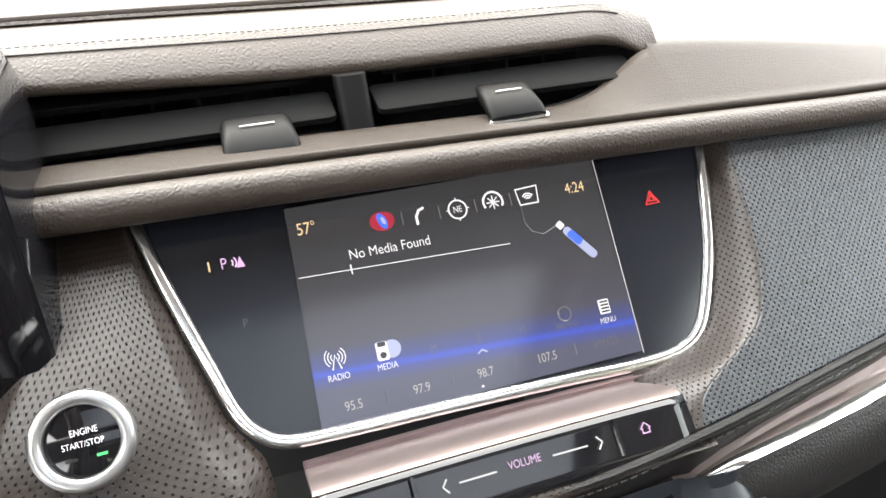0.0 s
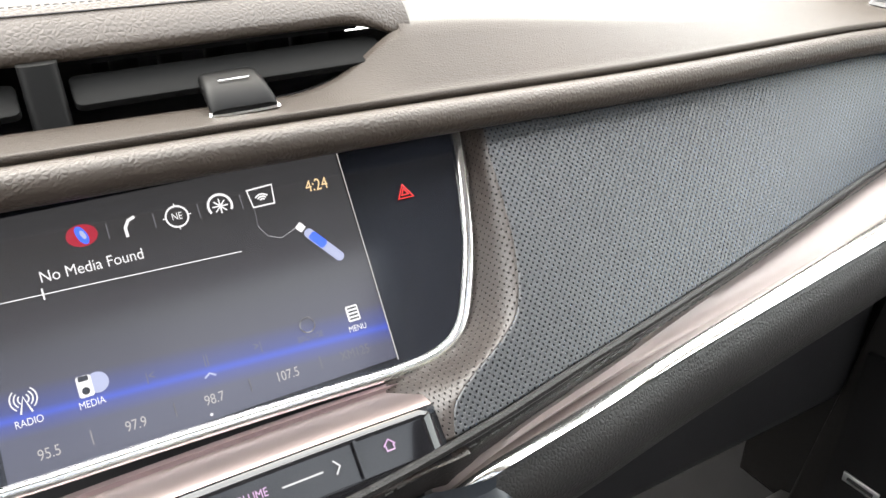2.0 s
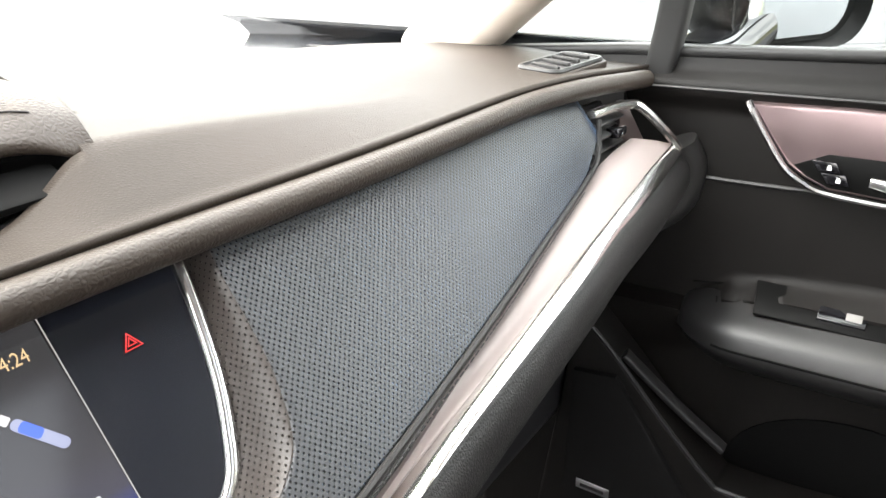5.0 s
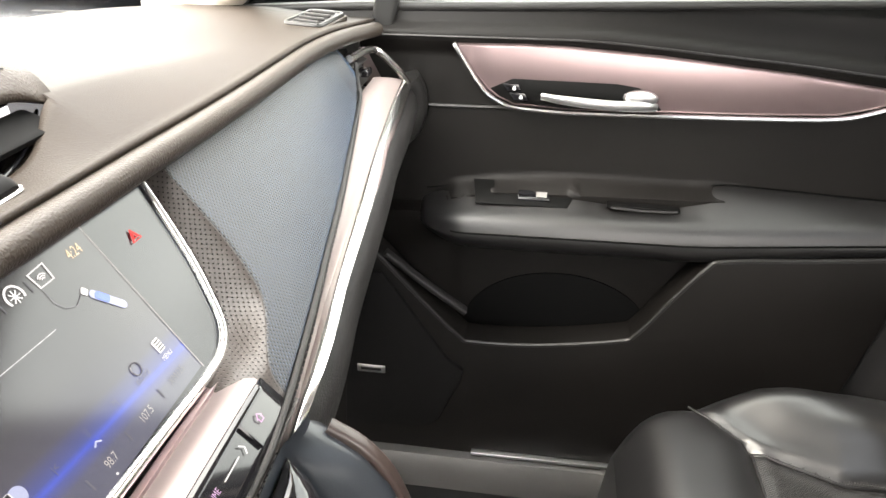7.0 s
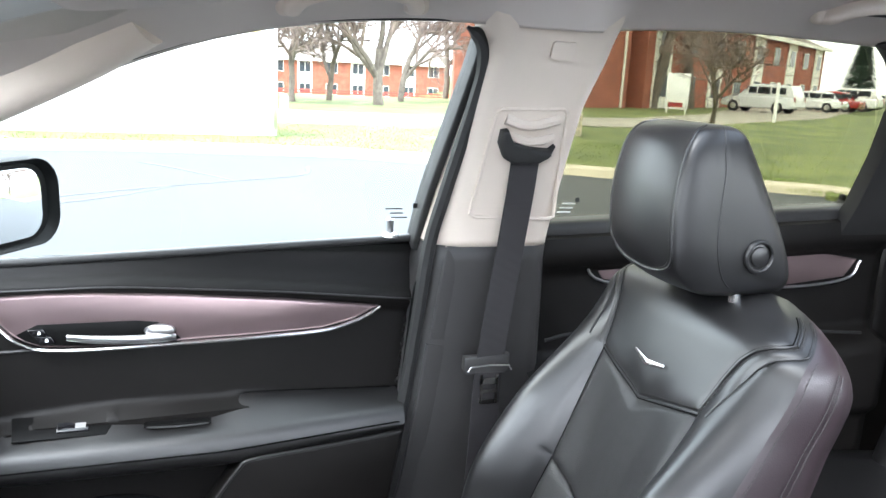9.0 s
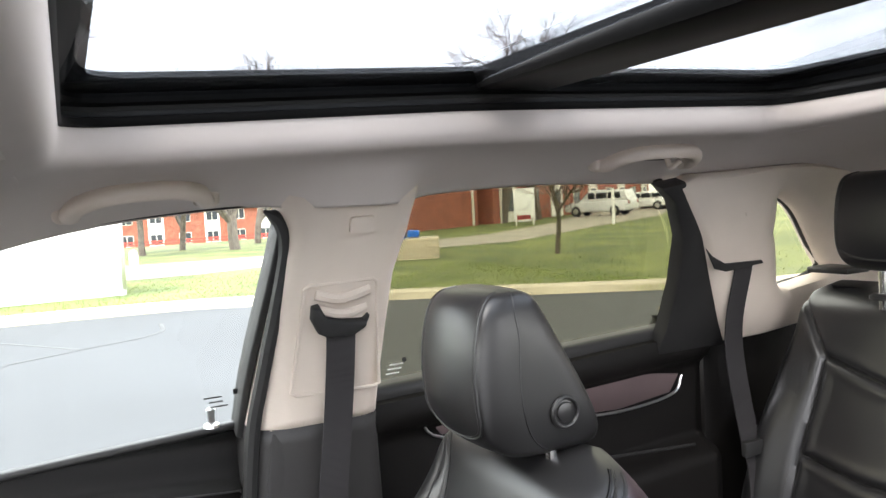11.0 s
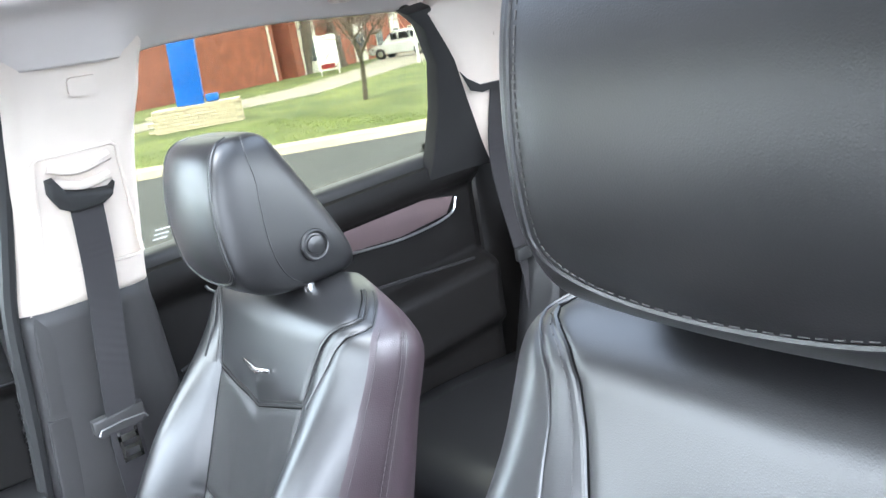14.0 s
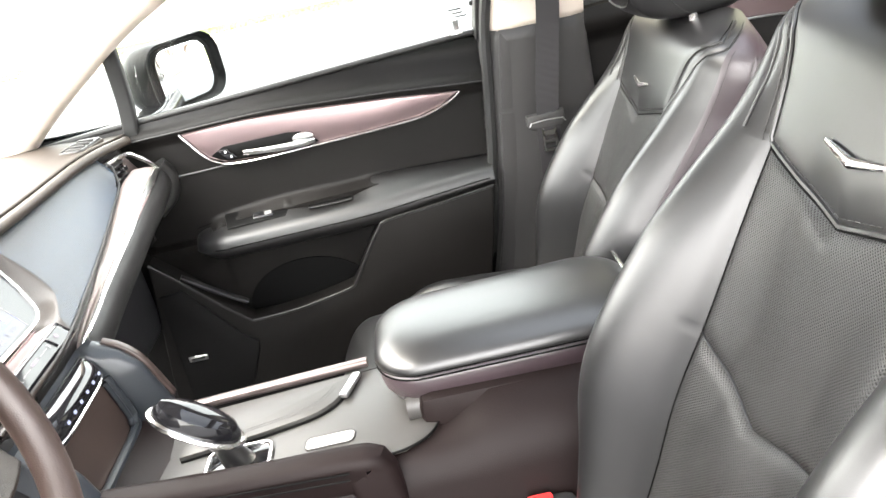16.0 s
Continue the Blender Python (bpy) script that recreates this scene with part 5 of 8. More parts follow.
# corner defroster grille
gr = part("corner_grille", plate(rrect(0.105, 0.05, 0.01), frame_of((0.618, 0.316, 1.139), (1, -0.03, -0.02), (-0.1, 1, 0.05)), 0.006, 0.002), M_DASH, dash, "small corner grille with fins")
part("grille_frame", sweep([frame_of((0.618, 0.316, 1.146), (1, -0.03, -0.02), (-0.1, 1, 0.05)) @ Vector((a, b, 0)) for a, b in rrect(0.094, 0.04, 0.008)], ring(0.0028, 6), (0, 0, 1), closed=True), M_PLASTIC, gr)
part("grille_hole", plate(rrect(0.088, 0.035, 0.006), frame_of((0.618, 0.316, 1.1455), (1, -0.03, -0.02), (-0.1, 1, 0.05)), 0.001), M_BLACKTRIM, gr, smooth=False)
for k in range(4):
    part("fin", box(0.585 + k * 0.021, 0.316, 1.148, 0.0035, 0.034, 0.004, 0.001, turn=Matrix.Rotation(radians(-18), 4, "Z")), M_PLASTIC, gr)

# instrument hood at the far left of the dash
part("instrument_housing", loft([[(-0.405 + a * q, y, 1.13 + b * q) for a, b in rrect(0.455, 0.22, 0.05, 8)] for y, q in ((0.25, 0.955), (0.254, 0.985), (0.264, 1.0), (0.33, 1.0), (0.45, 0.9))]), M_GLOSS, dash, "gloss black instrument housing")

# ---- screen ----
SC, SN = Vector((-0.006, 0.2735, 1.0965)), Vector((0.0, -0.807, 0.59))
SX, SY = Vector((1, 0, 0)), Vector((0, 0.59, 0.807))


def sp(x, z):
    """Screen plane point from world x and height z."""
    return (x - SC.x, (z - SC.z) / 0.807)


info = empty("infotainment_screen", SC, "dark glass touch screen in a chrome frame, showing a media menu", "screen")
info.matrix_world = Matrix.Translation(SC)
LM = frame_of((0, 0, 0), SX, SY)
bez = [(-0.1445, 1.139), (-0.1355, 1.1105), (-0.1225, 1.076), (-0.115, 1.0575), (-0.107, 1.048), (-0.095, 1.0425), (-0.071, 1.041), (-0.015, 1.04), (0.0465, 1.0385), (0.0965, 1.037), (0.1185, 1.0392), (0.132, 1.046), (0.142, 1.06), (0.153, 1.083), (0.1625, 1.116), (0.166, 1.134)]
outline = [sp(x, z) for x, z in bez]
M_SCREEN = material("screen_glass", (0.008, 0.009, 0.012), 0.14, spec=0.45, vary=0.2, rough_vary=0.05)
part("glass", plate(outline, LM @ pose(0, 0, -0.006), 0.006), M_SCREEN, info, smooth=False)
bpath = smooth_path([LM @ Vector((*sp(x, z), -0.0025)) for x, z in bez], 8)
part("chrome_frame", sweep(bpath, rrect(0.0068, 0.011, 0.0026, 3), SN), M_CHROME, info, "satin chrome frame")


def glow(name, color, strength):
    m = bpy.data.materials.new(name)
    m.use_nodes = True
    nt = m.node_tree
    bs = nt.nodes["Principled BSDF"]
    bs.inputs["Base Color"].default_value = (0.01, 0.01, 0.012, 1)
    bs.inputs["Roughness"].default_value = 0.12
    bs.inputs["Specular IOR Level"].default_value = 0.45
    bs.inputs["Emission Color"].default_value = (*color, 1)
    bs.inputs["Emission Strength"].default_value = strength
    return m


M_LIT = glow("lit_panel", (0.06, 0.065, 0.085), 0.25)
nt = M_LIT.node_tree
g_co = nt.nodes.new("ShaderNodeTexCoord")
g_sp = nt.nodes.new("ShaderNodeSeparateXYZ")
g_r = nt.nodes.new("ShaderNodeValToRGB")
for e, ps, cl in ((g_r.color_ramp.elements[0], 0.0, (0.075, 0.08, 0.115, 1)), (g_r.color_ramp.elements[1], 0.72, (0.03, 0.03, 0.032, 1))):
    e.position, e.color = ps, cl
for ps, cl in ((0.17, (0.07, 0.075, 0.12, 1)), (0.222, (0.05, 0.065, 0.26, 1)), (0.243, (0.035, 0.075, 0.5, 1)), (0.27, (0.04, 0.055, 0.22, 1)), (0.36, (0.05, 0.05, 0.07, 1)), (0.52, (0.04, 0.04, 0.045, 1))):
    e = g_r.color_ramp.elements.new(ps)
    e.color = cl
g_ma = nt.nodes.new("ShaderNodeMath")
g_ma.operation = "MULTIPLY_ADD"
g_ma.inputs[1].default_value = 0.093
nt.links.new(g_co.outputs["Generated"], g_sp.inputs["Vector"])
nt.links.new(g_sp.outputs["X"], g_ma.inputs[0])
nt.links.new(g_sp.outputs["Z"], g_ma.inputs[2])
nt.links.new(g_ma.outputs["Value"], g_r.inputs["Fac"])
nt.links.new(g_r.outputs["Color"], nt.nodes["Principled BSDF"].inputs["Emission Color"])
L0, L1 = sp(0, 1.1305), sp(0, 1.0425)
lit = part("display", plate([(-0.0685, L0[1]), (0.1005, L0[1]), (0.1, L1[1]), (-0.0725, L1[1])], LM @ pose(0, 0, 0.0003), 0.0006), M_LIT, info, smooth=False, label="lit colour display")
M_WHITE = glow("white_glyph", (0.85, 0.86, 0.9), 0.22)
M_DIM = glow("dim_glyph", (0.3, 0.3, 0.34), 0.1)
M_GREYG = glow("grey_glyph", (0.62, 0.6, 0.6), 0.16)
M_AMBER = glow("amber_glyph", (0.95, 0.7, 0.4), 0.2)
M_RED = glow("red_glyph", (0.9, 0.06, 0.06), 0.25)
M_PINK = glow("pink_glyph", (0.85, 0.55, 0.9), 0.2)
M_BLUEG = glow("blue_glyph", (0.05, 0.15, 0.95), 0.25)
M_GREEN = glow("green_glyph", (0.1, 0.8, 0.25), 0.3)
M_LBLUE = glow("light_blue_glyph", (0.45, 0.5, 0.75), 0.2)
M_REDDIM = glow("red_halo", (0.35, 0.02, 0.04), 0.25)


def gl(x, z, lift=0.0012):
    a, b = sp(x, z)
    return LM @ pose(a, b, lift)


def glyph(name, poly, x, z, mat, lift=0.0012, turn=0):
    return part(name, plate(poly, gl(x, z, lift) @ pose(0, 0, 0, 0, 0, turn), 0.0003), mat, info, smooth=False)


def gline(name, pts, r, mat, lift=0.0014):
    return part(name, sweep([LM @ Vector((*sp(x, z), lift)) for x, z in pts], ring(r, 5), SN), mat, info, smooth=False)


Z_ICON = 1.1178
text_mesh("temperature_text", "57°", 0.0088, gl(-0.066, 1.121), M_AMBER, info)
text_mesh("clock_text", "4:24", 0.0085, gl(0.0805, 1.118), M_AMBER, info)
text_mesh("media_title", "No Media Found", 0.0071, gl(-0.027, 1.1072), M_WHITE, info, narrow=0.88)
text_mesh("radio_text", "RADIO", 0.0044, gl(-0.0655, 1.0612), M_WHITE, info)
text_mesh("media_text", "MEDIA", 0.0044, gl(-0.0415, 1.061), M_WHITE, info)
text_mesh("menu_text", "MENU", 0.0042, gl(0.079, 1.0585), M_WHITE, info)
text_mesh("browse_text", "BROWSE", 0.004, gl(0.0555, 1.0605), M_DIM, info)
for x, s, m in ((-0.0615, "95.5", M_GREYG), (-0.0275, "97.9", M_GREYG), (0.006, "98.7", M_GREYG), (0.04, "107.5", M_GREYG), (0.074, "XM125", M_DIM)):
    text_mesh("preset_text", s, 0.0064, gl(x, 1.0495), m, info)
    if x < 0.07:
        gline("preset_divider", [(x + 0.0165, 1.0475), (x + 0.0165, 1.0525)], 0.0003, M_DIM)
gline("rule_line", [(-0.0745, 1.102), (-0.04, 1.1012), (0.036, 1.0992)], 0.0002, M_WHITE)
gline("rule_tick", [(-0.0485, 1.0995), (-0.0485, 1.1035)], 0.0004, M_WHITE)
gline("edge_line", [(0.0955, 1.1305), (0.094, 1.0415)], 0.00028, M_GREYG)
gline("glow_tip", [(0.0045, 1.0575), (0.007, 1.0588), (0.0095, 1.0575)], 0.0005, M_LBLUE)
glyph("preset_dot", ring(0.0007, 8), 0.003, 1.0445, M_WHITE)
# icon row
glyph("halo", ring(0.0065, 20, 0.005), -0.028, Z_ICON + 0.0008, M_REDDIM, 0.0010)
glyph("speaker_icon", ring(0.0022, 14, 0.0045), -0.028, Z_ICON + 0.0008, M_BLUEG, 0.0014, 20)
glyph("speaker_cone", ring(0.0010, 10, 0.0022), -0.0275, Z_ICON + 0.0008, M_LBLUE, 0.0018, 20)
part("phone_icon", sweep([gl(-0.0075, Z_ICON) @ Vector((x, y, 0.0002)) for x, y in ((0.0022, 0.0042), (-0.0008, 0.0030), (-0.0026, 0.0), (-0.0026, -0.0042))], rrect(0.0014, 0.0006, 0.0002, 1), SN), M_WHITE, info)


def circle(name, x, z, r, mat, w=0.00045, a0=0, a1=360):
    n = 28
    pts = [gl(x, z, 0.0014) @ Vector((r * math.cos(radians(lerp(a0, a1, k / n))), r * math.sin(radians(lerp(a0, a1, k / n))), 0)) for k in range(n + (0 if a1 - a0 == 360 else 1))]
    return part(name, sweep(pts, ring(w, 5), SN, closed=a1 - a0 == 360), mat, info, smooth=False)


circle("compass_icon", 0.0125, Z_ICON, 0.0049, M_WHITE)
text_mesh("compass_text", "NE", 0.0048, gl(0.0125, Z_ICON), M_WHITE, info)
for a in (0, 90, 180, 270):
    part("compass_tick", box(0, 0, 0, 0.0014, 0.0005, 0.0003, turn=gl(0.0125, Z_ICON, 0.0014) @ pose(0.0056 * math.cos(radians(a)), 0.0056 * math.sin(radians(a)), 0, 0, 0, a)), M_WHITE, info, smooth=False)
circle("climate_icon", 0.0325, Z_ICON + 0.0005, 0.0054, M_WHITE, 0.0006, -30, 210)
for a in range(0, 180, 45):
    part("snowflake_bar", box(0, 0, 0, 0.0072, 0.0006, 0.0003, turn=gl(0.0325, Z_ICON + 0.0003, 0.0014) @ pose(0, 0, 0, 0, 0, a)), M_WHITE, info, smooth=False)
part("projection_icon", sweep([gl(0.0525, Z_ICON + 0.0005, 0.0014) @ Vector((a, b, 0)) for a, b in ((-0.0062, 0.0042), (0.0062, 0.0048), (0.0052, -0.0045), (-0.0052, -0.0045))], ring(0.0005, 5), SN, closed=True), M_WHITE, info, smooth=False)
for r in (0.0014, 0.0026, 0.0038):
    circle("wave_arc", 0.0525, Z_ICON - 0.0016, r, M_WHITE, 0.0004, 40, 140)
for x in (-0.0175, 0.0025, 0.0225, 0.0425):
    gline("icon_divider", [(x, Z_ICON - 0.0025), (x, Z_ICON + 0.003)], 0.0003, M_DIM)
# memory stick picture
part("stick_body", plate(rrect(0.0048, 0.023, 0.0022, 4), gl(0.0752, 1.0938, 0.0012) @ pose(0, 0, 0, 0, 0, 38), 0.0004), M_LBLUE, info, smooth=False)
part("stick_band", plate(rrect(0.0046, 0.009, 0.0014, 3), gl(0.0728, 1.0963, 0.0017) @ pose(0, 0, 0, 0, 0, 38), 0.0003), M_BLUEG, info, smooth=False)
part("stick_plug", plate(rrect(0.0038, 0.004, 0.0006, 2), gl(0.0663, 1.1028, 0.0012) @ pose(0, 0, 0, 0, 0, 38), 0.0004), M_WHITE, info, smooth=False)
gline("stick_cable", [(0.0475, 1.114), (0.0468, 1.107), (0.05, 1.1025), (0.056, 1.1005), (0.064, 1.103)], 0.0002, M_DIM)
# lower icons
part("radio_mast", sweep([gl(-0.0655, 1.0675, 0.0014) @ Vector((a, b, 0)) for a, b in ((-0.0022, -0.004), (0, 0.003), (0.0022, -0.004))], ring(0.0004, 5), SN), M_WHITE, info, smooth=False)
for r in (0.002, 0.0035, 0.005):
    circle("radio_arc", -0.0655, 1.069, r, M_WHITE, 0.0003, 130, 230)
    circle("radio_arc", -0.0655, 1.069, r, M_WHITE, 0.0003, -50, 50)
glyph("player_icon", rrect(0.006, 0.0092, 0.001, 2), -0.0425, 1.0672, M_WHITE)
glyph("disc_icon", ring(0.0045, 20), -0.0375, 1.0674, M_LBLUE, 0.0009)
glyph("player_wheel", ring(0.0016, 12), -0.0425, 1.0656, M_SCREEN, 0.0018)
glyph("player_window", rrect(0.004, 0.0022, 0.0003, 1), -0.0425, 1.0699, M_SCREEN, 0.0018)
glyph("menu_icon", rrect(0.0062, 0.0078, 0.0005, 1), 0.0787, 1.0645, M_WHITE)
for k in range(4):
    glyph("menu_line", rrect(0.0046, 0.0008, 0.0002, 1), 0.0787, 1.0624 + 0.0014 * k, M_SCREEN, 0.0018)
circle("browse_icon", 0.0555, 1.0652, 0.0036, M_DIM, 0.0004)
text_mesh("skip_text", ">|", 0.006, gl(0.0305, 1.063), M_DIM, info)
text_mesh("pause_text", "||", 0.006, gl(0.007, 1.064), M_DIM, info)
text_mesh("back_text", "|<", 0.006, gl(-0.017, 1.064), M_DIM, info)
# marks on the dark borders
text_mesh("park_text", "P", 0.0078, gl(-0.1075, 1.113), M_PINK, info)
for r in (0.002, 0.0036):
    circle("park_wave", -0.1052, 1.113, r, M_PINK, 0.0004, -40, 40)
glyph("park_cone", [(-0.002, -0.0025), (0.002, -0.0025), (0, 0.003)], -0.0998, 1.1128, M_PINK)
glyph("park_lamp", rrect(0.0009, 0.005, 0.0003, 1), -0.1143, 1.113, M_AMBER)
text_mesh("park_off_text", "P", 0.006, gl(-0.103, 1.089), M_DIM, info)
for s in (0.0042, 0.002):
    tri = [gl(0.1247, 1.107, 0.0012) @ Vector((s * a, s * b, 0)) for a, b in ((-1, -0.75), (1, -0.75), (0, 0.95))]
    part("hazard_triangle", sweep(tri, ring(0.0005, 5), SN, closed=True), M_RED, info, smooth=False)

# ---- trim below the screen ----
bar = empty("control_bar", (0, 0, 0), "taupe metal ledge above a gloss black touch strip", "control panel")
prof_t = [(0.223, 1.0345), (0.203, 1.0375), (0.199, 1.036), (0.2, 1.033), (0.224, 1.03)]
xs = np.linspace(-0.09, 0.095, 20)
cz = lambda x: 0.0028 * math.cos(x / 0.11 * 1.2) - 0.002
part("ledge", loft([[(x, y, z + cz(x)) for y, z in prof_t] for x in xs]), M_TAUPE, bar, sharp=30)
part("ledge_lip", loft([[(x, y, z + cz(x)) for y, z in ((0.228, 1.0345), (0.2225, 1.0365), (0.2215, 1.034), (0.228, 1.031))] for x in xs]), M_BRONZE, bar)
strip_p = lambda x, t: Vector((x, lerp(0.199, 0.181, t), lerp(1.0385, 1.02, t) + cz(x)))
rows = [[strip_p(x, t) for t in np.linspace(0, 1, 6)] for x in np.linspace(-0.092, 0.095, 24)]
solid(part("touch_strip", grid(rows), M_GLOSS, bar), 0.01, -1)
TM = lambda x, t: frame_of(strip_p(x, t) + Vector((0, -0.0012, 0.0008)), (1, 0, 0), strip_p(x, 0) - strip_p(x, 1))
text_mesh("volume_text", "VOLUME", 0.0052, TM(0.005, 0.42), M_PINK, bar)
for s in (-1, 1):
    part("chevron", sweep([TM(0.005 + s * 0.0385, 0.45) @ Vector((a * s, b, 0)) for a, b in ((-0.0012, 0.003), (0.0012, 0), (-0.0012, -0.003))], ring(0.0004, 5), (0, -0.8, 0.6)), M_WHITE, bar, smooth=False)
    part("volume_line", sweep([TM(0.005 + s * 0.014, 0.45) @ Vector((0, 0, 0)), TM(0.005 + s * 0.032, 0.45) @ Vector((0, 0, 0))], ring(0.0004, 5), (0, -0.8, 0.6)), M_WHITE, bar, smooth=False)
    part("divider_rib", sweep([strip_p(0.003 + s * 0.0505, t) + Vector((0, -0.001, 0.001)) for t in (0.15, 0.8)], ring(0.0013, 6), (0, -0.8, 0.6)), M_GLOSS, bar)
part("home_icon", sweep([TM(0.0685, 0.42) @ Vector((a, b, 0)) for a, b in ((-0.0018, -0.0022), (-0.0018, 0.0001), (-0.0027, 0.0), (0, 0.0027), (0.0027, 0.0), (0.0018, 0.0001), (0.0018, -0.0022))], ring(0.0004, 5), (0, -0.8, 0.6), closed=True), M_PINK, bar, smooth=False)
for a, b in ((-0.003, 0.003), (0.003, -0.003)):
    part("mute_icon", sweep([TM(-0.0645, 0.5) @ Vector((-0.003, a, 0)), TM(-0.0645, 0.5) @ Vector((0.003, b, 0))], ring(0.0004, 5), (0, -0.8, 0.6)), M_PINK, bar, smooth=False)


# ---- leather fascia panels ----
FL = [(-0.12, 0.19, 1.012), (-0.03, 0.184, 1.0125), (0.024, 0.183, 1.0165), (0.052, 0.182, 1.0195), (0.09, 0.185, 1.022), (0.13, 0.1895, 1.025), (0.178, 0.195, 1.031), (0.255, 0.2065, 1.0365), (0.341, 0.218, 1.0465), (0.441, 0.234, 1.0575), (0.52, 0.247, 1.0655), (0.56, 0.2535, 1.073), (0.576, 0.259, 1.084), (0.586, 0.264, 1.105)]
FY, FZ = [(p[0], p[1]) for p in FL], [(p[0], p[2]) for p in FL]
# outer side of the screen frame, then round the end of the touch strip
LB = [(0.0, 0.171, 0.299, 1.134), (0.15, 0.167, 0.2875, 1.116), (0.3, 0.1625, 0.276, 1.1), (0.5, 0.1545, 0.2585, 1.076), (0.65, 0.1445, 0.242, 1.054), (0.73, 0.135, 0.235, 1.0445), (0.79, 0.117, 0.228, 1.0375), (0.85, 0.099, 0.217, 1.0372), (0.91, 0.0935, 0.203, 1.036), (0.96, 0.092, 0.192, 1.0295), (1.0, 0.09, 0.1855, 1.0215)]


def uv_sheet(name, rows, mat):
    """A sheet whose texture coordinates are metres across and along it."""
    bm = grid(rows)
    bm.verts.index_update()
    lay = bm.loops.layers.uv.verify()
    m = len(rows[0])
    across = [[0.0] * m]
    for r0, r1 in zip(rows, rows[1:]):
        across.append([w + (q1 - q0).length for w, q0, q1 in zip(across[-1], r0, r1)])
    for f in bm.faces:
        for l in f.loops:
            i, j = divmod(l.vert.index, m)
            l[lay].uv = (rows[0][j].x + across[i][j], (l.vert.co.z + l.vert.co.y) * 0.66)
    return solid(part(name, bm, mat, dash, sharp=80), 0.005, -1)


def lb(v):
    return Vector([smooth_curve([(q[0], q[k]) for q in LB], v) for k in (1, 2, 3)])


def rim_reach(v):
    """Width of the leather that rolls back to the screen frame."""
    return 0.008 + 0.012 * sstep(0.05, 0.6, v) - 0.006 * sstep(0.75, 0.92, v)


def right_panel(x, v, s):
    """The padded fascia: a plane from the front roll to the lower seam, rolled back to the screen frame."""
    e = lb(v)
    f = smooth_curve([(0, 0), (0.15, 0.16), (0.3, 0.302), (0.5, 0.515), (0.65, 0.705), (0.73, 0.775), (0.79, 0.825), (0.85, 0.875), (0.91, 0.922), (0.96, 0.963), (1, 1)], v)
    zt, zb = smooth_curve(ROLL_Z, x) - 0.001, smooth_curve(FZ, x)
    reach = rim_reach(v)
    w = math.sin(math.pi / 2 * sstep(-0.006, reach, s)) if s < reach else 1.0
    w0 = math.sin(math.pi / 2 * sstep(-0.006, reach, 0))
    w = (w - w0) / (1 - w0)
    z = lerp(e.z, lerp(zt, zb, f), w)
    y = lerp(e.y, lerp(0.2885, smooth_curve(FY, x), f), w)
    y += 0.006 * (1 - sstep(0, 0.05, v)) - 0.0012 * math.sin(math.pi * f) * sstep(0.03, 0.1, s)
    return Vector((x, y, z))


vs_ = np.linspace(0, 1, 90)
tuck = lambda v: lb(v) + Vector((-0.014, 0.014, -0.001))
span = [k / 84 * (0.3 + 0.7 * k / 84) for k in range(85)]
edge_s = lambda v: 0.7 * rim_reach(v)
# Same leather: rim stays brown, the fascia's blue is painted sky reflection.
uv_sheet("screen_rim", [[tuck(v) for v in vs_]] + [[right_panel(lb(v).x + edge_s(v) * u, v, edge_s(v) * u) for v in vs_] for u in np.linspace(0, 1, 14)], M_DASHPERF)
uv_sheet("passenger_fascia", [[right_panel(lerp(lb(v).x + edge_s(v), 0.583, u), v, lerp(edge_s(v), 0.583 - lb(v).x, u)) for v in vs_] for u in span], M_INSERT)


def fascia(name, f, nu, nv, su, sv):
    rows = [[f(u, v) for v in np.linspace(0, 1, nv)] for u in np.linspace(0, 1, nu)]
    return solid(part(name, grid(rows, uv_size=(su, sv)), M_DASHPERF, dash, sharp=80), 0.006, -1)


def left_panel(u, v):
    z = lerp(1.139, 0.985, v)
    xr = curve_at([(0.98, -0.104), (1.03, -0.104), (1.04, -0.106), (1.047, -0.112), (1.057, -0.12), (1.079, -0.128), (1.111, -0.139), (1.139, -0.147)], z)
    xl = curve_at([(0.98, -0.262), (1.06, -0.228), (1.085, -0.212), (1.115, -0.19), (1.139, -0.18)], z)
    x = lerp(xl, xr, u)
    y = 0.274 + (z - 1.097) * 0.731 - 0.034 * sstep(0, 0.5, v) * math.sin(math.pi * lerp(0.25, 0.93, u)) - 0.006
    y += 0.012 * (1 - sstep(0, 0.1, v)) + 0.012 * sstep(0.9, 1, u) + 0.014 * (1 - sstep(0, 0.15, u))
    return (x, y, z)


fascia("driver_fascia", left_panel, 40, 50, 0.11, 0.17)
# leather below the touch strip, down to the seam
rows = []
for x in np.linspace(-0.115, 0.104, 40):
    a0 = strip_p(max(-0.092, min(0.1, x)), 1) + Vector((x - max(-0.092, min(0.1, x)), 0.004, 0.0))
    f0 = Vector((x, smooth_curve(FY, x), smooth_curve(FZ, x)))
    rows.append([a0 + Vector((0, 0.004, -0.001)), a0 + Vector((0, -0.004, -0.001)), a0.lerp(f0, 0.5) + Vector((0, -0.0055, -0.003)), f0 + Vector((0, -0.001, -0.004)), f0 + Vector((0, 0.004, -0.01))])
part("strip_surround", grid([smooth_path(r, 3) for r in rows], uv_size=(0.22, 0.025)), M_DASHPERF, dash, sharp=80)
part("lower_dash_left", box(-0.47, 0.36, 1.02, 0.5, 0.2, 0.26, 0.04), M_DASH, dash)

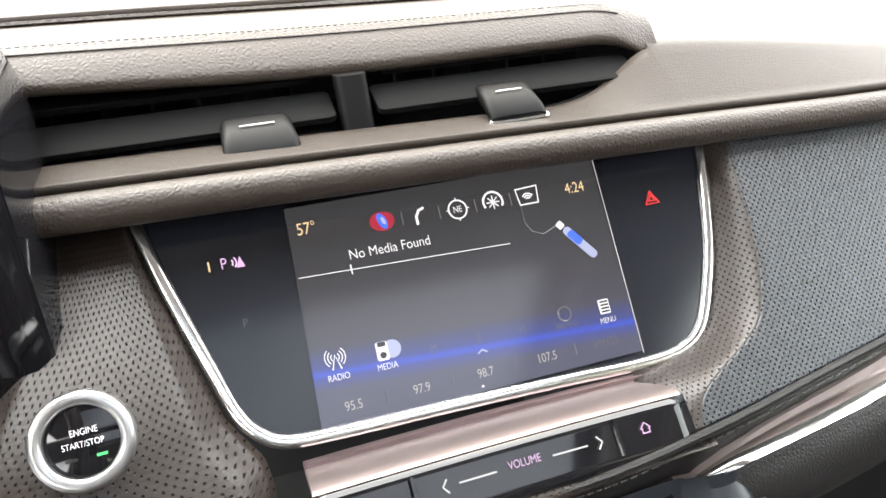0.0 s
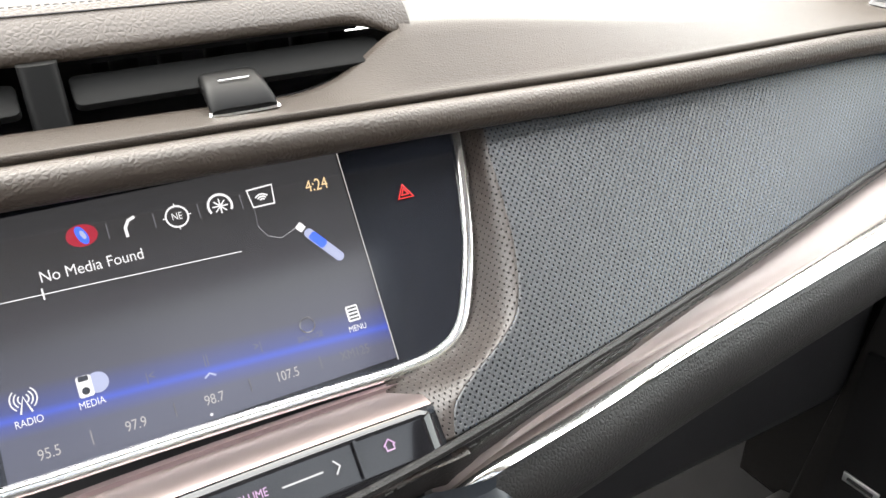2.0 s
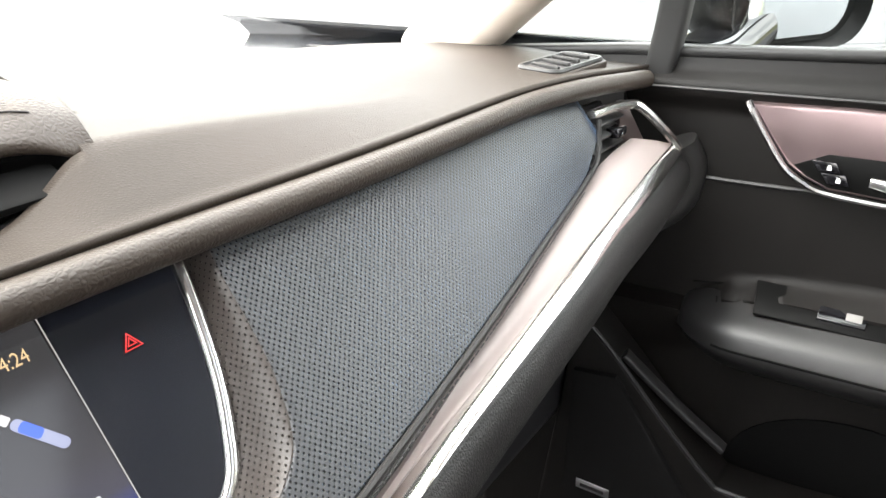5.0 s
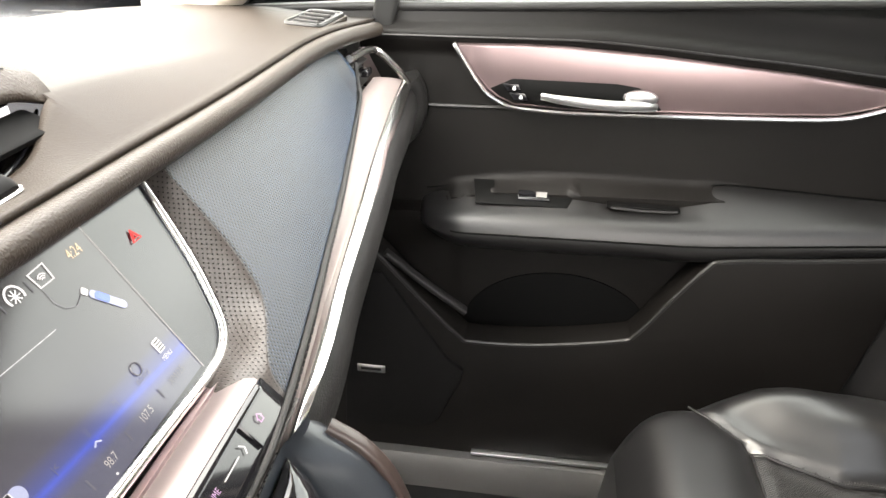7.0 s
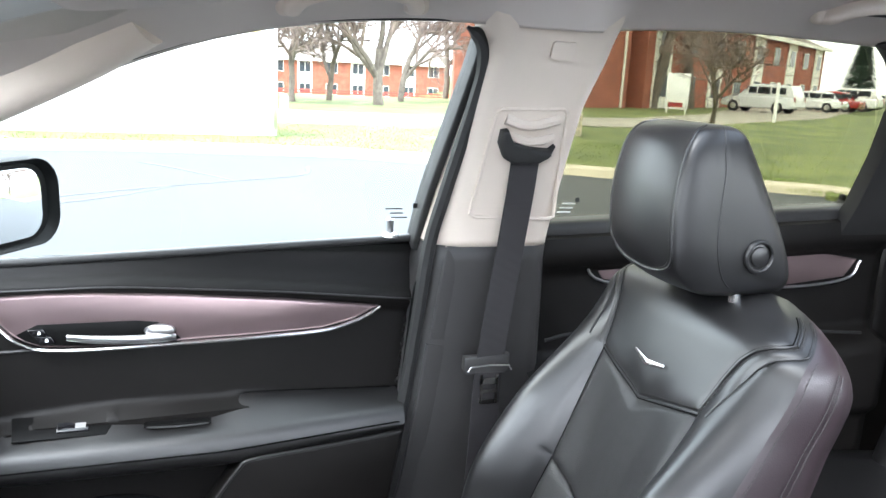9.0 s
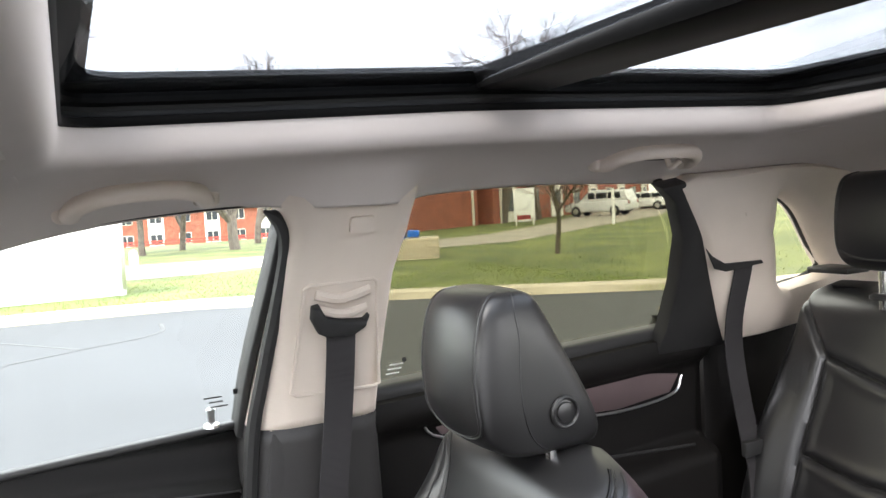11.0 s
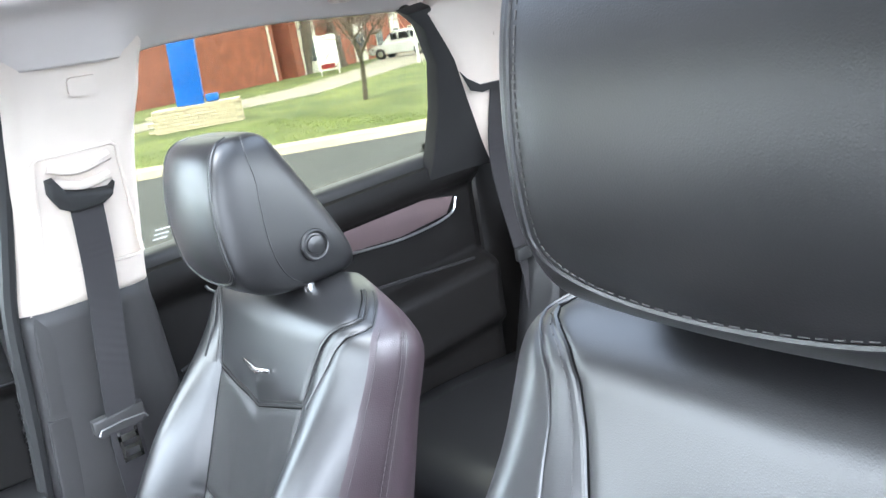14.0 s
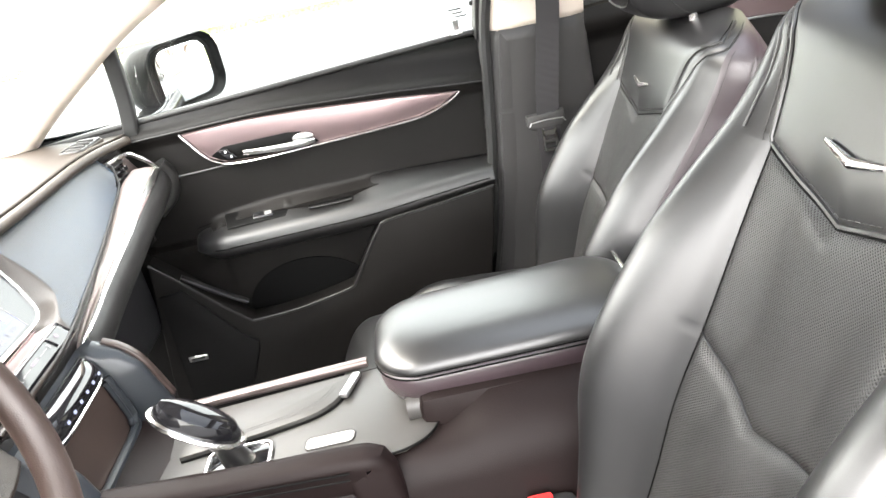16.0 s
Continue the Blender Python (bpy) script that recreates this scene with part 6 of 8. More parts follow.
# start button
sb = empty("start_button", (0, 0, 0), "round engine start button in a satin ring", "button")
BM = frame_of((-0.1707, 0.2118, 1.085), (0.97, 0.0, 0.02), (0, 0.5, 0.86))
part("ring", sweep([BM @ Vector((0.0166 * math.cos(t), 0.0166 * math.sin(t), 0.001)) for t in np.linspace(0, 6.2832, 37)[:-1]], rrect(0.0058, 0.009, 0.0024, 3), BM.col[2].to_3d(), closed=True), M_SATIN, sb)
part("cap", disc(BM @ pose(0, 0, -0.01), 0.0152, 0.012, 36, 0.001), M_GLOSS, sb)
text_mesh("engine_text", "ENGINE", 0.0036, BM @ pose(0.001, 0.0035, 0.0026), M_SIGNWHITE, sb)
text_mesh("start_text", "START/STOP", 0.0034, BM @ pose(0.0, -0.0012, 0.0026), M_SIGNWHITE, sb)
part("led", plate(rrect(0.004, 0.0011, 0.0003, 1), BM @ pose(0.006, -0.0065, 0.0022), 0.0004), M_GREEN, sb, smooth=False)
part("led_off", plate(rrect(0.0045, 0.0012, 0.0003, 1), BM @ pose(-0.005, -0.0065, 0.0022), 0.0004), M_PLASTIC, sb, smooth=False)

# ---- sweeping trim: bronze wedge, chrome strip, lower pad ----
CB = [(0.702, 0.219, 1.053), (0.66, 0.217, 1.046), (0.6, 0.213, 1.04), (0.519, 0.21, 1.0335), (0.44, 0.2025, 1.0285), (0.349, 0.196, 1.0215), (0.254, 0.1895, 1.0135), (0.18, 0.181, 1.009), (0.132, 0.1795, 1.002), (0.111, 0.181, 0.996), (0.089, 0.185, 0.989)]
WC = [(0.694, 0.228, 1.061), (0.655, 0.228, 1.056), (0.6, 0.226, 1.049), (0.531, 0.222, 1.0415), (0.45, 0.216, 1.0345), (0.36, 0.2085, 1.0255), (0.28, 0.2025, 1.0175), (0.208, 0.1965, 1.011), (0.155, 0.1915, 1.0055), (0.118, 0.188, 1.0), (0.09, 0.1865, 0.9915)]
TOPW = [(0.655, 0.252, 1.073), (0.61, 0.254, 1.068), (0.56, 0.2505, 1.0625), (0.495, 0.243, 1.0555), (0.433, 0.233, 1.0475), (0.345, 0.219, 1.0355), (0.27, 0.2075, 1.0275), (0.2, 0.1965, 1.019), (0.15, 0.1905, 1.0125), (0.118, 0.1885, 1.003), (0.0905, 0.187, 0.992)]
chp, wcp, twp = smooth_path(CB, 6), smooth_path(WC, 6), smooth_path(TOPW, 6)
n = len(chp)
rows = [[twp[i] + Vector((0, 0.006, -0.001)), twp[i], twp[i].lerp(wcp[i], 0.5) + Vector((0, -0.0015, 0.001)), wcp[i] + Vector((0, 0.001, 0)), wcp[i] + Vector((0, 0.008, -0.002))] for i in range(n)]
part("bronze_wedge", grid(rows), M_WEDGE, dash, "taupe metal wedge", sharp=50)
rows = [[wcp[i] + Vector((0, 0.006, -0.002)), wcp[i] + Vector((0, -0.0005, 0.0005)), wcp[i].lerp(chp[i], 0.25) + Vector((0, -0.003, 0.002)), wcp[i].lerp(chp[i], 0.75) + Vector((0, -0.003, 0.001)), chp[i], chp[i] + Vector((0, 0.008, -0.003))] for i in range(n)]
part("chrome_strip", grid([smooth_path(r, 2) for r in rows]), M_CHROME, dash, "bright satin chrome strip", sharp=60)
# black leather between the fascia seam and the metal
fp = [Vector(p) for p in smooth_path([p for p in reversed(FL[1:-3])], 6)]
rows = []
for p in fp:
    w = min(twp, key=lambda q: abs(q.x - p.x)) if p.x > 0.092 else p + Vector((0, 0.006, -0.03))
    rows.append([p + Vector((0, 0.003, 0.001)), p + Vector((0, -0.002, -0.001)), p.lerp(w, 0.5) + Vector((0, -0.001, 0)), Vector((p.x, w.y + 0.003, w.z - 0.001))])
M_BAND = material("black_band_leather", (0.0085, 0.0078, 0.0076), 0.5, spec=0.35, grain=0.6, grain_scale=600, vary=0.2, bump_kind="leather", rough_vary=0.06)
part("seam_leather", grid(rows), M_BAND, dash, sharp=80)
part("fascia_piping", sweep([p + Vector((0, -0.002, 0.0005)) for p in smooth_path(list(reversed(FL)), 6)], ring(0.0024, 8), (0, -0.8, 0.6)), M_BAND, dash)
bm = bmesh.new()
for p0, p1 in zip(fp, fp[1:]):
    k = max(1, int((p1 - p0).length / 0.005))
    for j in range(k):
        a0, a1 = p0.lerp(p1, j / k), p0.lerp(p1, (j + 0.65) / k)
        sweep([a0 + Vector((0, -0.0035, -0.0045)), a1 + Vector((0, -0.0035, -0.0045))], ring(0.0005, 4), (0, 0, 1), True, None, bm)
part("fascia_stitching", bm, M_STITCH, dash, smooth=False)
rows = []
for i, p in enumerate(chp):
    t = i / (len(chp) - 1)
    q = p + Vector((0.010 * (1 - t), -0.002, -0.004))
    rows.append([q + Vector((0, 0.004, 0.003)), q + Vector((0.004, -0.004, -0.012)), q + Vector((0.004, -0.004, -0.035)), q + Vector((0.0, 0.012, -0.06)), q + Vector((0, 0.05, -0.085)), q + Vector((0, 0.16, -0.10))])
M_PAD = material("black_pad_leather", (0.014, 0.0135, 0.0132), 0.42, spec=0.5, grain=0.9, grain_scale=420, vary=0.2, bump_kind="leather", rough_vary=0.06)
lp = part("lower_pad", grid([smooth_path(r, 4) for r in rows]), M_PAD, dash, sharp=80)
solid(lp, 0.005, -1)
part("lower_pad_end", sweep(smooth_path([(0.712, 0.225, 1.06), (0.722, 0.215, 1.03), (0.722, 0.225, 0.99), (0.712, 0.26, 0.96)], 6), rrect(0.03, 0.03, 0.012), (1, 0, 0)), M_PAD, dash)
part("glove_box", box(0.42, 0.42, 0.86, 0.55, 0.2, 0.3, 0.03), M_BLACKTRIM, dash)
part("dash_end", plate([(0.29, 1.13), (0.29, 0.9), (0.6, 0.7), (0.74, 1.12)], frame_of((0.715, 0, 0), (0, 1, 0), (0, 0, 1)), 0.01), M_PLASTIC, dash)
# side vent
sv = empty("side_vent", (0, 0, 0), "side air vent with black louvres and a chrome surround", "air vent")
part("surround", tube([(0.582, 0.268, 1.110), (0.62, 0.263, 1.1095), (0.652, 0.258, 1.106), (0.664, 0.25, 1.1), (0.682, 0.232, 1.076), (0.694, 0.222, 1.058)], 0.0045, 8, 8), M_CHROME, sv)
part("cheek", plate([(0, 0), (0.03, 0.0), (0.008, 0.045), (0, 0.045)], frame_of((0.655, 0.268, 1.062), (0.9, -0.55, 0), (0.2, 0.1, 1)) @ pose(0, 0, -0.003), 0.005, 0.001), M_TAUPE, sv)
part("duct", plate([(0.58, 1.108), (0.66, 1.104), (0.672, 1.062), (0.58, 1.05)], frame_of((0, 0.292, 0), (1, 0, 0), (0, 0, 1)) @ pose(0, 0, -0.006), 0.006), M_BLACKTRIM, sv)
for k in range(4):
    z = 1.063 + 0.0125 * k
    part("louvre", box(0.617, 0.274, z, 0.074 - 0.004 * k, 0.024, 0.0028, 0.001, turn=Matrix.Rotation(radians(20), 4, "X") @ Matrix.Rotation(radians(2), 4, "Y")), M_PLASTIC, sv)
part("vent_tab", box(0.628, 0.262, 1.085, 0.02, 0.014, 0.009, 0.002), M_GLOSS, sv)

# ---- front passenger door ----
door = empty("door_1", (0, 0, 0), "black front passenger door panel with bronze trim and padded armrest", "door", kind="structure")
SILL = [(-0.47, 1.178), (-0.2, 1.165), (0.1, 1.15), (0.3, 1.142), (0.46, 1.13)]
ROLLD = [(-0.47, 1.084), (-0.26, 1.104), (-0.01, 1.121), (0.28, 1.116), (0.46, 1.105)]


def arm_z(y):
    return curve_at([(-0.47, 0.93), (-0.412, 0.935), (-0.178, 0.955), (-0.15, 0.952), (0.0, 0.952), (0.1, 0.945), (0.16, 0.935), (0.2, 0.91)], y)


def door_x(y, z):
    rz = smooth_curve(ROLLD, y)
    x = 0.728
    x += 0.02 * sstep(rz, rz + 0.06, z)
    x -= 0.012 * sstep(rz + 0.012, rz, z) * sstep(rz - 0.03, rz - 0.005, z)
    az = arm_z(y)
    front = sstep(0.22, 0.14, y)
    x -= 0.02 * sstep(az - 0.015, az - 0.03, z) * front
    if z < az - 0.03:
        x = min(x, 0.70 + 0.012 * sstep(az - 0.03, az - 0.1, z))
    return x


# rear edge of the door, curving forward at the bottom
REAR = [(0.48, -0.322), (0.58, -0.358), (0.66, -0.383), (0.78, -0.412), (0.92, -0.431), (1.08, -0.447), (1.12, -0.455)]
ys = np.linspace(-0.47, 0.46, 170)
rows = []
for y in ys:
    top = curve_at(SILL, y)
    rows.append([(door_x(y, z), max(y, curve_at(REAR, z)), z) for z in np.linspace(0.48, top, 140)])
panel = part("panel", grid(rows), M_DOOR, door, sharp=60)
solid(panel, 0.004, 1)
part("sill_edge", sweep([(0.742, y, curve_at(SILL, y)) for y in np.linspace(-0.47, 0.46, 24)], rrect(0.02, 0.012, 0.005), (0, 0, 1)), M_PLASTIC, door)
part("roll_line", sweep([(door_x(y, smooth_curve(ROLLD, y) - 0.004) - 0.001, y, smooth_curve(ROLLD, y) - 0.004) for y in np.linspace(-0.46, 0.44, 60)], ring(0.0016, 6)), M_PLASTIC, door)
yz = lambda pts: [(-y, z) for y, z in pts]


def face(x, depth):
    """A frame on the panel at x, growing towards the cabin."""
    return frame_of((x, 0, 0), (0, -1, 0), (0, 0, 1))


insert = [(0.165, 1.106), (0.12, 1.1075), (0.078, 1.109), (0.02, 1.1085), (-0.09, 1.103), (-0.25, 1.09), (-0.395, 1.073), (-0.353, 1.052), (-0.305, 1.04), (-0.2, 1.0345), (-0.088, 1.031), (0.02, 1.0285), (0.086, 1.031), (0.108, 1.04), (0.124, 1.05), (0.14, 1.07)]
m = face(0.742, 0)
zsign = 1 if m.col[2].x < 0 else -1
bmi = plate(yz(insert), m @ pose(0, 0, 0 if zsign > 0 else -0.03), 0.03, 0.005, 3)
part("trim_insert", bmi, M_BRONZE, door, "bronze metallic trim insert", sharp=30)
chr_pts = [(0.166, 1.108), (0.146, 1.076), (0.126, 1.049), (0.108, 1.037), (0.086, 1.0295), (0.02, 1.0265), (-0.088, 1.029), (-0.2, 1.0325), (-0.305, 1.038), (-0.353, 1.05), (-0.38, 1.062), (-0.397, 1.074)]
part("chrome_strip", sweep([Vector((0.71, p.y, p.z)) for p in smooth_path([(0, y, z) for y, z in chr_pts], 6)], ring(0.0032, 8, 0.004), (1, 0, 0)), M_CHROME, door)
# handle
rec = [(0.118, 1.052), (0.09, 1.066), (-0.04, 1.0665), (-0.068, 1.063), (-0.085, 1.05), (-0.1, 1.036), (-0.088, 1.034), (0.02, 1.0315), (0.086, 1.0345), (0.106, 1.043)]
hd = part("handle_recess", plate(yz(rec), face(0.7122, 0) @ pose(0, 0, 0 if zsign > 0 else -0.002), 0.0012, 0.0004), M_TAB, door)
lev = smooth_path([(0.708, 0.052, 1.0465), (0.700, 0.02, 1.045), (0.697, -0.03, 1.043), (0.702, -0.075, 1.042), (0.708, -0.092, 1.041)], 6)
part("lever", sweep(lev, rrect(0.0105, 0.0068, 0.0032, 4), (1, 0, 0), scale=lambda t: 0.6 + 0.62 * math.sin(math.pi * (0.12 + 0.72 * t))), M_SATIN, hd, "satin silver pull lever")
part("pivot", loft([[(0.707 - 0.006 * s, -0.071 + 0.022 * c * math.cos(t), 1.0515 + 0.0105 * c * math.sin(t)) for t in [k * 0.39 for k in range(16)]] for s, c in ((0, 1), (0.7, 0.9), (1, 0.4))]), M_SATIN, hd)
for k, (y, z) in enumerate(((0.090, 1.0555), (0.081, 1.0445))):
    b = part("lock_switch", plate(yz([(y + 0.013, z + 0.005), (y - 0.008, z + 0.005), (y - 0.013, z - 0.005), (y + 0.006, z - 0.005)]), face(0.7095, 0) @ pose(0, 0, 0 if zsign > 0 else -0.003), 0.003, 0.0008), M_GLOSS, hd)
    part("lock_icon", joined(box(0.7062, y - 0.003, z - 0.001, 0.0006, 0.004, 0.003), box(0.7062, y - 0.003, z + 0.0015, 0.0006, 0.0025, 0.0015)), M_SIGNWHITE, b, smooth=False)
# seam between upper and lower skin
part("skin_step", tube([(door_x(y, z) - 0.001, y, z) for y, z in ((0.30, 1.022), (0.18, 1.0215), (0.08, 1.0245), (0.062, 1.028), (0.048, 1.036))], 0.0025, 6, 5), M_PLASTIC, door)
# armrest pad with a sloping shelf behind its rounded edge
SHELF = [(-0.43, 0.929), (-0.178, 0.938), (-0.16, 0.93), (-0.141, 0.911), (-0.042, 0.911), (-0.02, 0.921), (0.0, 0.923), (0.138, 0.914), (0.21, 0.90)]
RIDGE = [(-0.43, 0.922), (-0.14, 0.902), (0.14, 0.895), (0.21, 0.885)]
LOWER = [(-0.43, 0.878), (-0.17, 0.846), (0.15, 0.842), (0.21, 0.858)]
rows = []
for k in range(72):
    t = k / 71
    y = lerp(0.212, -0.43, t)
    g = math.sqrt(max(0, 1 - max(0, (0.12 - t) / 0.12) ** 2))
    zt, zr, zl = smooth_curve(SHELF, y), smooth_curve(RIDGE, y), smooth_curve(LOWER, y)
    zm = (zr + zl) / 2
    prof = [(0.745, zt), (0.722, zt), (0.7, lerp(zt, zr, 0.45)), (0.684, lerp(zt, zr, 0.8)), (0.67, zr - 0.002), (0.661, zr - 0.009), (0.656, zr - 0.02), (0.654, zm - 0.003), (0.657, zl + 0.014), (0.667, zl + 0.003), (0.69, zl), (0.745, zl)]
    rows.append([Vector((0.745 - (0.745 - x) * (0.25 + 0.75 * g), y, zm + (z - zm) * (0.35 + 0.65 * g))) for x, z in prof])
M_ARM = material("armrest_skin", (0.0055, 0.0053, 0.0054), 0.4, spec=0.62, grain=0.3, grain_scale=700, vary=0.2, bump_kind="leather", rough_vary=0.05)
arm = part("armrest", loft([smooth_path([*r], 3) for r in rows], True), M_ARM, door, "padded black armrest with a stitched seam", sharp=70)
part("armrest_seam", sweep([Vector((r[7].x - 0.0008, r[7].y, r[7].z + 0.006)) for r in rows[6:-1]], ring(0.0014, 6), (1, 0, 0)), M_DEEP, arm)
AM = Matrix(((0, 1, 0, 0), (1, 0, 0, 0), (0, 0.5, 1, 0.5605), (0, 0, 0, 1)))
part("switch_panel", plate([(0.135, 0.722), (0.008, 0.722), (-0.006, 0.714), (0.006, 0.686), (0.128, 0.684)], AM, 0.002, 0.0008), M_TAB, arm, "satin black switch panel")
sw = part("window_switch", plate([(0.072, 0.706), (0.03, 0.706), (0.03, 0.692), (0.072, 0.692)], AM @ pose(0, 0, 0.002), 0.003, 0.001), M_GLOSS, arm)
part("switch_mark", plate([(0.048, 0.703), (0.034, 0.703), (0.034, 0.695), (0.048, 0.695)], AM @ pose(0, 0, 0.0052), 0.0006), M_PALE, sw, smooth=False)
part("shelf_seam", sweep([(0.7245, y, smooth_curve(SHELF, y) + 0.0012) for y in np.linspace(0.2, -0.42, 50)], ring(0.0012, 6), (1, 0, 0)), M_DEEP, arm)
part("pull_cup", box(0.702, -0.092, 0.9105, 0.03, 0.094, 0.004, 0.001), M_TAB, arm)
part("cup_edge", tube([(0.684, -0.05, 0.9105), (0.683, -0.092, 0.9095), (0.684, -0.135, 0.9105)], 0.0016, 6, 4), M_PLASTIC, arm)
# lower panel, whose upper edge is the rim of the map pocket
rim_line = smooth_path([(0.30, 0.872, 0), (0.25, 0.823, 0), (0.19, 0.758, 0), (0.14, 0.709, 0), (0.12, 0.7015, 0), (0.03, 0.706, 0), (-0.08, 0.7255, 0), (-0.104, 0.74, 0), (-0.14, 0.795, 0), (-0.178, 0.848, 0), (-0.2, 0.861, 0), (-0.3, 0.871, 0), (-0.425, 0.885, 0)], 5)
low_poly = [(p.x, p.y) for p in rim_line] + [(-0.41, 0.78), (-0.381, 0.66), (-0.356, 0.58), (-0.32, 0.48), (0.36, 0.48)]
part("lower_panel", plate(yz(low_poly), face(0.702, 0) @ pose(0, 0, 0 if zsign > 0 else -0.05), 0.05, 0.005, 3), M_DOOR, door, sharp=40)
part("pocket_rim", sweep([Vector((0.6535, p.x, p.y - 0.001)) for p in rim_line], ring(0.0032, 6), (1, 0, 0)), M_PLASTIC, door)
part("pocket_fin", sweep(smooth_path([(0.662, 0.247, 0.829), (0.672, 0.19, 0.778), (0.68, 0.135, 0.735)], 6), rrect(0.008, 0.016, 0.003), (1, 0, 0)), M_PLASTIC, door)
# Flat near-black half disc painted as the shade inside the map pocket.
part("pocket_shade_plate", plate([(-0.005 + 0.135 * math.cos(k * math.pi / 20), 0.70 + 0.095 * math.sin(k * math.pi / 20)) for k in range(21)], face(0.709, 0) @ pose(0, 0, 0 if zsign > 0 else -0.004), 0.004, 0.001), M_DEEP, door)
# speaker
M_GRILLE = material("speaker_grille_skin", (0.0042, 0.004, 0.004), 0.6, spec=0.16, grain=0.6, grain_scale=900, vary=0.15, bump_kind="leather")
spk = [(0.30, 0.80), (0.25, 0.806), (0.155, 0.672), (0.132, 0.655), (0.135, 0.635), (0.168, 0.56), (0.185, 0.548), (0.31, 0.535)]
sg_ = part("speaker_grille", plate(yz(spk), face(0.652, 0) @ pose(0, 0, 0 if zsign > 0 else -0.008), 0.008, 0.003), M_GRILLE, door, "dark speaker grille with a small badge")
part("badge", box(0.643, 0.267, 0.645, 0.002, 0.042, 0.013, 0.001), M_SATIN, sg_)
part("badge_bars", box(0.6415, 0.267, 0.645, 0.001, 0.03, 0.004), M_RUBBER, sg_, smooth=False)
part("door_seal", sweep(smooth_path([(0.705, y - 0.006, z) for z, y in REAR], 5), ring(0.008, 8), (1, 0, 0)), M_DEEP, door)
# lock pin on the sill
part("lock_pin", loft([[(0.738 + r * math.cos(a), -0.415 + r * math.sin(a), z) for a in [k * 0.785 for k in range(8)]] for r, z in ((0.013, 1.18), (0.012, 1.184), (0.006, 1.187), (0.006, 1.202), (0.0075, 1.206), (0.005, 1.209))]), M_SATIN, door)

# ---- seats ----
M_SIDE = material("maroon_black_leather", (0.022, 0.0135, 0.0165), 0.38, spec=0.85, crease=0.03, grain=0.35, grain_scale=420, vary=0.18, vary_scale=8, bump_kind="leather", rough_vary=0.06)


REC = math.atan(0.36)


def dashes(path, pitch=0.0052, r=0.00055):
    """Stitches along a path."""
    bm = bmesh.new()
    for p0, p1 in zip(path, path[1:]):
        k = max(1, round((p1 - p0).length / pitch))
        for j in range(k):
            sweep([p0.lerp(p1, j / k), p0.lerp(p1, (j + 0.66) / k)], ring(r, 4), (0.1, 0.3, 1), True, None, bm)
    return bm


def seg_dist(p, poly):
    best = 9.0
    for (x0, y0), (x1, y1) in zip(poly, poly[1:]):
        ex, ey = x1 - x0, y1 - y0
        t = max(0, min(1, ((p[0] - x0) * ex + (p[1] - y0) * ey) / (ex * ex + ey * ey)))
        best = min(best, math.hypot(p[0] - x0 - t * ex, p[1] - y0 - t * ey))
    return best


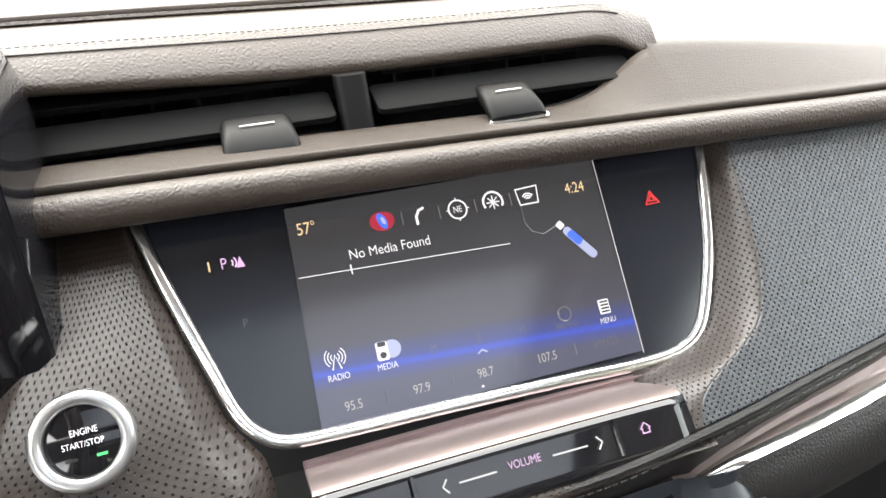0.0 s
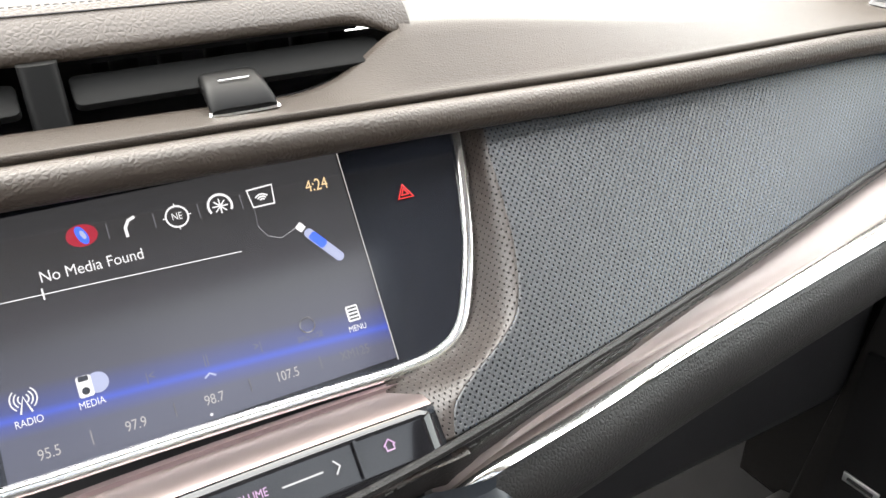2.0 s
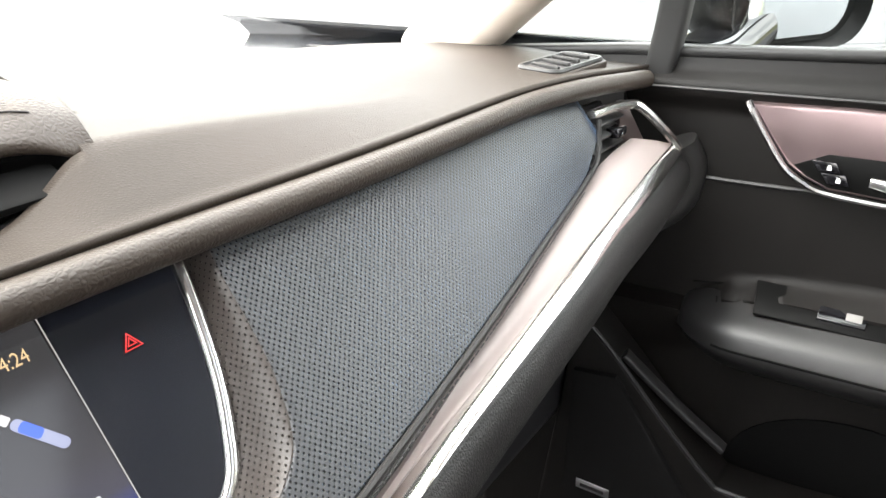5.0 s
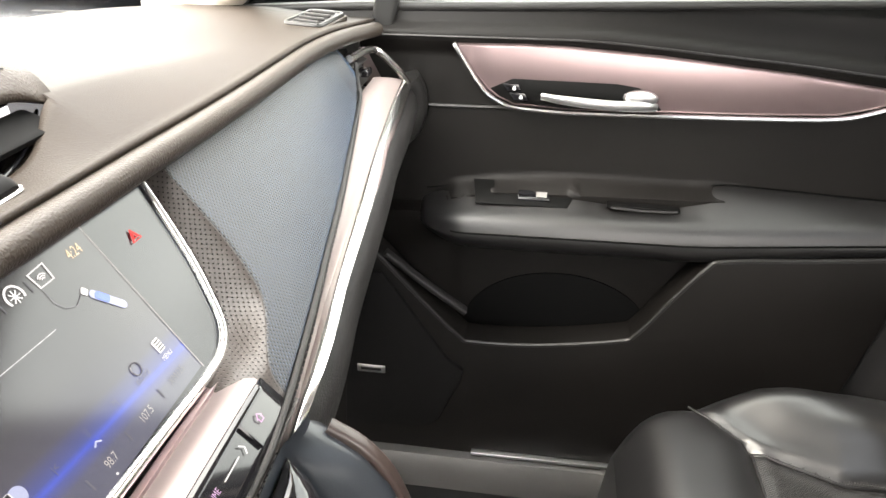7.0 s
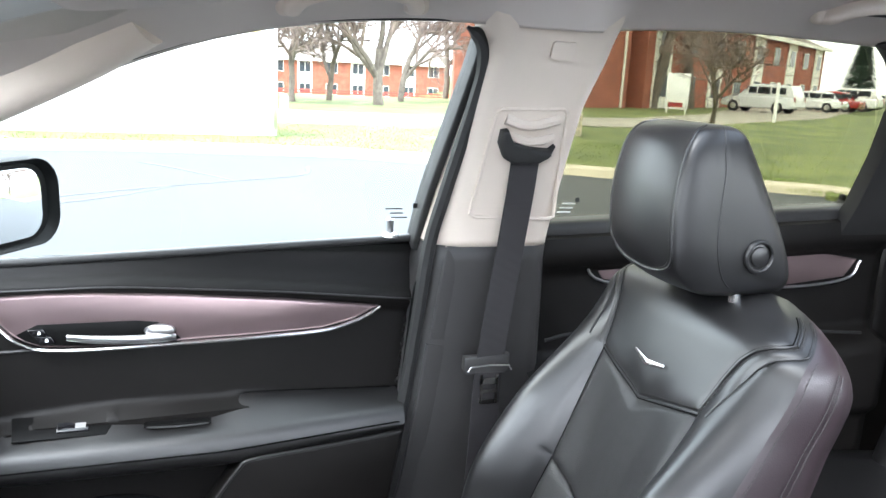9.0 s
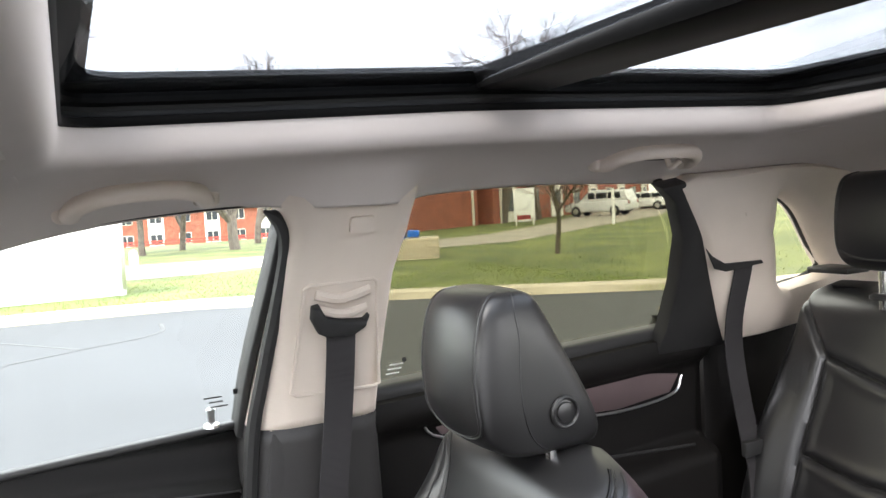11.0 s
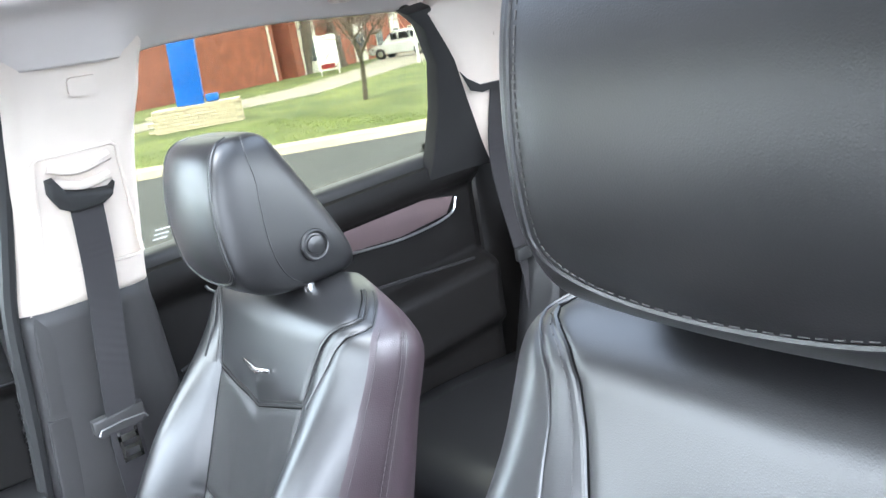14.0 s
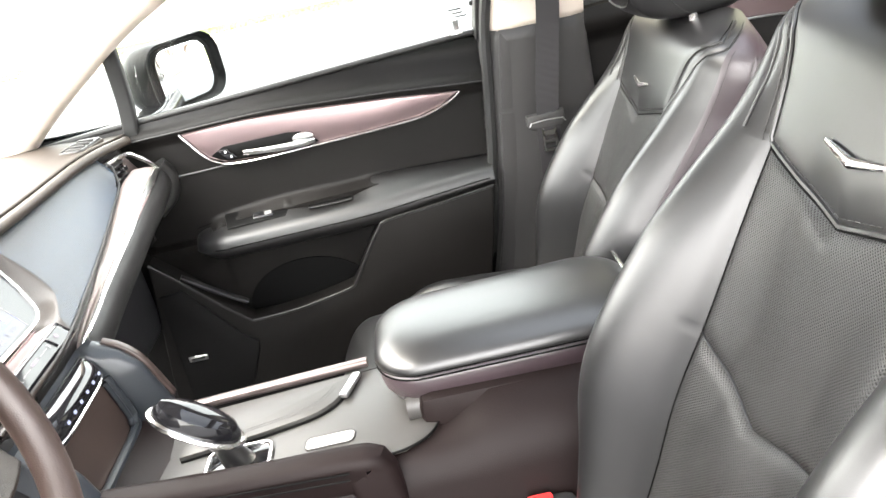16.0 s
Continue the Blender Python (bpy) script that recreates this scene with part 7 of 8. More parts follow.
def seat_back(parent, origin, recline, wid, top, bottom, yoke, low_v, bolster, side_mat, inner=-1, thick=0.11):
    """A seat back: yoke above a V seam, insert, lower insert and bolsters, split along its seams.
    Local u runs across, v up the back from origin, depth outward."""
    a = Vector((0, -math.sin(recline), math.cos(recline)))
    n = Vector((0, math.cos(recline), math.sin(recline)))
    o = Vector(origin)
    apex, (cu_, cv), (su, sv) = yoke
    ysm = [(-su, sv), (-cu_, cv), (0, apex), (cu_, cv), (su, sv)]
    side_line = lambda v: cu_ + 0.012 * sstep(cv, low_v, v) + 0.01 * sstep(low_v, bottom, v)
    left = [(-side_line(v), v) for v in np.linspace(cv, bottom, 12)]
    right = [(-p[0], p[1]) for p in left]
    lowv = [(-side_line(low_v), low_v), (-0.02, low_v - 0.018), (0.02, low_v - 0.018), (side_line(low_v), low_v)]
    seams = [ysm, left, right, lowv]

    def half(v):
        return curve_at(wid, v)

    def depth(u, v):
        w = half(v)
        s = abs(u) / w
        b = bolster * sstep(0.42, 0.8, s) * sstep(cv + 0.06, cv - 0.2, v)
        d = b - 0.085 * max(0, (s - 0.8) / 0.2) ** 2.2 - 0.02 * s * s
        d -= 0.075 * max(0, (v - (top - 0.085)) / 0.085) ** 2.3
        d += 0.012 * math.exp(-((v - (low_v - 0.07)) / 0.07) ** 2) * (1 - s)
        g = min(seg_dist((u, v), q) for q in seams)
        return d - 0.011 * math.exp(-(g / 0.0055) ** 2) + 0.002 * math.exp(-((g - 0.018) / 0.01) ** 2)

    def at(u, v, off=0.0):
        return o + Vector((u, 0, 0)) + a * v + n * (depth(u, v) + off)

    nu, nv = 120, max(40, int((top - bottom) / 0.0048))
    vv = [bottom + (top - bottom) * k / nv for k in range(nv + 1)]
    ss = [math.sin(math.pi / 2 * (-1 + 2 * k / nu)) * 0.35 + (-1 + 2 * k / nu) * 0.65 for k in range(nu + 1)]
    regions = {"yoke": bmesh.new(), "insert": bmesh.new(), "lower_insert": bmesh.new(), "bolster": bmesh.new(), "side_bolster": bmesh.new()}
    verts = {k: {} for k in regions}
    pts = [[None] * (nu + 1) for _ in vv]
    for i, v in enumerate(vv):
        w = half(v)
        for j, s in enumerate(ss):
            pts[i][j] = (s * w, v, at(s * w, v))
    for i in range(nv):
        for j in range(nu):
            u = (pts[i][j][0] + pts[i + 1][j + 1][0]) / 2
            v = (vv[i] + vv[i + 1]) / 2
            au = abs(u)
            if au <= cu_:
                yb = lerp(apex, cv, au / cu_)
            else:
                yb = lerp(cv, sv, min(1, (au - cu_) / (su - cu_))) if au < su else 9
            if v > yb:
                r = "yoke"
            elif au < side_line(v) and v < cv + 0.02:
                r = "insert" if v > lerp(low_v - 0.018, low_v, min(1, au / side_line(low_v))) else "lower_insert"
            else:
                r = "side_bolster" if u * inner > 0 else "bolster"
            bm, vd = regions[r], verts[r]
            q = []
            for ii, jj in ((i, j), (i, j + 1), (i + 1, j + 1), (i + 1, j)):
                if (ii, jj) not in vd:
                    vd[(ii, jj)] = bm.verts.new(pts[ii][jj][2])
                q.append(vd[(ii, jj)])
            f = bm.faces.new(q)
            lay = bm.loops.layers.uv.verify()
            for l, (ii, jj) in zip(f.loops, ((i, j), (i, j + 1), (i + 1, j + 1), (i + 1, j))):
                l[lay].uv = (pts[ii][jj][0], vv[ii])
    mats = {"yoke": M_LEATHER, "insert": M_LEATHER, "lower_insert": M_LEATHER, "bolster": M_LEATHER, "side_bolster": side_mat}
    for r, bm in regions.items():
        if bm.faces:
            part(r, bm, mats[r], parent, sharp=80)
    # back shell
    loops = []
    for v in vv[::4] + [vv[-1]]:
        w = half(v)
        e0, e1 = at(-w, v), at(w, v)
        row = [e0]
        for t in np.linspace(0, 1, 11):
            u = lerp(-w, w, t)
            row.append(o + Vector((u * (0.94 - 0.2 * sstep(top - 0.3, top, v)), 0, 0)) + a * (v - 0.02 * sstep(top - 0.1, top, v)) - n * (thick * (1 - 0.75 * max(0, (v - top + 0.08) / 0.08) ** 2) + 0.02 * (1 - (2 * t - 1) ** 2)))
        row.append(e1)
        loops.append(row)
    part("back_shell", grid(loops), M_LEATHER, parent, sharp=60)
    # stitched welts along the seams
    for q in (ysm, left, right, lowv):
        fine = smooth_path([(u, v, 0) for u, v in q], 6) if len(q) > 6 else [Vector((lerp(q[i][0], q[i + 1][0], t), lerp(q[i][1], q[i + 1][1], t), 0)) for i in range(len(q) - 1) for t in (0, 0.2, 0.4, 0.6, 0.8)] + [Vector((*q[-1], 0))]
        part("seam_welt", sweep([at(p.x, p.y, 0.0012) for p in fine], ring(0.0017, 6), n), M_LEATHER, parent)
        if q is lowv:
            continue
        side = 0.008
        path = [at(p.x * (1 + side / max(0.05, abs(p.x))) if q in (left, right) else p.x, p.y + (side if q not in (left, right) else 0), 0.0012) for p in fine]
        bm = bmesh.new()
        dense = smooth_path(path, 4)
        acc, pen, cur = 0.0, True, [dense[0]]
        for p0, p1 in zip(dense, dense[1:]):
            acc += (p1 - p0).length
            cur.append(p1)
            if acc > (0.0042 if pen else 0.0018):
                if pen and len(cur) > 1:
                    sweep([cur[0], cur[-1]], ring(0.0007, 4), n, True, None, bm)
                acc, pen, cur = 0.0, not pen, [p1]
        if bm.faces:
            part("stitching", bm, M_STITCH, parent, smooth=False)
    return at


def front_back(parent, inner, wid, top, bottom, apex, cu, cv, low_v, thick=0.106):
    """A front seat back: yoke, inserts, bolsters, shoulder bands and deep flanks, split along the seams.
    The row parameter s runs over the front (|s| < 1), then back along the flanks (|s| > 1);
    rows and columns bend so that they follow the seams."""
    a = Vector((0, -math.sin(REC), math.cos(REC)))
    n = Vector((0, math.cos(REC), math.sin(REC)))
    half = lambda v: sum(curve_at(wid, v + k * 0.004) for k in (-1, 0, 1)) / 3
    arm = [(cv, cu), (0.0, cu + 0.004), (0.03, cu + 0.011), (0.055, cu + 0.02), (0.073, cu + 0.033), (0.086, cu + 0.051), (0.097, cu + 0.078)]
    Q0, Q1 = 0.5, 0.66

    def seam_u(v):
        u = cu - 0.008 * sstep(cv, low_v, v) + 0.01 * sstep(low_v, bottom, v) if v < cv else curve_at(arm, v)
        return min(u, 0.93 * half(v))

    def seam_v(u, v):
        """Bend the rows at cv and low_v into the two V seams."""
        f = max(0.0, 1 - abs(u) / cu)
        d1 = (apex - cv) * f * max(0.0, 1 - abs(v - cv) / 0.1)
        d2 = -0.03 * f * max(0.0, 1 - abs(v - low_v) / 0.1)
        return d1 + d2

    def across(s, v):
        w, q = half(v), abs(s)
        m0 = seam_u(v)
        m1 = min(m0 + 0.024, 0.985 * w)
        u = m0 * q / Q0 if q < Q0 else lerp(m0, m1, (q - Q0) / (Q1 - Q0)) if q < Q1 else lerp(m1, w, (q - Q1) / (1 - Q1))
        return math.copysign(u, s)

    def front(s, v):
        w = half(v)
        u = across(s, v)
        q = abs(u) / w
        qs = seam_u(v) / w
        p = max(0.0, (q - qs) / max(0.08, 1 - qs))
        puff = (0.046 + 0.028 * math.exp(-((v + 0.25) / 0.12) ** 2)) * math.sin(math.pi / 2 * min(1.0, p * 1.75)) - 0.03 * max(0.0, (p - 0.57) / 0.43) ** 2
        d = puff * sstep(cv + 0.09, cv - 0.12, v) + 0.012 * sstep(0.2, qs, q) * sstep(cv + 0.07, cv - 0.16, v) - 0.014 * max(0, (q - 0.8) / 0.2) ** 2 - 0.012 * q * q
        d -= 0.062 * max(0, (v - (top - 0.07)) / 0.07) ** 2.1
        d += 0.012 * math.exp(-((v - (low_v - 0.07)) / 0.07) ** 2) * (1 - q)
        g = abs(abs(u) - seam_u(v)) if v > bottom else 1
        if v > cv:
            g = min(g, abs(abs(u) - min(seam_u(v) + 0.024, 0.985 * w)) + 0.012 * (1 - sstep(cv, cv + 0.06, v)))
        if abs(u) < cu:
            g = min(g, abs(v - cv) * 0.95, abs(v - low_v))
        d -= 0.0035 * math.exp(-((u / 0.046) ** 2 + ((v - seam_v(u, v) - 0.004) / 0.017) ** 2) ** 2)
        return d - (0.0042 if v <= cv + 0.004 else 0.0022) * math.exp(-(g / 0.005) ** 2)

    def spot(s, v, off=0.0):
        w = half(v)
        back = -thick + 0.014 * max(0, (v - top + 0.07) / 0.07) ** 2
        if abs(s) <= 1:
            u = across(s, v)
            return Vector((u, 0, 0)) + a * (v + seam_v(u, v)) + n * (max(front(s, v), back + 0.008) + off)
        t = abs(s) - 1
        d0 = max(front(1.0, v), back + 0.008)
        u = w + 0.008 * math.sin(math.pi * min(1, t * 1.02)) ** 0.7 * min(1, (d0 - back) / 0.06) - 0.03 * max(0, t - 0.7) ** 1.5 + off
        u -= 0.0014 * math.exp(-((t - 0.5) / 0.02) ** 2)
        drop = 0.018 * t ** 1.6 * sstep(top - 0.12, top, v)
        return Vector((math.copysign(u, s), 0, 0)) + a * (v - drop) + n * lerp(d0, back, t)

    half_s = [k / 26 * Q0 for k in range(27)] + [lerp(Q0, Q1, (k + 1) / 8) for k in range(8)] + [lerp(Q1, 1, (k + 1) / 10) for k in range(10)] + [1 + (k + 1) / 20 for k in range(20)]
    ss = [-s for s in reversed(half_s[1:])] + half_s
    nv = 90
    vv = sorted([lerp(bottom, top, 1 - (1 - k / nv) ** 1.35) for k in range(nv + 1)] + [cv + 0.0055, cv - 0.0055, low_v + 0.0055, low_v - 0.0055])
    for c in (cv, low_v):
        vv[min(range(len(vv)), key=lambda i: abs(vv[i] - c))] = c
    vv = sorted(vv)
    nv = len(vv) - 1
    pts = [[spot(s, v) for s in ss] for v in vv]
    regions = {k: bmesh.new() for k in ("yoke", "insert", "lower_insert", "outer_bolster", "inner_bolster", "outer_flank", "inner_flank", "outer_shoulder_band", "inner_shoulder_band")}
    verts = {k: {} for k in regions}
    for i in range(nv):
        v = (vv[i] + vv[i + 1]) / 2
        for j in range(len(ss) - 1):
            s = (ss[j] + ss[j + 1]) / 2
            where = "inner" if s * inner > 0 else "outer"
            if abs(s) > 1:
                r = where + "_flank"
            elif abs(s) < Q0:
                r = "yoke" if v > cv else "insert" if v > low_v else "lower_insert"
            elif abs(s) < Q1 and v > cv:
                r = where + "_shoulder_band"
            else:
                r = where + "_bolster"
            bm, vd = regions[r], verts[r]
            ij = ((i, j), (i, j + 1), (i + 1, j + 1), (i + 1, j))
            q = []
            for k in ij:
                if k not in vd:
                    vd[k] = bm.verts.new(pts[k[0]][k[1]])
                q.append(vd[k])
            f = bm.faces.new(q)
            lay = bm.loops.layers.uv.verify()
            for l, k in zip(f.loops, ij):
                c = pts[k[0]][k[1]]
                l[lay].uv = (c.x, c.dot(a))
    for r, bm in regions.items():
        m = M_PERF if "insert" in r else M_SIDE if r == "inner_flank" else M_LEATHER
        if bm.faces:
            part(r, bm, m, parent, "dark maroon leather flank" if r == "inner_flank" else "", sharp=80)
    # back shell, closed over the top
    rows = []
    for i in range(0, nv + 1, 6):
        e0, e1 = pts[i][0], pts[i][-1]
        rows.append([e0.lerp(e1, t) - n * (0.02 * math.sin(math.pi * t)) for t in np.linspace(0, 1, 15)])
    rows.append([pts[nv][int(k)] - a * 0.001 for k in np.linspace(0, len(ss) - 1, 15)])
    part("back_shell", grid(rows), M_LEATHER, parent, sharp=70)

    def thread(path, name="stitching"):
        bm = bmesh.new()
        for p0, p1 in zip(path, path[1:]):
            k = max(1, int((p1 - p0).length / 0.0055))
            for j in range(k):
                sweep([p0.lerp(p1, j / k), p0.lerp(p1, (j + 0.68) / k)], ring(0.0006, 4), n, True, None, bm)
        part(name, bm, M_STITCH, parent, smooth=False)

    low_rows = [v for v in vv if v <= cv]
    up_rows = [v for v in vv if cv <= v <= top - 0.012]
    for q in (-1, 1):
        part("seam_gap", sweep([spot(q * Q0, v, 0.0004) for v in low_rows], ring(0.001, 6), n), M_DEEP, parent)
        part("seam_welt", sweep([spot(q * Q0, v, 0.001) for v in up_rows], ring(0.0021, 6), n), M_LEATHER, parent)
        part("seam_gap", sweep([spot(q * (Q0 - 0.012), v, 0.0002) for v in up_rows], ring(0.0008, 6), n), M_DEEP, parent)
        part("seam_welt", sweep([spot(q * Q1, v, 0.0006) for v in up_rows if v > cv], ring(0.0013, 6), n), M_LEATHER, parent)
        thread([spot(q * (Q0 + 0.04), v, 0.0006) for v in up_rows])
        for t in (0.0, 0.08, 0.46, 0.54):
            thread([spot(q * (1 + t), v, 0.0004) for v in vv if v < (cv - 0.03 if t == 0 else top - 0.04)])
    for c, r in ((cv, 0.0024), (low_v, 0.0008)):
        part("seam_welt", sweep([spot(s, c, 0.0008) for s in np.linspace(-Q0, Q0, 41)], ring(r, 6), n), M_LEATHER, parent)
    part("seam_gap", sweep([spot(s, cv - 0.0032, 0.0004) for s in np.linspace(-Q0, Q0, 41)], ring(0.0011, 6), n), M_DEEP, parent)
    thread([spot(s, cv + 0.0045, 0.0006) for s in np.linspace(-Q0, Q0, 31)])
    return lambda u, v, off: Vector((u, 0, 0)) + a * v + n * (front(u / cu * Q0, v - seam_v(u, v)) + off)


def headrest(parent_name, c, w, h, d, label, button_side, posts, group="headrests"):
    """A padded headrest: domed front panel, rounded corner bands, wedge-shaped sides with a release button, steel posts."""
    hr = empty(parent_name, c, label, "headrest", group)
    levels = ((0.0, 0.6, 0.0, -0.40), (0.025, 0.79, 0.18, -0.465), (0.07, 0.9, 0.31, -0.495), (0.15, 0.965, 0.42, -0.49), (0.28, 1.0, 0.49, -0.43), (0.45, 1.0, 0.515, -0.33),
              (0.62, 0.99, 0.51, -0.22), (0.76, 0.972, 0.485, -0.13), (0.87, 0.94, 0.45, -0.06), (0.94, 0.895, 0.405, -0.015), (0.98, 0.825, 0.345, 0.03), (1.0, 0.69, 0.26, 0.07))
    flat_w = 0.84
    loops = []
    for t, hw, f, b in levels:
        hw, f, b, z = hw * w / 2, f * d, b * d, (t - 0.5) * h
        rc = min(0.3 * d, 0.46 * (f - b))
        half = [(hw * flat_w * k / 8, f + 0.008 * (1 - (k / 8) ** 2)) for k in range(9)]
        half += [(hw * (flat_w + (1 - flat_w) * math.sin(a) ** 0.9), f - rc * (1 - math.cos(a))) for a in [math.pi / 2 * k / 8 for k in range(1, 9)]]
        rb = min(0.16 * d, 0.3 * (f - b))
        half += [(hw * (1 - 0.03 * k / 5), lerp(f - rc, b + rb, k / 5)) for k in range(1, 6)]
        half += [(hw * (0.97 - 0.2 * (1 - math.cos(a))), b + rb * (1 - math.sin(a))) for a in [math.pi / 2 * k / 5 for k in range(1, 6)]]
        half += [(hw * 0.77 * (1 - k / 4), b - 0.004 * k / 4) for k in range(1, 5)]
        loops.append([Vector((x, y, z)) for x, y in half] + [Vector((-x, y, z)) for x, y in reversed(half[1:-1])])
    n = len(loops[0])
    cols = [smooth_path([lp[j] for lp in loops], 4) for j in range(n)]
    m = len(cols[0])
    mid = Vector((0, 0.05 * d, 0))
    bottom, top = int(m * 0.34) + 2, m - 1
    front_j, side_j = (8, n - 8), (16, n - 16)

    def sink(j, i, amount):
        p = cols[j][i]
        cols[j][i] = p + (mid + Vector((0, 0, p.z * 0.8)) - p).normalized() * amount

    for j in front_j:
        for i in range(bottom, top + 1):
            sink(j, i, 0.0007)
    for j in side_j:
        for i in range(m):
            sink(j, i, 0.0007)
    def along(j, q):
        i = int(q)
        return cols[j % n][i].lerp(cols[j % n][min(i + 1, m - 1)], q - i)

    def across(q, r):
        j = math.floor(q)
        return along(j, r).lerp(along(j + 1, r), q - j)

    def outline(inset):
        """The stitched seam round the front panel, with rounded lower corners."""
        w8 = 8 - inset
        low = [across(w8 * math.sin(q), bottom - (5.5 - inset) * math.cos(q) ** 0.75) for q in np.linspace(-math.pi / 2, math.pi / 2, 41)]
        return [across(-w8, i) for i in range(top, bottom, -1)] + low + [across(w8, i) for i in range(bottom + 1, top + 1)]

    bm = loft([[cols[j][i] for j in range(n)] for i in range(m)], True)
    part("pad", bm, M_LEATHER, hr, sharp=80)
    part("seam_welt", sweep(outline(0), ring(0.0017, 6), (0, 1, 0.2)), M_LEATHER, hr)
    part("stitching", dashes([p + Vector((0, 0.0004, 0)) for p in outline(0.5)], 0.0045, 0.00042), M_STITCH, hr, smooth=False)
    for j in side_j:
        part("seam_welt", sweep(cols[j][2:], ring(0.0009, 6), (0, 1, 0.2)), M_LEATHER, hr)
    if button_side:
        bx = max(p.x for p in cols[18]) * button_side
        mm = frame_of((bx - button_side * 0.0015, -0.13 * d, -0.22 * h), (0, button_side, 0), (0, 0, 1))
        circ = lambda r, z: [mm @ Vector((r * math.cos(q), r * math.sin(q), z)) for q in np.linspace(0, 6.2832, 29)[:-1]]
        b = part("release_button", disc(mm @ pose(0, 0, -0.004), 0.0185, 0.0065, 28, 0.002), M_LEATHER, hr)
        part("ring", sweep(circ(0.0165, 0.0035), ring(0.0026, 8), mm.col[2].to_3d(), closed=True), M_LEATHER, b)
        part("cap", disc(mm @ pose(0, 0, 0.0005), 0.0112, 0.0045, 24, 0.0018), M_LEATHER, b)
    for px in posts:
        part("post", loft([[(px + 0.0065 * math.cos(q), -0.08 * d + 0.0065 * math.sin(q), z) for q in [k * 0.628 for k in range(10)]] for z in (-0.40 * h, -0.5 * h - 0.07)]), M_CHROME, hr)
        part("collar", loft([[(px + r * 1.4 * math.cos(q), -0.08 * d + r * math.sin(q), -0.5 * h - z) for q in [k * 0.4488 for k in range(14)]] for r, z in ((0.017, 0.052), (0.017, 0.045), (0.012, 0.041))]), M_PLASTIC, hr)
    return hr


def front_seat(name, cx, ey, ez, inner, label):
    seat = empty(name, (cx, ey, ez), label, "car seat", "front seats")
    wid = [(-0.52, 0.14), (-0.45, 0.168), (-0.38, 0.185), (-0.3, 0.197), (-0.165, 0.198), (-0.05, 0.19), (0.0, 0.187), (0.03, 0.188), (0.055, 0.188), (0.075, 0.185), (0.091, 0.177), (0.104, 0.163), (0.114, 0.143), (0.121, 0.118), (0.1265, 0.088), (0.13, 0.06)]
    at = front_back(seat, inner, wid, 0.13, -0.52, -0.043, 0.105, -0.016, -0.178)
    # chrome chevron on the yoke
    for s in (-1, 1):
        part("chevron_bar", sweep([at(s * 0.032, 0.0065, 0.003), at(s * 0.016, 0.0032, 0.003), at(0, 0.0, 0.003)], rrect(0.0082, 0.0046, 0.0016, 2), (0, 0.94, 0.33), scale=lambda t: 0.45 + 0.55 * t), M_CHROME, seat, "chrome chevron")
    # cushion: front lobe, side bolsters and perforated insert, parted by seams
    lobe = lambda u: curve_at([(0, -0.1), (0.13, -0.098), (0.172, -0.057), (0.205, -0.02), (0.27, 0.05)], abs(u))
    bol = lambda y: curve_at([(-0.62, 0.1), (-0.19, 0.09), (-0.097, 0.13), (0.05, 0.2)], y)
    high, back = (0.03, 0.05) if ez > 1.15 else (0.002, 0)
    NY, NS = 110, 96

    def seat_at(u, y, s):
        z = 0.672 + high + 0.028 * sstep(-0.5, -0.05, y)
        z += 0.014 + 0.05 * math.sin(math.pi / 2 * sstep(-0.03, 0.1, abs(u) - bol(y))) * sstep(-0.05, 0.16, lobe(u) - y) + 0.014 * math.sin(math.pi / 2 * sstep(-0.04, 0.07, y - lobe(u)))
        z -= 0.09 * max(0, (abs(s) - 0.7) / 0.3) ** 2.3 + 0.06 * max(0, (y + 0.02) / 0.07) ** 2.3
        if abs(u) < 0.225:
            z -= 0.009 * math.exp(-((y - lobe(u)) / 0.007) ** 2)
        if y < -0.09:
            z -= 0.009 * math.exp(-((abs(u) - bol(y)) / 0.006) ** 2)
        z += 0.0012 * math.sin(23 * u + 31 * y) * math.sin(41 * y - 17 * u)
        return Vector((u, y - 0.12 - ey + back, z - ez))

    rows, spots = [], []
    for y in np.linspace(-0.62, 0.05, NY):
        w = curve_at([(-0.62, 0.22), (-0.3, 0.262), (-0.12, 0.255), (-0.03, 0.228), (0.02, 0.208), (0.05, 0.19)], y)
        rows.append([seat_at(s * w, y, s) for s in np.linspace(-1, 1, NS)])
        spots.append([(s * w, y) for s in np.linspace(-1, 1, NS)])
    for nm, mt in (("cushion", M_LEATHER), ("cushion_insert", M_PERF)):
        bm = bmesh.new()
        lay = bm.loops.layers.uv.verify()
        vd = {}
        for i in range(NY - 1):
            for j in range(NS - 1):
                u, y = spots[i][j]
                if (abs(u) < bol(y) and y < lobe(u)) != (nm == "cushion_insert"):
                    continue
                ks = ((i, j), (i + 1, j), (i + 1, j + 1), (i, j + 1))
                for k in ks:
                    if k not in vd:
                        vd[k] = bm.verts.new(rows[k[0]][k[1]])
                f = bm.faces.new([vd[k] for k in ks])
                for l, k in zip(f.loops, ks):
                    l[lay].uv = spots[k[0]][k[1]]
        part(nm, bm, mt, seat, sharp=80)
    ring0 = rows[0] + [r[-1] for r in rows] + rows[-1][::-1] + [r[0] for r in reversed(rows)]
    side = [ring0, [Vector((p[0] * 1.005, p[1] + (0.006 if p[1] > 0.4 else 0), p[2] - 0.05)) for p in ring0], [Vector((p[0] * 0.96, p[1], 0.52 - ez)) for p in ring0]]
    part("cushion_skirt", loft(side, False), M_LEATHER, seat, sharp=60)
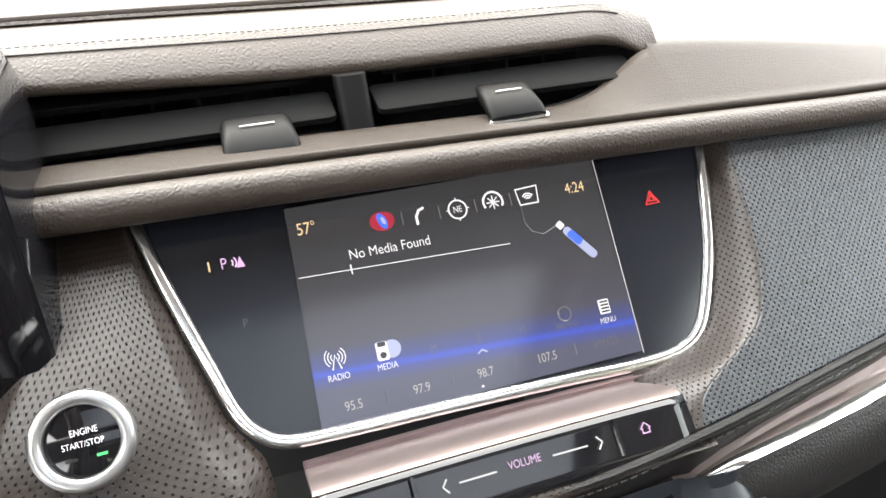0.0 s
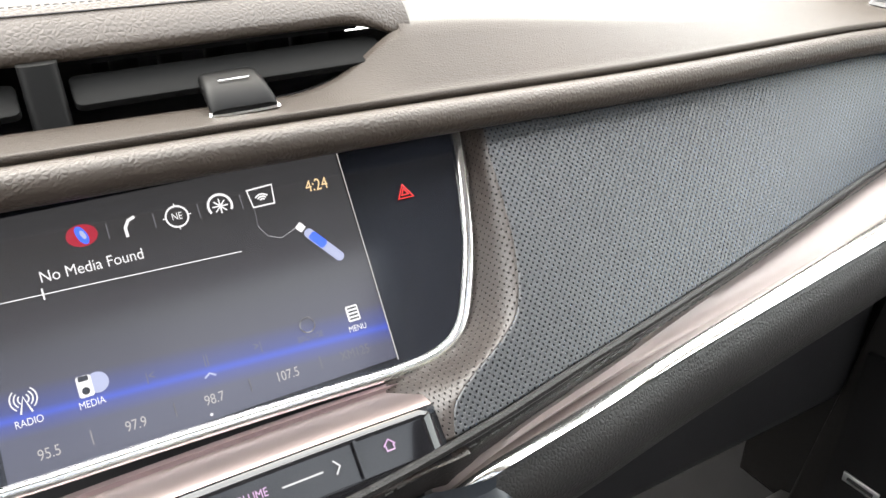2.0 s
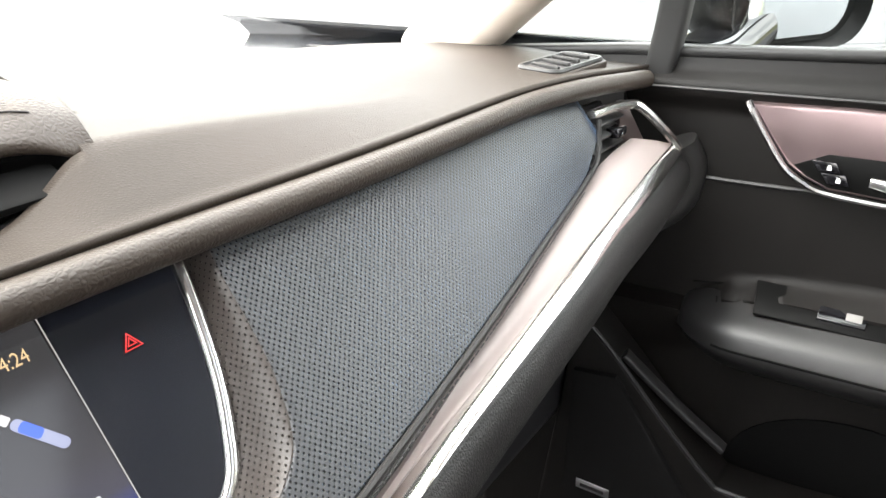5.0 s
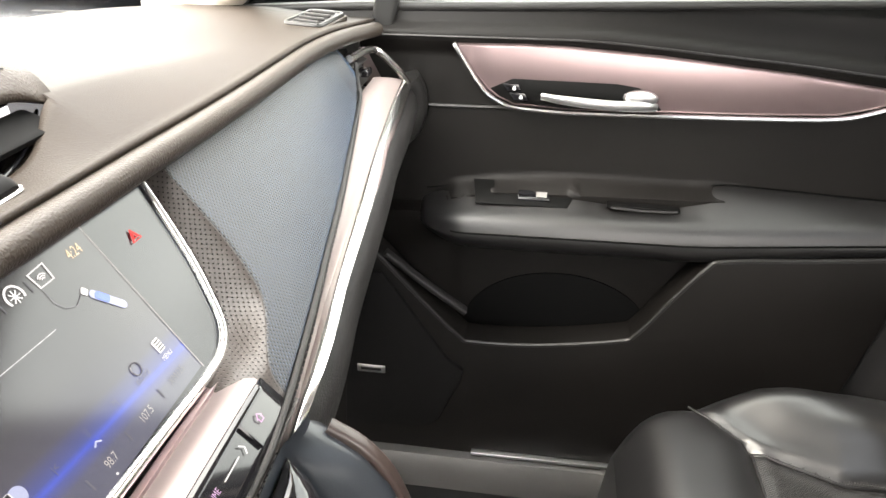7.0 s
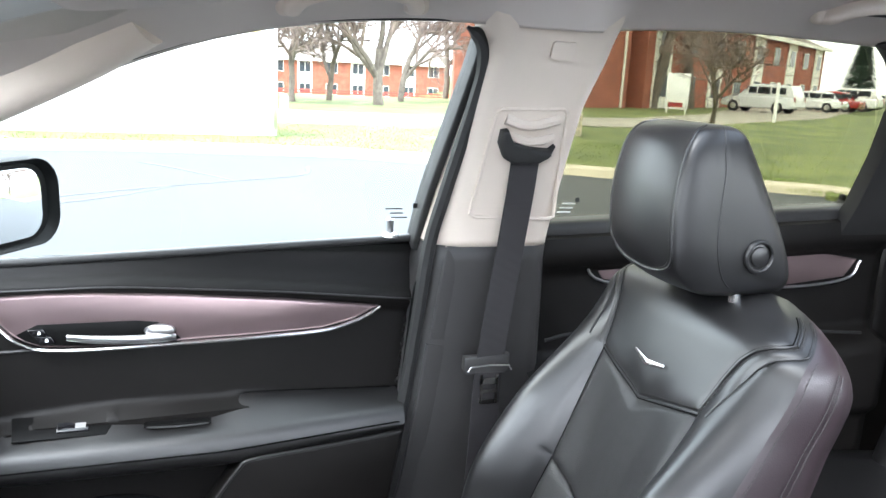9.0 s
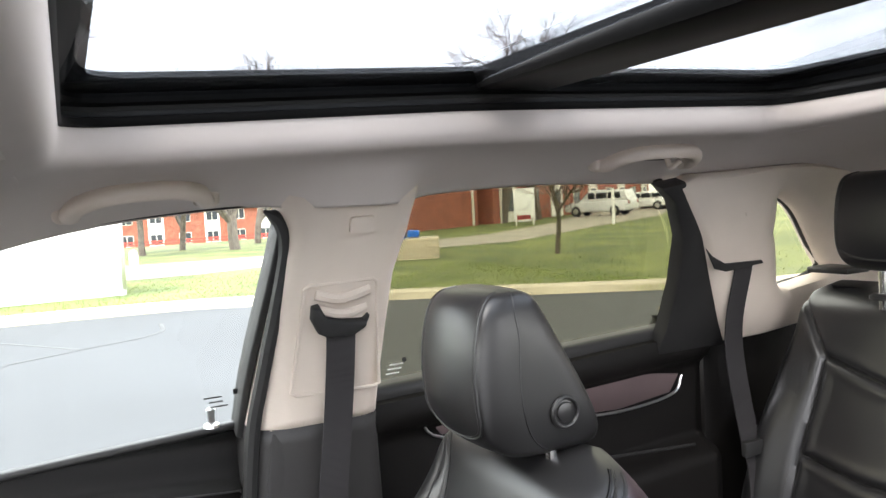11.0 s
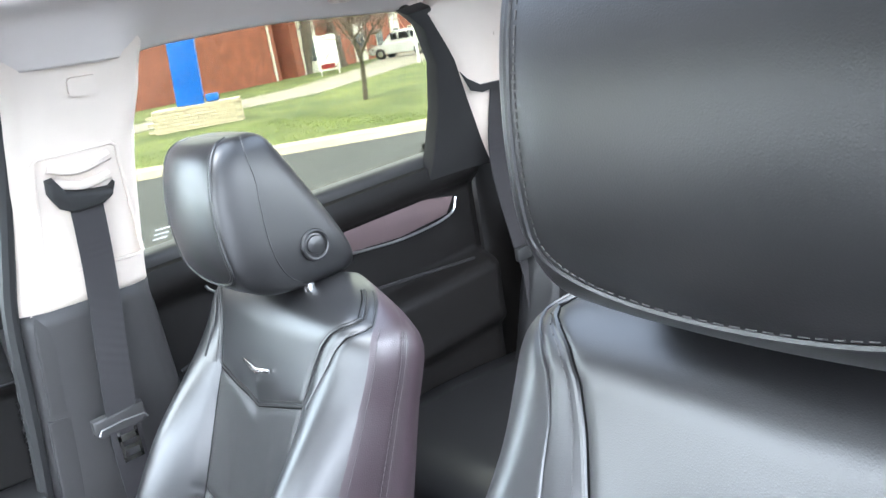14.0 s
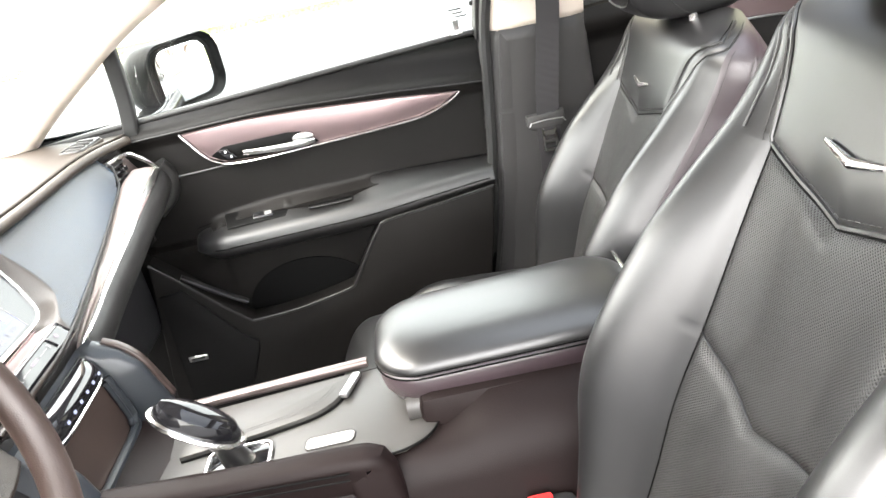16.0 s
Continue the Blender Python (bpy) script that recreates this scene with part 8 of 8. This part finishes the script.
    part("seat_base", box(0, -0.38 - ey, 0.48 - ez, 0.42, 0.5, 0.14, 0.02), M_PLASTIC, seat)
    part("front_seam", sweep([seat_at(u, lobe(u), 0) + Vector((0, 0, 0.003)) for u in np.linspace(-0.19, 0.19, 60)], ring(0.0016, 6)), M_LEATHER, seat)
    for s in (-1, 1):
        part("cushion_seam", sweep([seat_at(s * bol(y), y, 0) + Vector((0, 0, 0.003)) for y in np.linspace(-0.6, -0.1, 40)], ring(0.0016, 6)), M_LEATHER, seat)
    return seat


front_seat("passenger_seat", 0.338, -0.648, 1.11, -1, "black leather front passenger seat with a chrome chevron")
headrest("headrest", (0.345, -0.7, 1.298), 0.16, 0.19, 0.16, "black leather headrest above the passenger seat", -1, (-0.06, 0.06))
front_seat("driver_seat", -0.342, -0.573, 1.218, 1, "black leather driver seat with perforated insert and chrome chevron")
headrest("headrest", (-0.335, -0.63, 1.415), 0.22, 0.2, 0.165, "black leather headrest above the driver seat", 1, (-0.06, 0.06))


def rear_seat(cx, inner, label, width=1.0):
    seat = empty("rear_seat_back", (cx, -1.482, 1.13), label, "car seat", "rear seats")
    wid = [(-0.5, 0.275 * width), (-0.25, 0.272 * width), (0.0, 0.255 * width), (0.1, 0.243 * width), (0.165, 0.232 * width), (0.2, 0.215 * width)]
    seat_back(seat, (0, 0, 0), math.atan(0.3), wid, 0.2, -0.5, (0.006, (0.129 * width, 0.04), (0.205 * width, 0.15)), -0.15, 0.04, M_LEATHER, inner, 0.13)
    part("latch_cover", box(0.17 * -inner, -0.12, 0.19, 0.09, 0.07, 0.012, 0.004), M_PLASTIC, seat)
    return seat


rear_seat(0.396, -1, "black leather rear seat back beside the quarter window")
rear_seat(-0.396, 1, "black leather rear seat back behind the driver")
mid = empty("rear_middle_seat", (0, -1.50, 0.9), "black leather rear middle back rest with a folded armrest", "car seat", "rear seats")
part("backrest", loft([[(0 + a, -0.02 - (z - 0.0) * 0.3 + b, z) for a, b in rrect(0.225, 0.12, 0.03)] for z in (-0.4, -0.1, 0.15, 0.27, 0.3)]), M_LEATHER, mid)
part("armrest", loft([[(0 + a, 0.045 - z * 0.3 + b, z) for a, b in rrect(0.2, 0.07, 0.025)] for z in (-0.32, 0.0, 0.16, 0.19)]), M_LEATHER, mid)
part("buckle", box(0.13, 0.13, -0.16, 0.03, 0.03, 0.12, 0.01), M_PLASTIC, mid)
headrest("headrest", (0.384, -1.515, 1.42), 0.182, 0.176, 0.12, "black leather headrest above the rear seat", -1, (-0.055, 0.04), group="rear headrests")
rc = empty("rear_bench", (0, -1.2, 0.74), "black leather rear bench cushion", "car seat")
bm = grid([[(x, y, 0.03 * math.sin((y + 0.28) * 4) - 0.08 * max(0, (y - 0.2) / 0.08) ** 2) for x in np.linspace(-0.66, 0.66, 30)] for y in np.linspace(-0.3, 0.28, 20)])
solid(part("cushion", bm, M_LEATHER, rc), 0.1, -1)
part("base", box(0, -0.05, -0.2, 1.2, 0.5, 0.2, 0.02), M_PLASTIC, rc)

# ---- centre console ----
side_y = lambda z: curve_at([(0.84, 0.094), (0.88, 0.105), (0.945, 0.126), (0.972, 0.148), (0.99, 0.178), (1.036, 0.19)], z)
con = empty("centre_console", (0, 0, 0), "taupe and black centre console with storage lid and stitched edge", "console")
M_CONSOLE = material("console_leather", (0.0068, 0.0042, 0.0041), 0.5, spec=0.1, grain=0.4, grain_scale=450, vary=0.12, bump_kind="leather", rough_vary=0.06)
M_POCKET = material("brown_pocket", (0.026, 0.0175, 0.015), 0.35, vary=0.15, vary_scale=14, rough_vary=0.08)
M_CONTOP = material("console_top_skin", (0.031, 0.0295, 0.028), 0.42, grain=0.4, grain_scale=500, vary=0.08, bump_kind="leather")


def cz_top(y):
    return curve_at([(-0.6, 0.885), (-0.2, 0.875), (0.0, 0.86), (0.1, 0.86), (0.16, 0.875)], y)


loops = []
for y in np.linspace(0.17, -0.62, 30):
    zt = cz_top(y)
    loops.append([(0.112, y, 0.45), (0.108, y, zt - 0.04), (0.1, y, zt - 0.012), (0.092, y, zt), (0.0, y, zt + 0.002 + 0.032 * sstep(-0.275, -0.31, y)), (-0.06 - 0.03 * sstep(-0.31, -0.275, y), y, zt + 0.03 * sstep(-0.275, -0.31, y)), (-0.108, y, zt - 0.008), (-0.122, y, zt - 0.04), (-0.135, y, 0.45)])
part("body", loft(loops, True), M_CONSOLE, con, sharp=45)
TOP = lambda x, y, off=0.0: Vector((x, y, 0.8665 - 0.055 * (y + 0.05) + off))
TOPM = frame_of((0, 0, 0.86375), (1, 0, 0), (0, 1, -0.055))
EDGE = [(-0.018, -0.268), (-0.058, -0.258), (-0.083, -0.243), (-0.097, -0.215), (-0.1, -0.18)]
part("top_skin", plate([(0.084, 0.152), (0.084, -0.3), (-0.01, -0.275)] + EDGE + [(-0.092, 0.152)], TOPM, 0.003, 0.001), M_CONTOP, con)
part("skin_seam", sweep(smooth_path([TOP(x, y, 0.003) for x, y in EDGE], 5), ring(0.0016, 6)), M_DEEP, con)
# knee pad along the driver's edge
part("knee_pad", sweep(smooth_path([(-0.108, 0.2, 0.893), (-0.11, 0.1, 0.886), (-0.111, -0.05, 0.88), (-0.111, -0.16, 0.877), (-0.113, -0.176, 0.866), (-0.116, -0.181, 0.80)], 6), rrect(0.058, 0.036, 0.014, 5), (1, 0, 0.2)), M_CONSOLE, con)
for k in (0, 1):
    part("knee_seam", sweep(smooth_path([(-0.132 - 0.006 * k, 0.2, 0.909 - 0.004 * k), (-0.134 - 0.006 * k, 0.1, 0.902 - 0.004 * k), (-0.135 - 0.006 * k, -0.05, 0.896 - 0.004 * k), (-0.135 - 0.006 * k, -0.155, 0.892 - 0.004 * k)], 5), ring(0.0011, 6)), M_DEEP, con)
# lid over the cup holders
LID = [(0.077, 0.08), (-0.012, 0.07), (-0.006, -0.013), (0.0, -0.062), (0.007, -0.1), (0.02, -0.124), (0.042, -0.14), (0.077, -0.153)]
lid = part("storage_lid", plate([tuple(p[:2]) for p in smooth_path([(x, y, 0) for x, y in LID[1:]], 4)] + [(0.077, 0.07)], TOPM @ pose(0, 0, 0.0045), 0.006, 0.002), M_CONTOP, con, "smooth storage lid")
part("lid_gap", sweep(smooth_path([TOP(x - 0.0015, y - 0.001, 0.0042) for x, y in LID[1:]], 5), ring(0.0016, 6)), M_DEEP, con)
for k in (0, 1):
    part("lid_stitch", sweep(smooth_path([TOP(x + 0.011 + 0.004 * k, y + 0.012 + 0.004 * k, 0.0105) for x, y in LID[2:7]], 6), ring(0.0005, 5)), M_STITCH, lid)
part("lid_pull", box(0.052, -0.147, 0.881, 0.05, 0.012, 0.008, 0.003, turn=Matrix.Rotation(radians(-20), 4, "Z")), M_SATIN, lid)
part("edge_gap", sweep([TOP(0.08, 0.09, 0.004), TOP(0.08, -0.155, 0.004)], rrect(0.007, 0.004, 0.001)), M_DEEP, con)
part("edge_bar", sweep(smooth_path([(0.092, 0.11, 0.872), (0.091, 0.04, 0.8765), (0.091, -0.06, 0.881), (0.092, -0.17, 0.885)], 5), rrect(0.014, 0.012, 0.004), (0, 0, 1)), M_TAUPE, con)
part("console_side_panel", sweep(smooth_path([(0.121, side_y(z) - 0.001, z) for z in (0.985, 0.972, 0.95, 0.915, 0.885)], 5), rrect(0.008, 0.012, 0.003), (1, 0, 0)), M_POCKET, con, "brown side edge of the stack")
part("stack_flank", plate([(0.2, 0.99), (0.17, 0.97), (0.11, 0.87), (0.08, 0.6), (0.1, 0.5), (0.26, 0.6), (0.25, 1.0)], frame_of((0.114, 0, 0), (0, 1, 0), (0, 0, 1)), 0.008, 0.002), M_PLASTIC, con)
# switch plate beside the selector
M_PALEST = material("white_switch_plastic", (0.4, 0.4, 0.4), 0.45, vary=0.05)
swm = TOPM @ pose(-0.045, -0.124, 0.003, 0, 0, 86)
swp = part("switch_plate", plate(rrect(0.06, 0.021, 0.007, 5), swm, 0.0016, 0.0006), M_PALE, con)
part("plate_edge", sweep([swm @ Vector((a, b, 0.0012)) for a, b in rrect(0.062, 0.023, 0.008, 5)], ring(0.0008, 5), closed=True), M_STITCH, swp)
for k in (-1, 1):
    part("switch", plate(rrect(0.017, 0.009, 0.002, 3), swm @ pose(-0.004 + 0.0115 * k, 0, 0.0016), 0.002, 0.0006), M_PALEST, swp)
# small socket under the armrest's nose
part("socket_ring", sweep([(0.002 + 0.016 * math.cos(q), -0.222, 0.893 + 0.013 * math.sin(q)) for q in np.linspace(0, 6.2832, 25)[:-1]], ring(0.002, 6), (0, 1, 0), closed=True), M_CONTOP, con)
part("nose", loft([[(0.0 + a, -0.222 + y, 0.89 + b) for a, b in rrect(0.1, 0.03, 0.012, 4)] for y in (0.0, -0.05)]), M_CONTOP, con)
# gear selector
gs = empty("gear_selector", (-0.043, -0.0, 0.8675), "gear selector with a chrome-ringed gloss black knob", "gear selector")
part("gate", plate(rrect(0.046, 0.072, 0.01, 4), pose(0, -0.012, 0.0), 0.004, 0.001), M_GLOSS, gs)
part("gate_frame", sweep([(a, -0.012 + b, 0.004) for a, b in rrect(0.05, 0.077, 0.012, 4)], ring(0.0028, 6), closed=True), M_CHROME, gs)
part("stalk", loft([[(r * math.cos(t) + o, 0.006 + r * math.sin(t) * 1.2 + o2, z) for t in [k * 0.524 for k in range(12)]] for r, z, o, o2 in ((0.017, 0.0, 0, -0.02), (0.013, 0.025, 0, -0.01), (0.014, 0.045, 0, 0.0), (0.02, 0.056, 0, 0.008))]), M_LEATHER, gs)
kb = part("knob", loft([[(0.025 * s * math.cos(t), 0.02 + 0.044 * s * math.sin(t) - 0.45 * (z - 0.07), z - 0.006 + 0.7 * 0.044 * s * math.sin(t)) for t in [k * 0.2618 for k in range(24)]] for z, s in ((0.058, 0.7), (0.064, 0.95), (0.07, 1.0), (0.078, 0.97), (0.086, 0.85), (0.09, 0.6), (0.0915, 0.2))]), M_GLOSS, gs)
part("chrome_ring", sweep([(0.026 * math.cos(t), 0.02 + 0.0455 * math.sin(t), 0.063 + 0.7 * 0.0455 * math.sin(t)) for t in np.linspace(0, 6.2832, 31)[:-1]], ring(0.004, 7), closed=True), M_CHROME, kb)

# armrest lid
ar = empty("armrest", (0.035, -0.36, 0.9), "padded leather centre armrest with stitched edge", "armrest")
def arm_ring(z, inset):
    """Outline of the lid at one height: narrower and rounder towards the front, sloping down there."""
    out = []
    for a, b in rrect(0.184 - 2 * inset, 0.33 - 1.6 * inset, min(0.06 - 0.3 * inset, 0.091 - inset), 8):
        f = sstep(-0.18, 0.2, b)
        out.append((a * (1 - 0.07 * f), b, z - 0.006 * f * f))
    return out


part("pad", loft([arm_ring(z, q) for z, q in ((0.0405, 0.003), (0.043, 0.0), (0.048, -0.0015), (0.054, 0.0015), (0.0595, 0.007), (0.0645, 0.016), (0.0685, 0.029), (0.0708, 0.046), (0.0718, 0.066), (0.072, 0.085))], True), M_LEATHER, ar, sharp=70)
part("skirt", loft([arm_ring(z, q) for z, q in ((-0.01, 0.026), (-0.004, 0.013), (0.012, 0.004), (0.034, 0.0), (0.041, 0.003))], True), M_SIDE, ar, "dark maroon leather skirt", sharp=70)
for q in (0.0385, 0.0445):
    part("stitched_seam", sweep([Vector(p) for p in arm_ring(q, 0.0)], ring(0.0012, 6), closed=True), M_DEEP, ar)
part("hinge_strip", box(0.0, -0.158, 0.066, 0.13, 0.005, 0.003, 0.001), M_CHROME, ar)
part("bin", box(-0.012, -0.03, -0.03, 0.175, 0.31, 0.09, 0.02), M_CONSOLE, ar)

# lower centre stack with climate strip and pocket
st = empty("centre_stack", (0, 0, 0), "lower centre stack with gloss climate panel and open pocket", "control panel")
face_y = lambda z: lerp(0.148, 0.186, (z - 0.845) / 0.155)
rows = []
for z in np.linspace(0.998, 0.845, 22):
    b, f = side_y(z), face_y(z)
    half = [(0.078, f), (0.09, lerp(f, b, 0.35)), (0.101, lerp(f, b, 0.8)), (0.11, b), (0.12, b + 0.002), (0.126, b + 0.012), (0.128, b + 0.05)]
    rows.append([Vector((-x, y, z)) for x, y in reversed(half)] + [Vector((0, f - 0.002, z))] + [Vector((x, y, z)) for x, y in half])
M_STACK = material("slate_stack_trim", (0.015, 0.018, 0.022), 0.32, spec=0.5, vary=0.1, grain=0.1, grain_scale=600, rough_vary=0.05)
part("surround", grid([smooth_path(r, 3) for r in rows]), M_STACK, st)
CM = lambda t, off: frame_of((0, face_y(lerp(1.0, 0.845, t)), lerp(1.0, 0.845, t)), (1, 0, 0), (0, 0.038, 0.155)) @ pose(0, 0, off)
loops = []
for k in range(25):
    x = lerp(-0.082, 0.082, k / 24)
    e = (1 - abs(x / 0.083) ** 4) ** 0.5
    loops.append([CM(0.22, 0) @ Vector((x, b, c * e)) for b, c in ((0.026, 0.004), (0.024, 0.014), (0.014, 0.026), (0.002, 0.028), (-0.008, 0.022), (-0.013, 0.011), (-0.014, 0.002))])
part("climate_panel", grid([smooth_path(q, 3) for q in loops]), M_GLOSS, st, "gloss black climate panel with lit symbols", sharp=60)
part("climate_chrome", sweep([CM(0.22, 0) @ Vector((x, -0.0095, 0.0212 * (1 - abs(x / 0.083) ** 4) ** 0.5)) for x in np.linspace(-0.076, 0.076, 25)], ring(0.0022, 6), (0, -0.75, 0.65)), M_CHROME, st)
for k in range(6):
    part("button_mark", plate(rrect(0.006, 0.004, 0.001, 1), CM(0.22, 0.0282) @ pose(-0.05 + 0.02 * k, 0.004, 0), 0.0006), M_LBLUE, st, smooth=False)
PK = [(-0.08, 0.05), (-0.077, -0.002), (-0.071, -0.014), (-0.057, -0.022), (0.057, -0.022), (0.071, -0.014), (0.077, -0.002), (0.08, 0.05)]
part("pocket", plate(PK, CM(0.68, 0.0005), 0.002), M_POCKET, st, "brown inner wall of the open pocket")
for k, (q, r, o) in enumerate(((1.0, 0.004, 0.006), (1.09, 0.006, 0.008))):
    part("pocket_rim", sweep(smooth_path([CM(0.68, o) @ Vector((a * q, b * q, 0)) for a, b in PK], 5), ring(r, 8), (0, -0.75, 0.65)), M_STACK, st)

# belt buckle beside the driver seat
bk = empty("belt_buckle", (-0.143, -0.362, 0.758), "black belt buckle with a red release button", "belt buckle")
part("housing", box(0, 0, 0, 0.035, 0.06, 0.09, 0.012), M_RUBBER, bk)
M_REDB = material("red_button", (0.6, 0.03, 0.03), 0.4, vary=0.05)
part("red_button", box(0, 0.012, 0.042, 0.024, 0.03, 0.016, 0.004), M_REDB, bk)

# ---- steering wheel ----
whl = empty("steering_wheel", (0, 0, 0), "dark brown leather steering wheel with silver spokes", "steering wheel")
WC, WR = Vector((-0.385, 0.105, 1.14)), 0.184
WM = frame_of(WC, (1, 0, 0), (0, 0.36, 0.93))
M_RIM = material("brown_leather", (0.035, 0.023, 0.0195), 0.4, grain=0.4, grain_scale=420, vary=0.15, bump_kind="leather")
part("rim", sweep([WM @ Vector((WR * math.cos(t), WR * math.sin(t), 0)) for t in np.linspace(0, 6.2832, 65)[:-1]], ring(0.0145, 12, 0.0165), WM.col[2].to_3d(), closed=True), M_RIM, whl)
hub = part("hub", plate(rrect(0.17, 0.14, 0.05, 6), WM @ pose(0, -0.005, -0.045), 0.05, 0.012), M_PLASTIC, whl)
for s in (-1, 1):
    part("spoke", sweep(smooth_path([WM @ Vector((s * 0.07, -0.01, -0.02)), WM @ Vector((s * 0.12, -0.015, -0.012)), WM @ Vector((s * 0.178, -0.01, -0.002))], 5), rrect(0.04, 0.012, 0.004), WM.col[2].to_3d()), M_SATIN, whl)
    part("lower_spoke", sweep(smooth_path([WM @ Vector((s * 0.03, -0.06, -0.02)), WM @ Vector((s * 0.06, -0.12, -0.012)), WM @ Vector((s * 0.075, -0.168, -0.002))], 5), rrect(0.02, 0.01, 0.003), WM.col[2].to_3d()), M_SATIN, whl)
part("column", loft([[WM @ Vector((0.05 * math.cos(t), 0.05 * math.sin(t), z)) for t in [k * 0.524 for k in range(12)]] for z in (-0.04, -0.2)]), M_PLASTIC, whl)
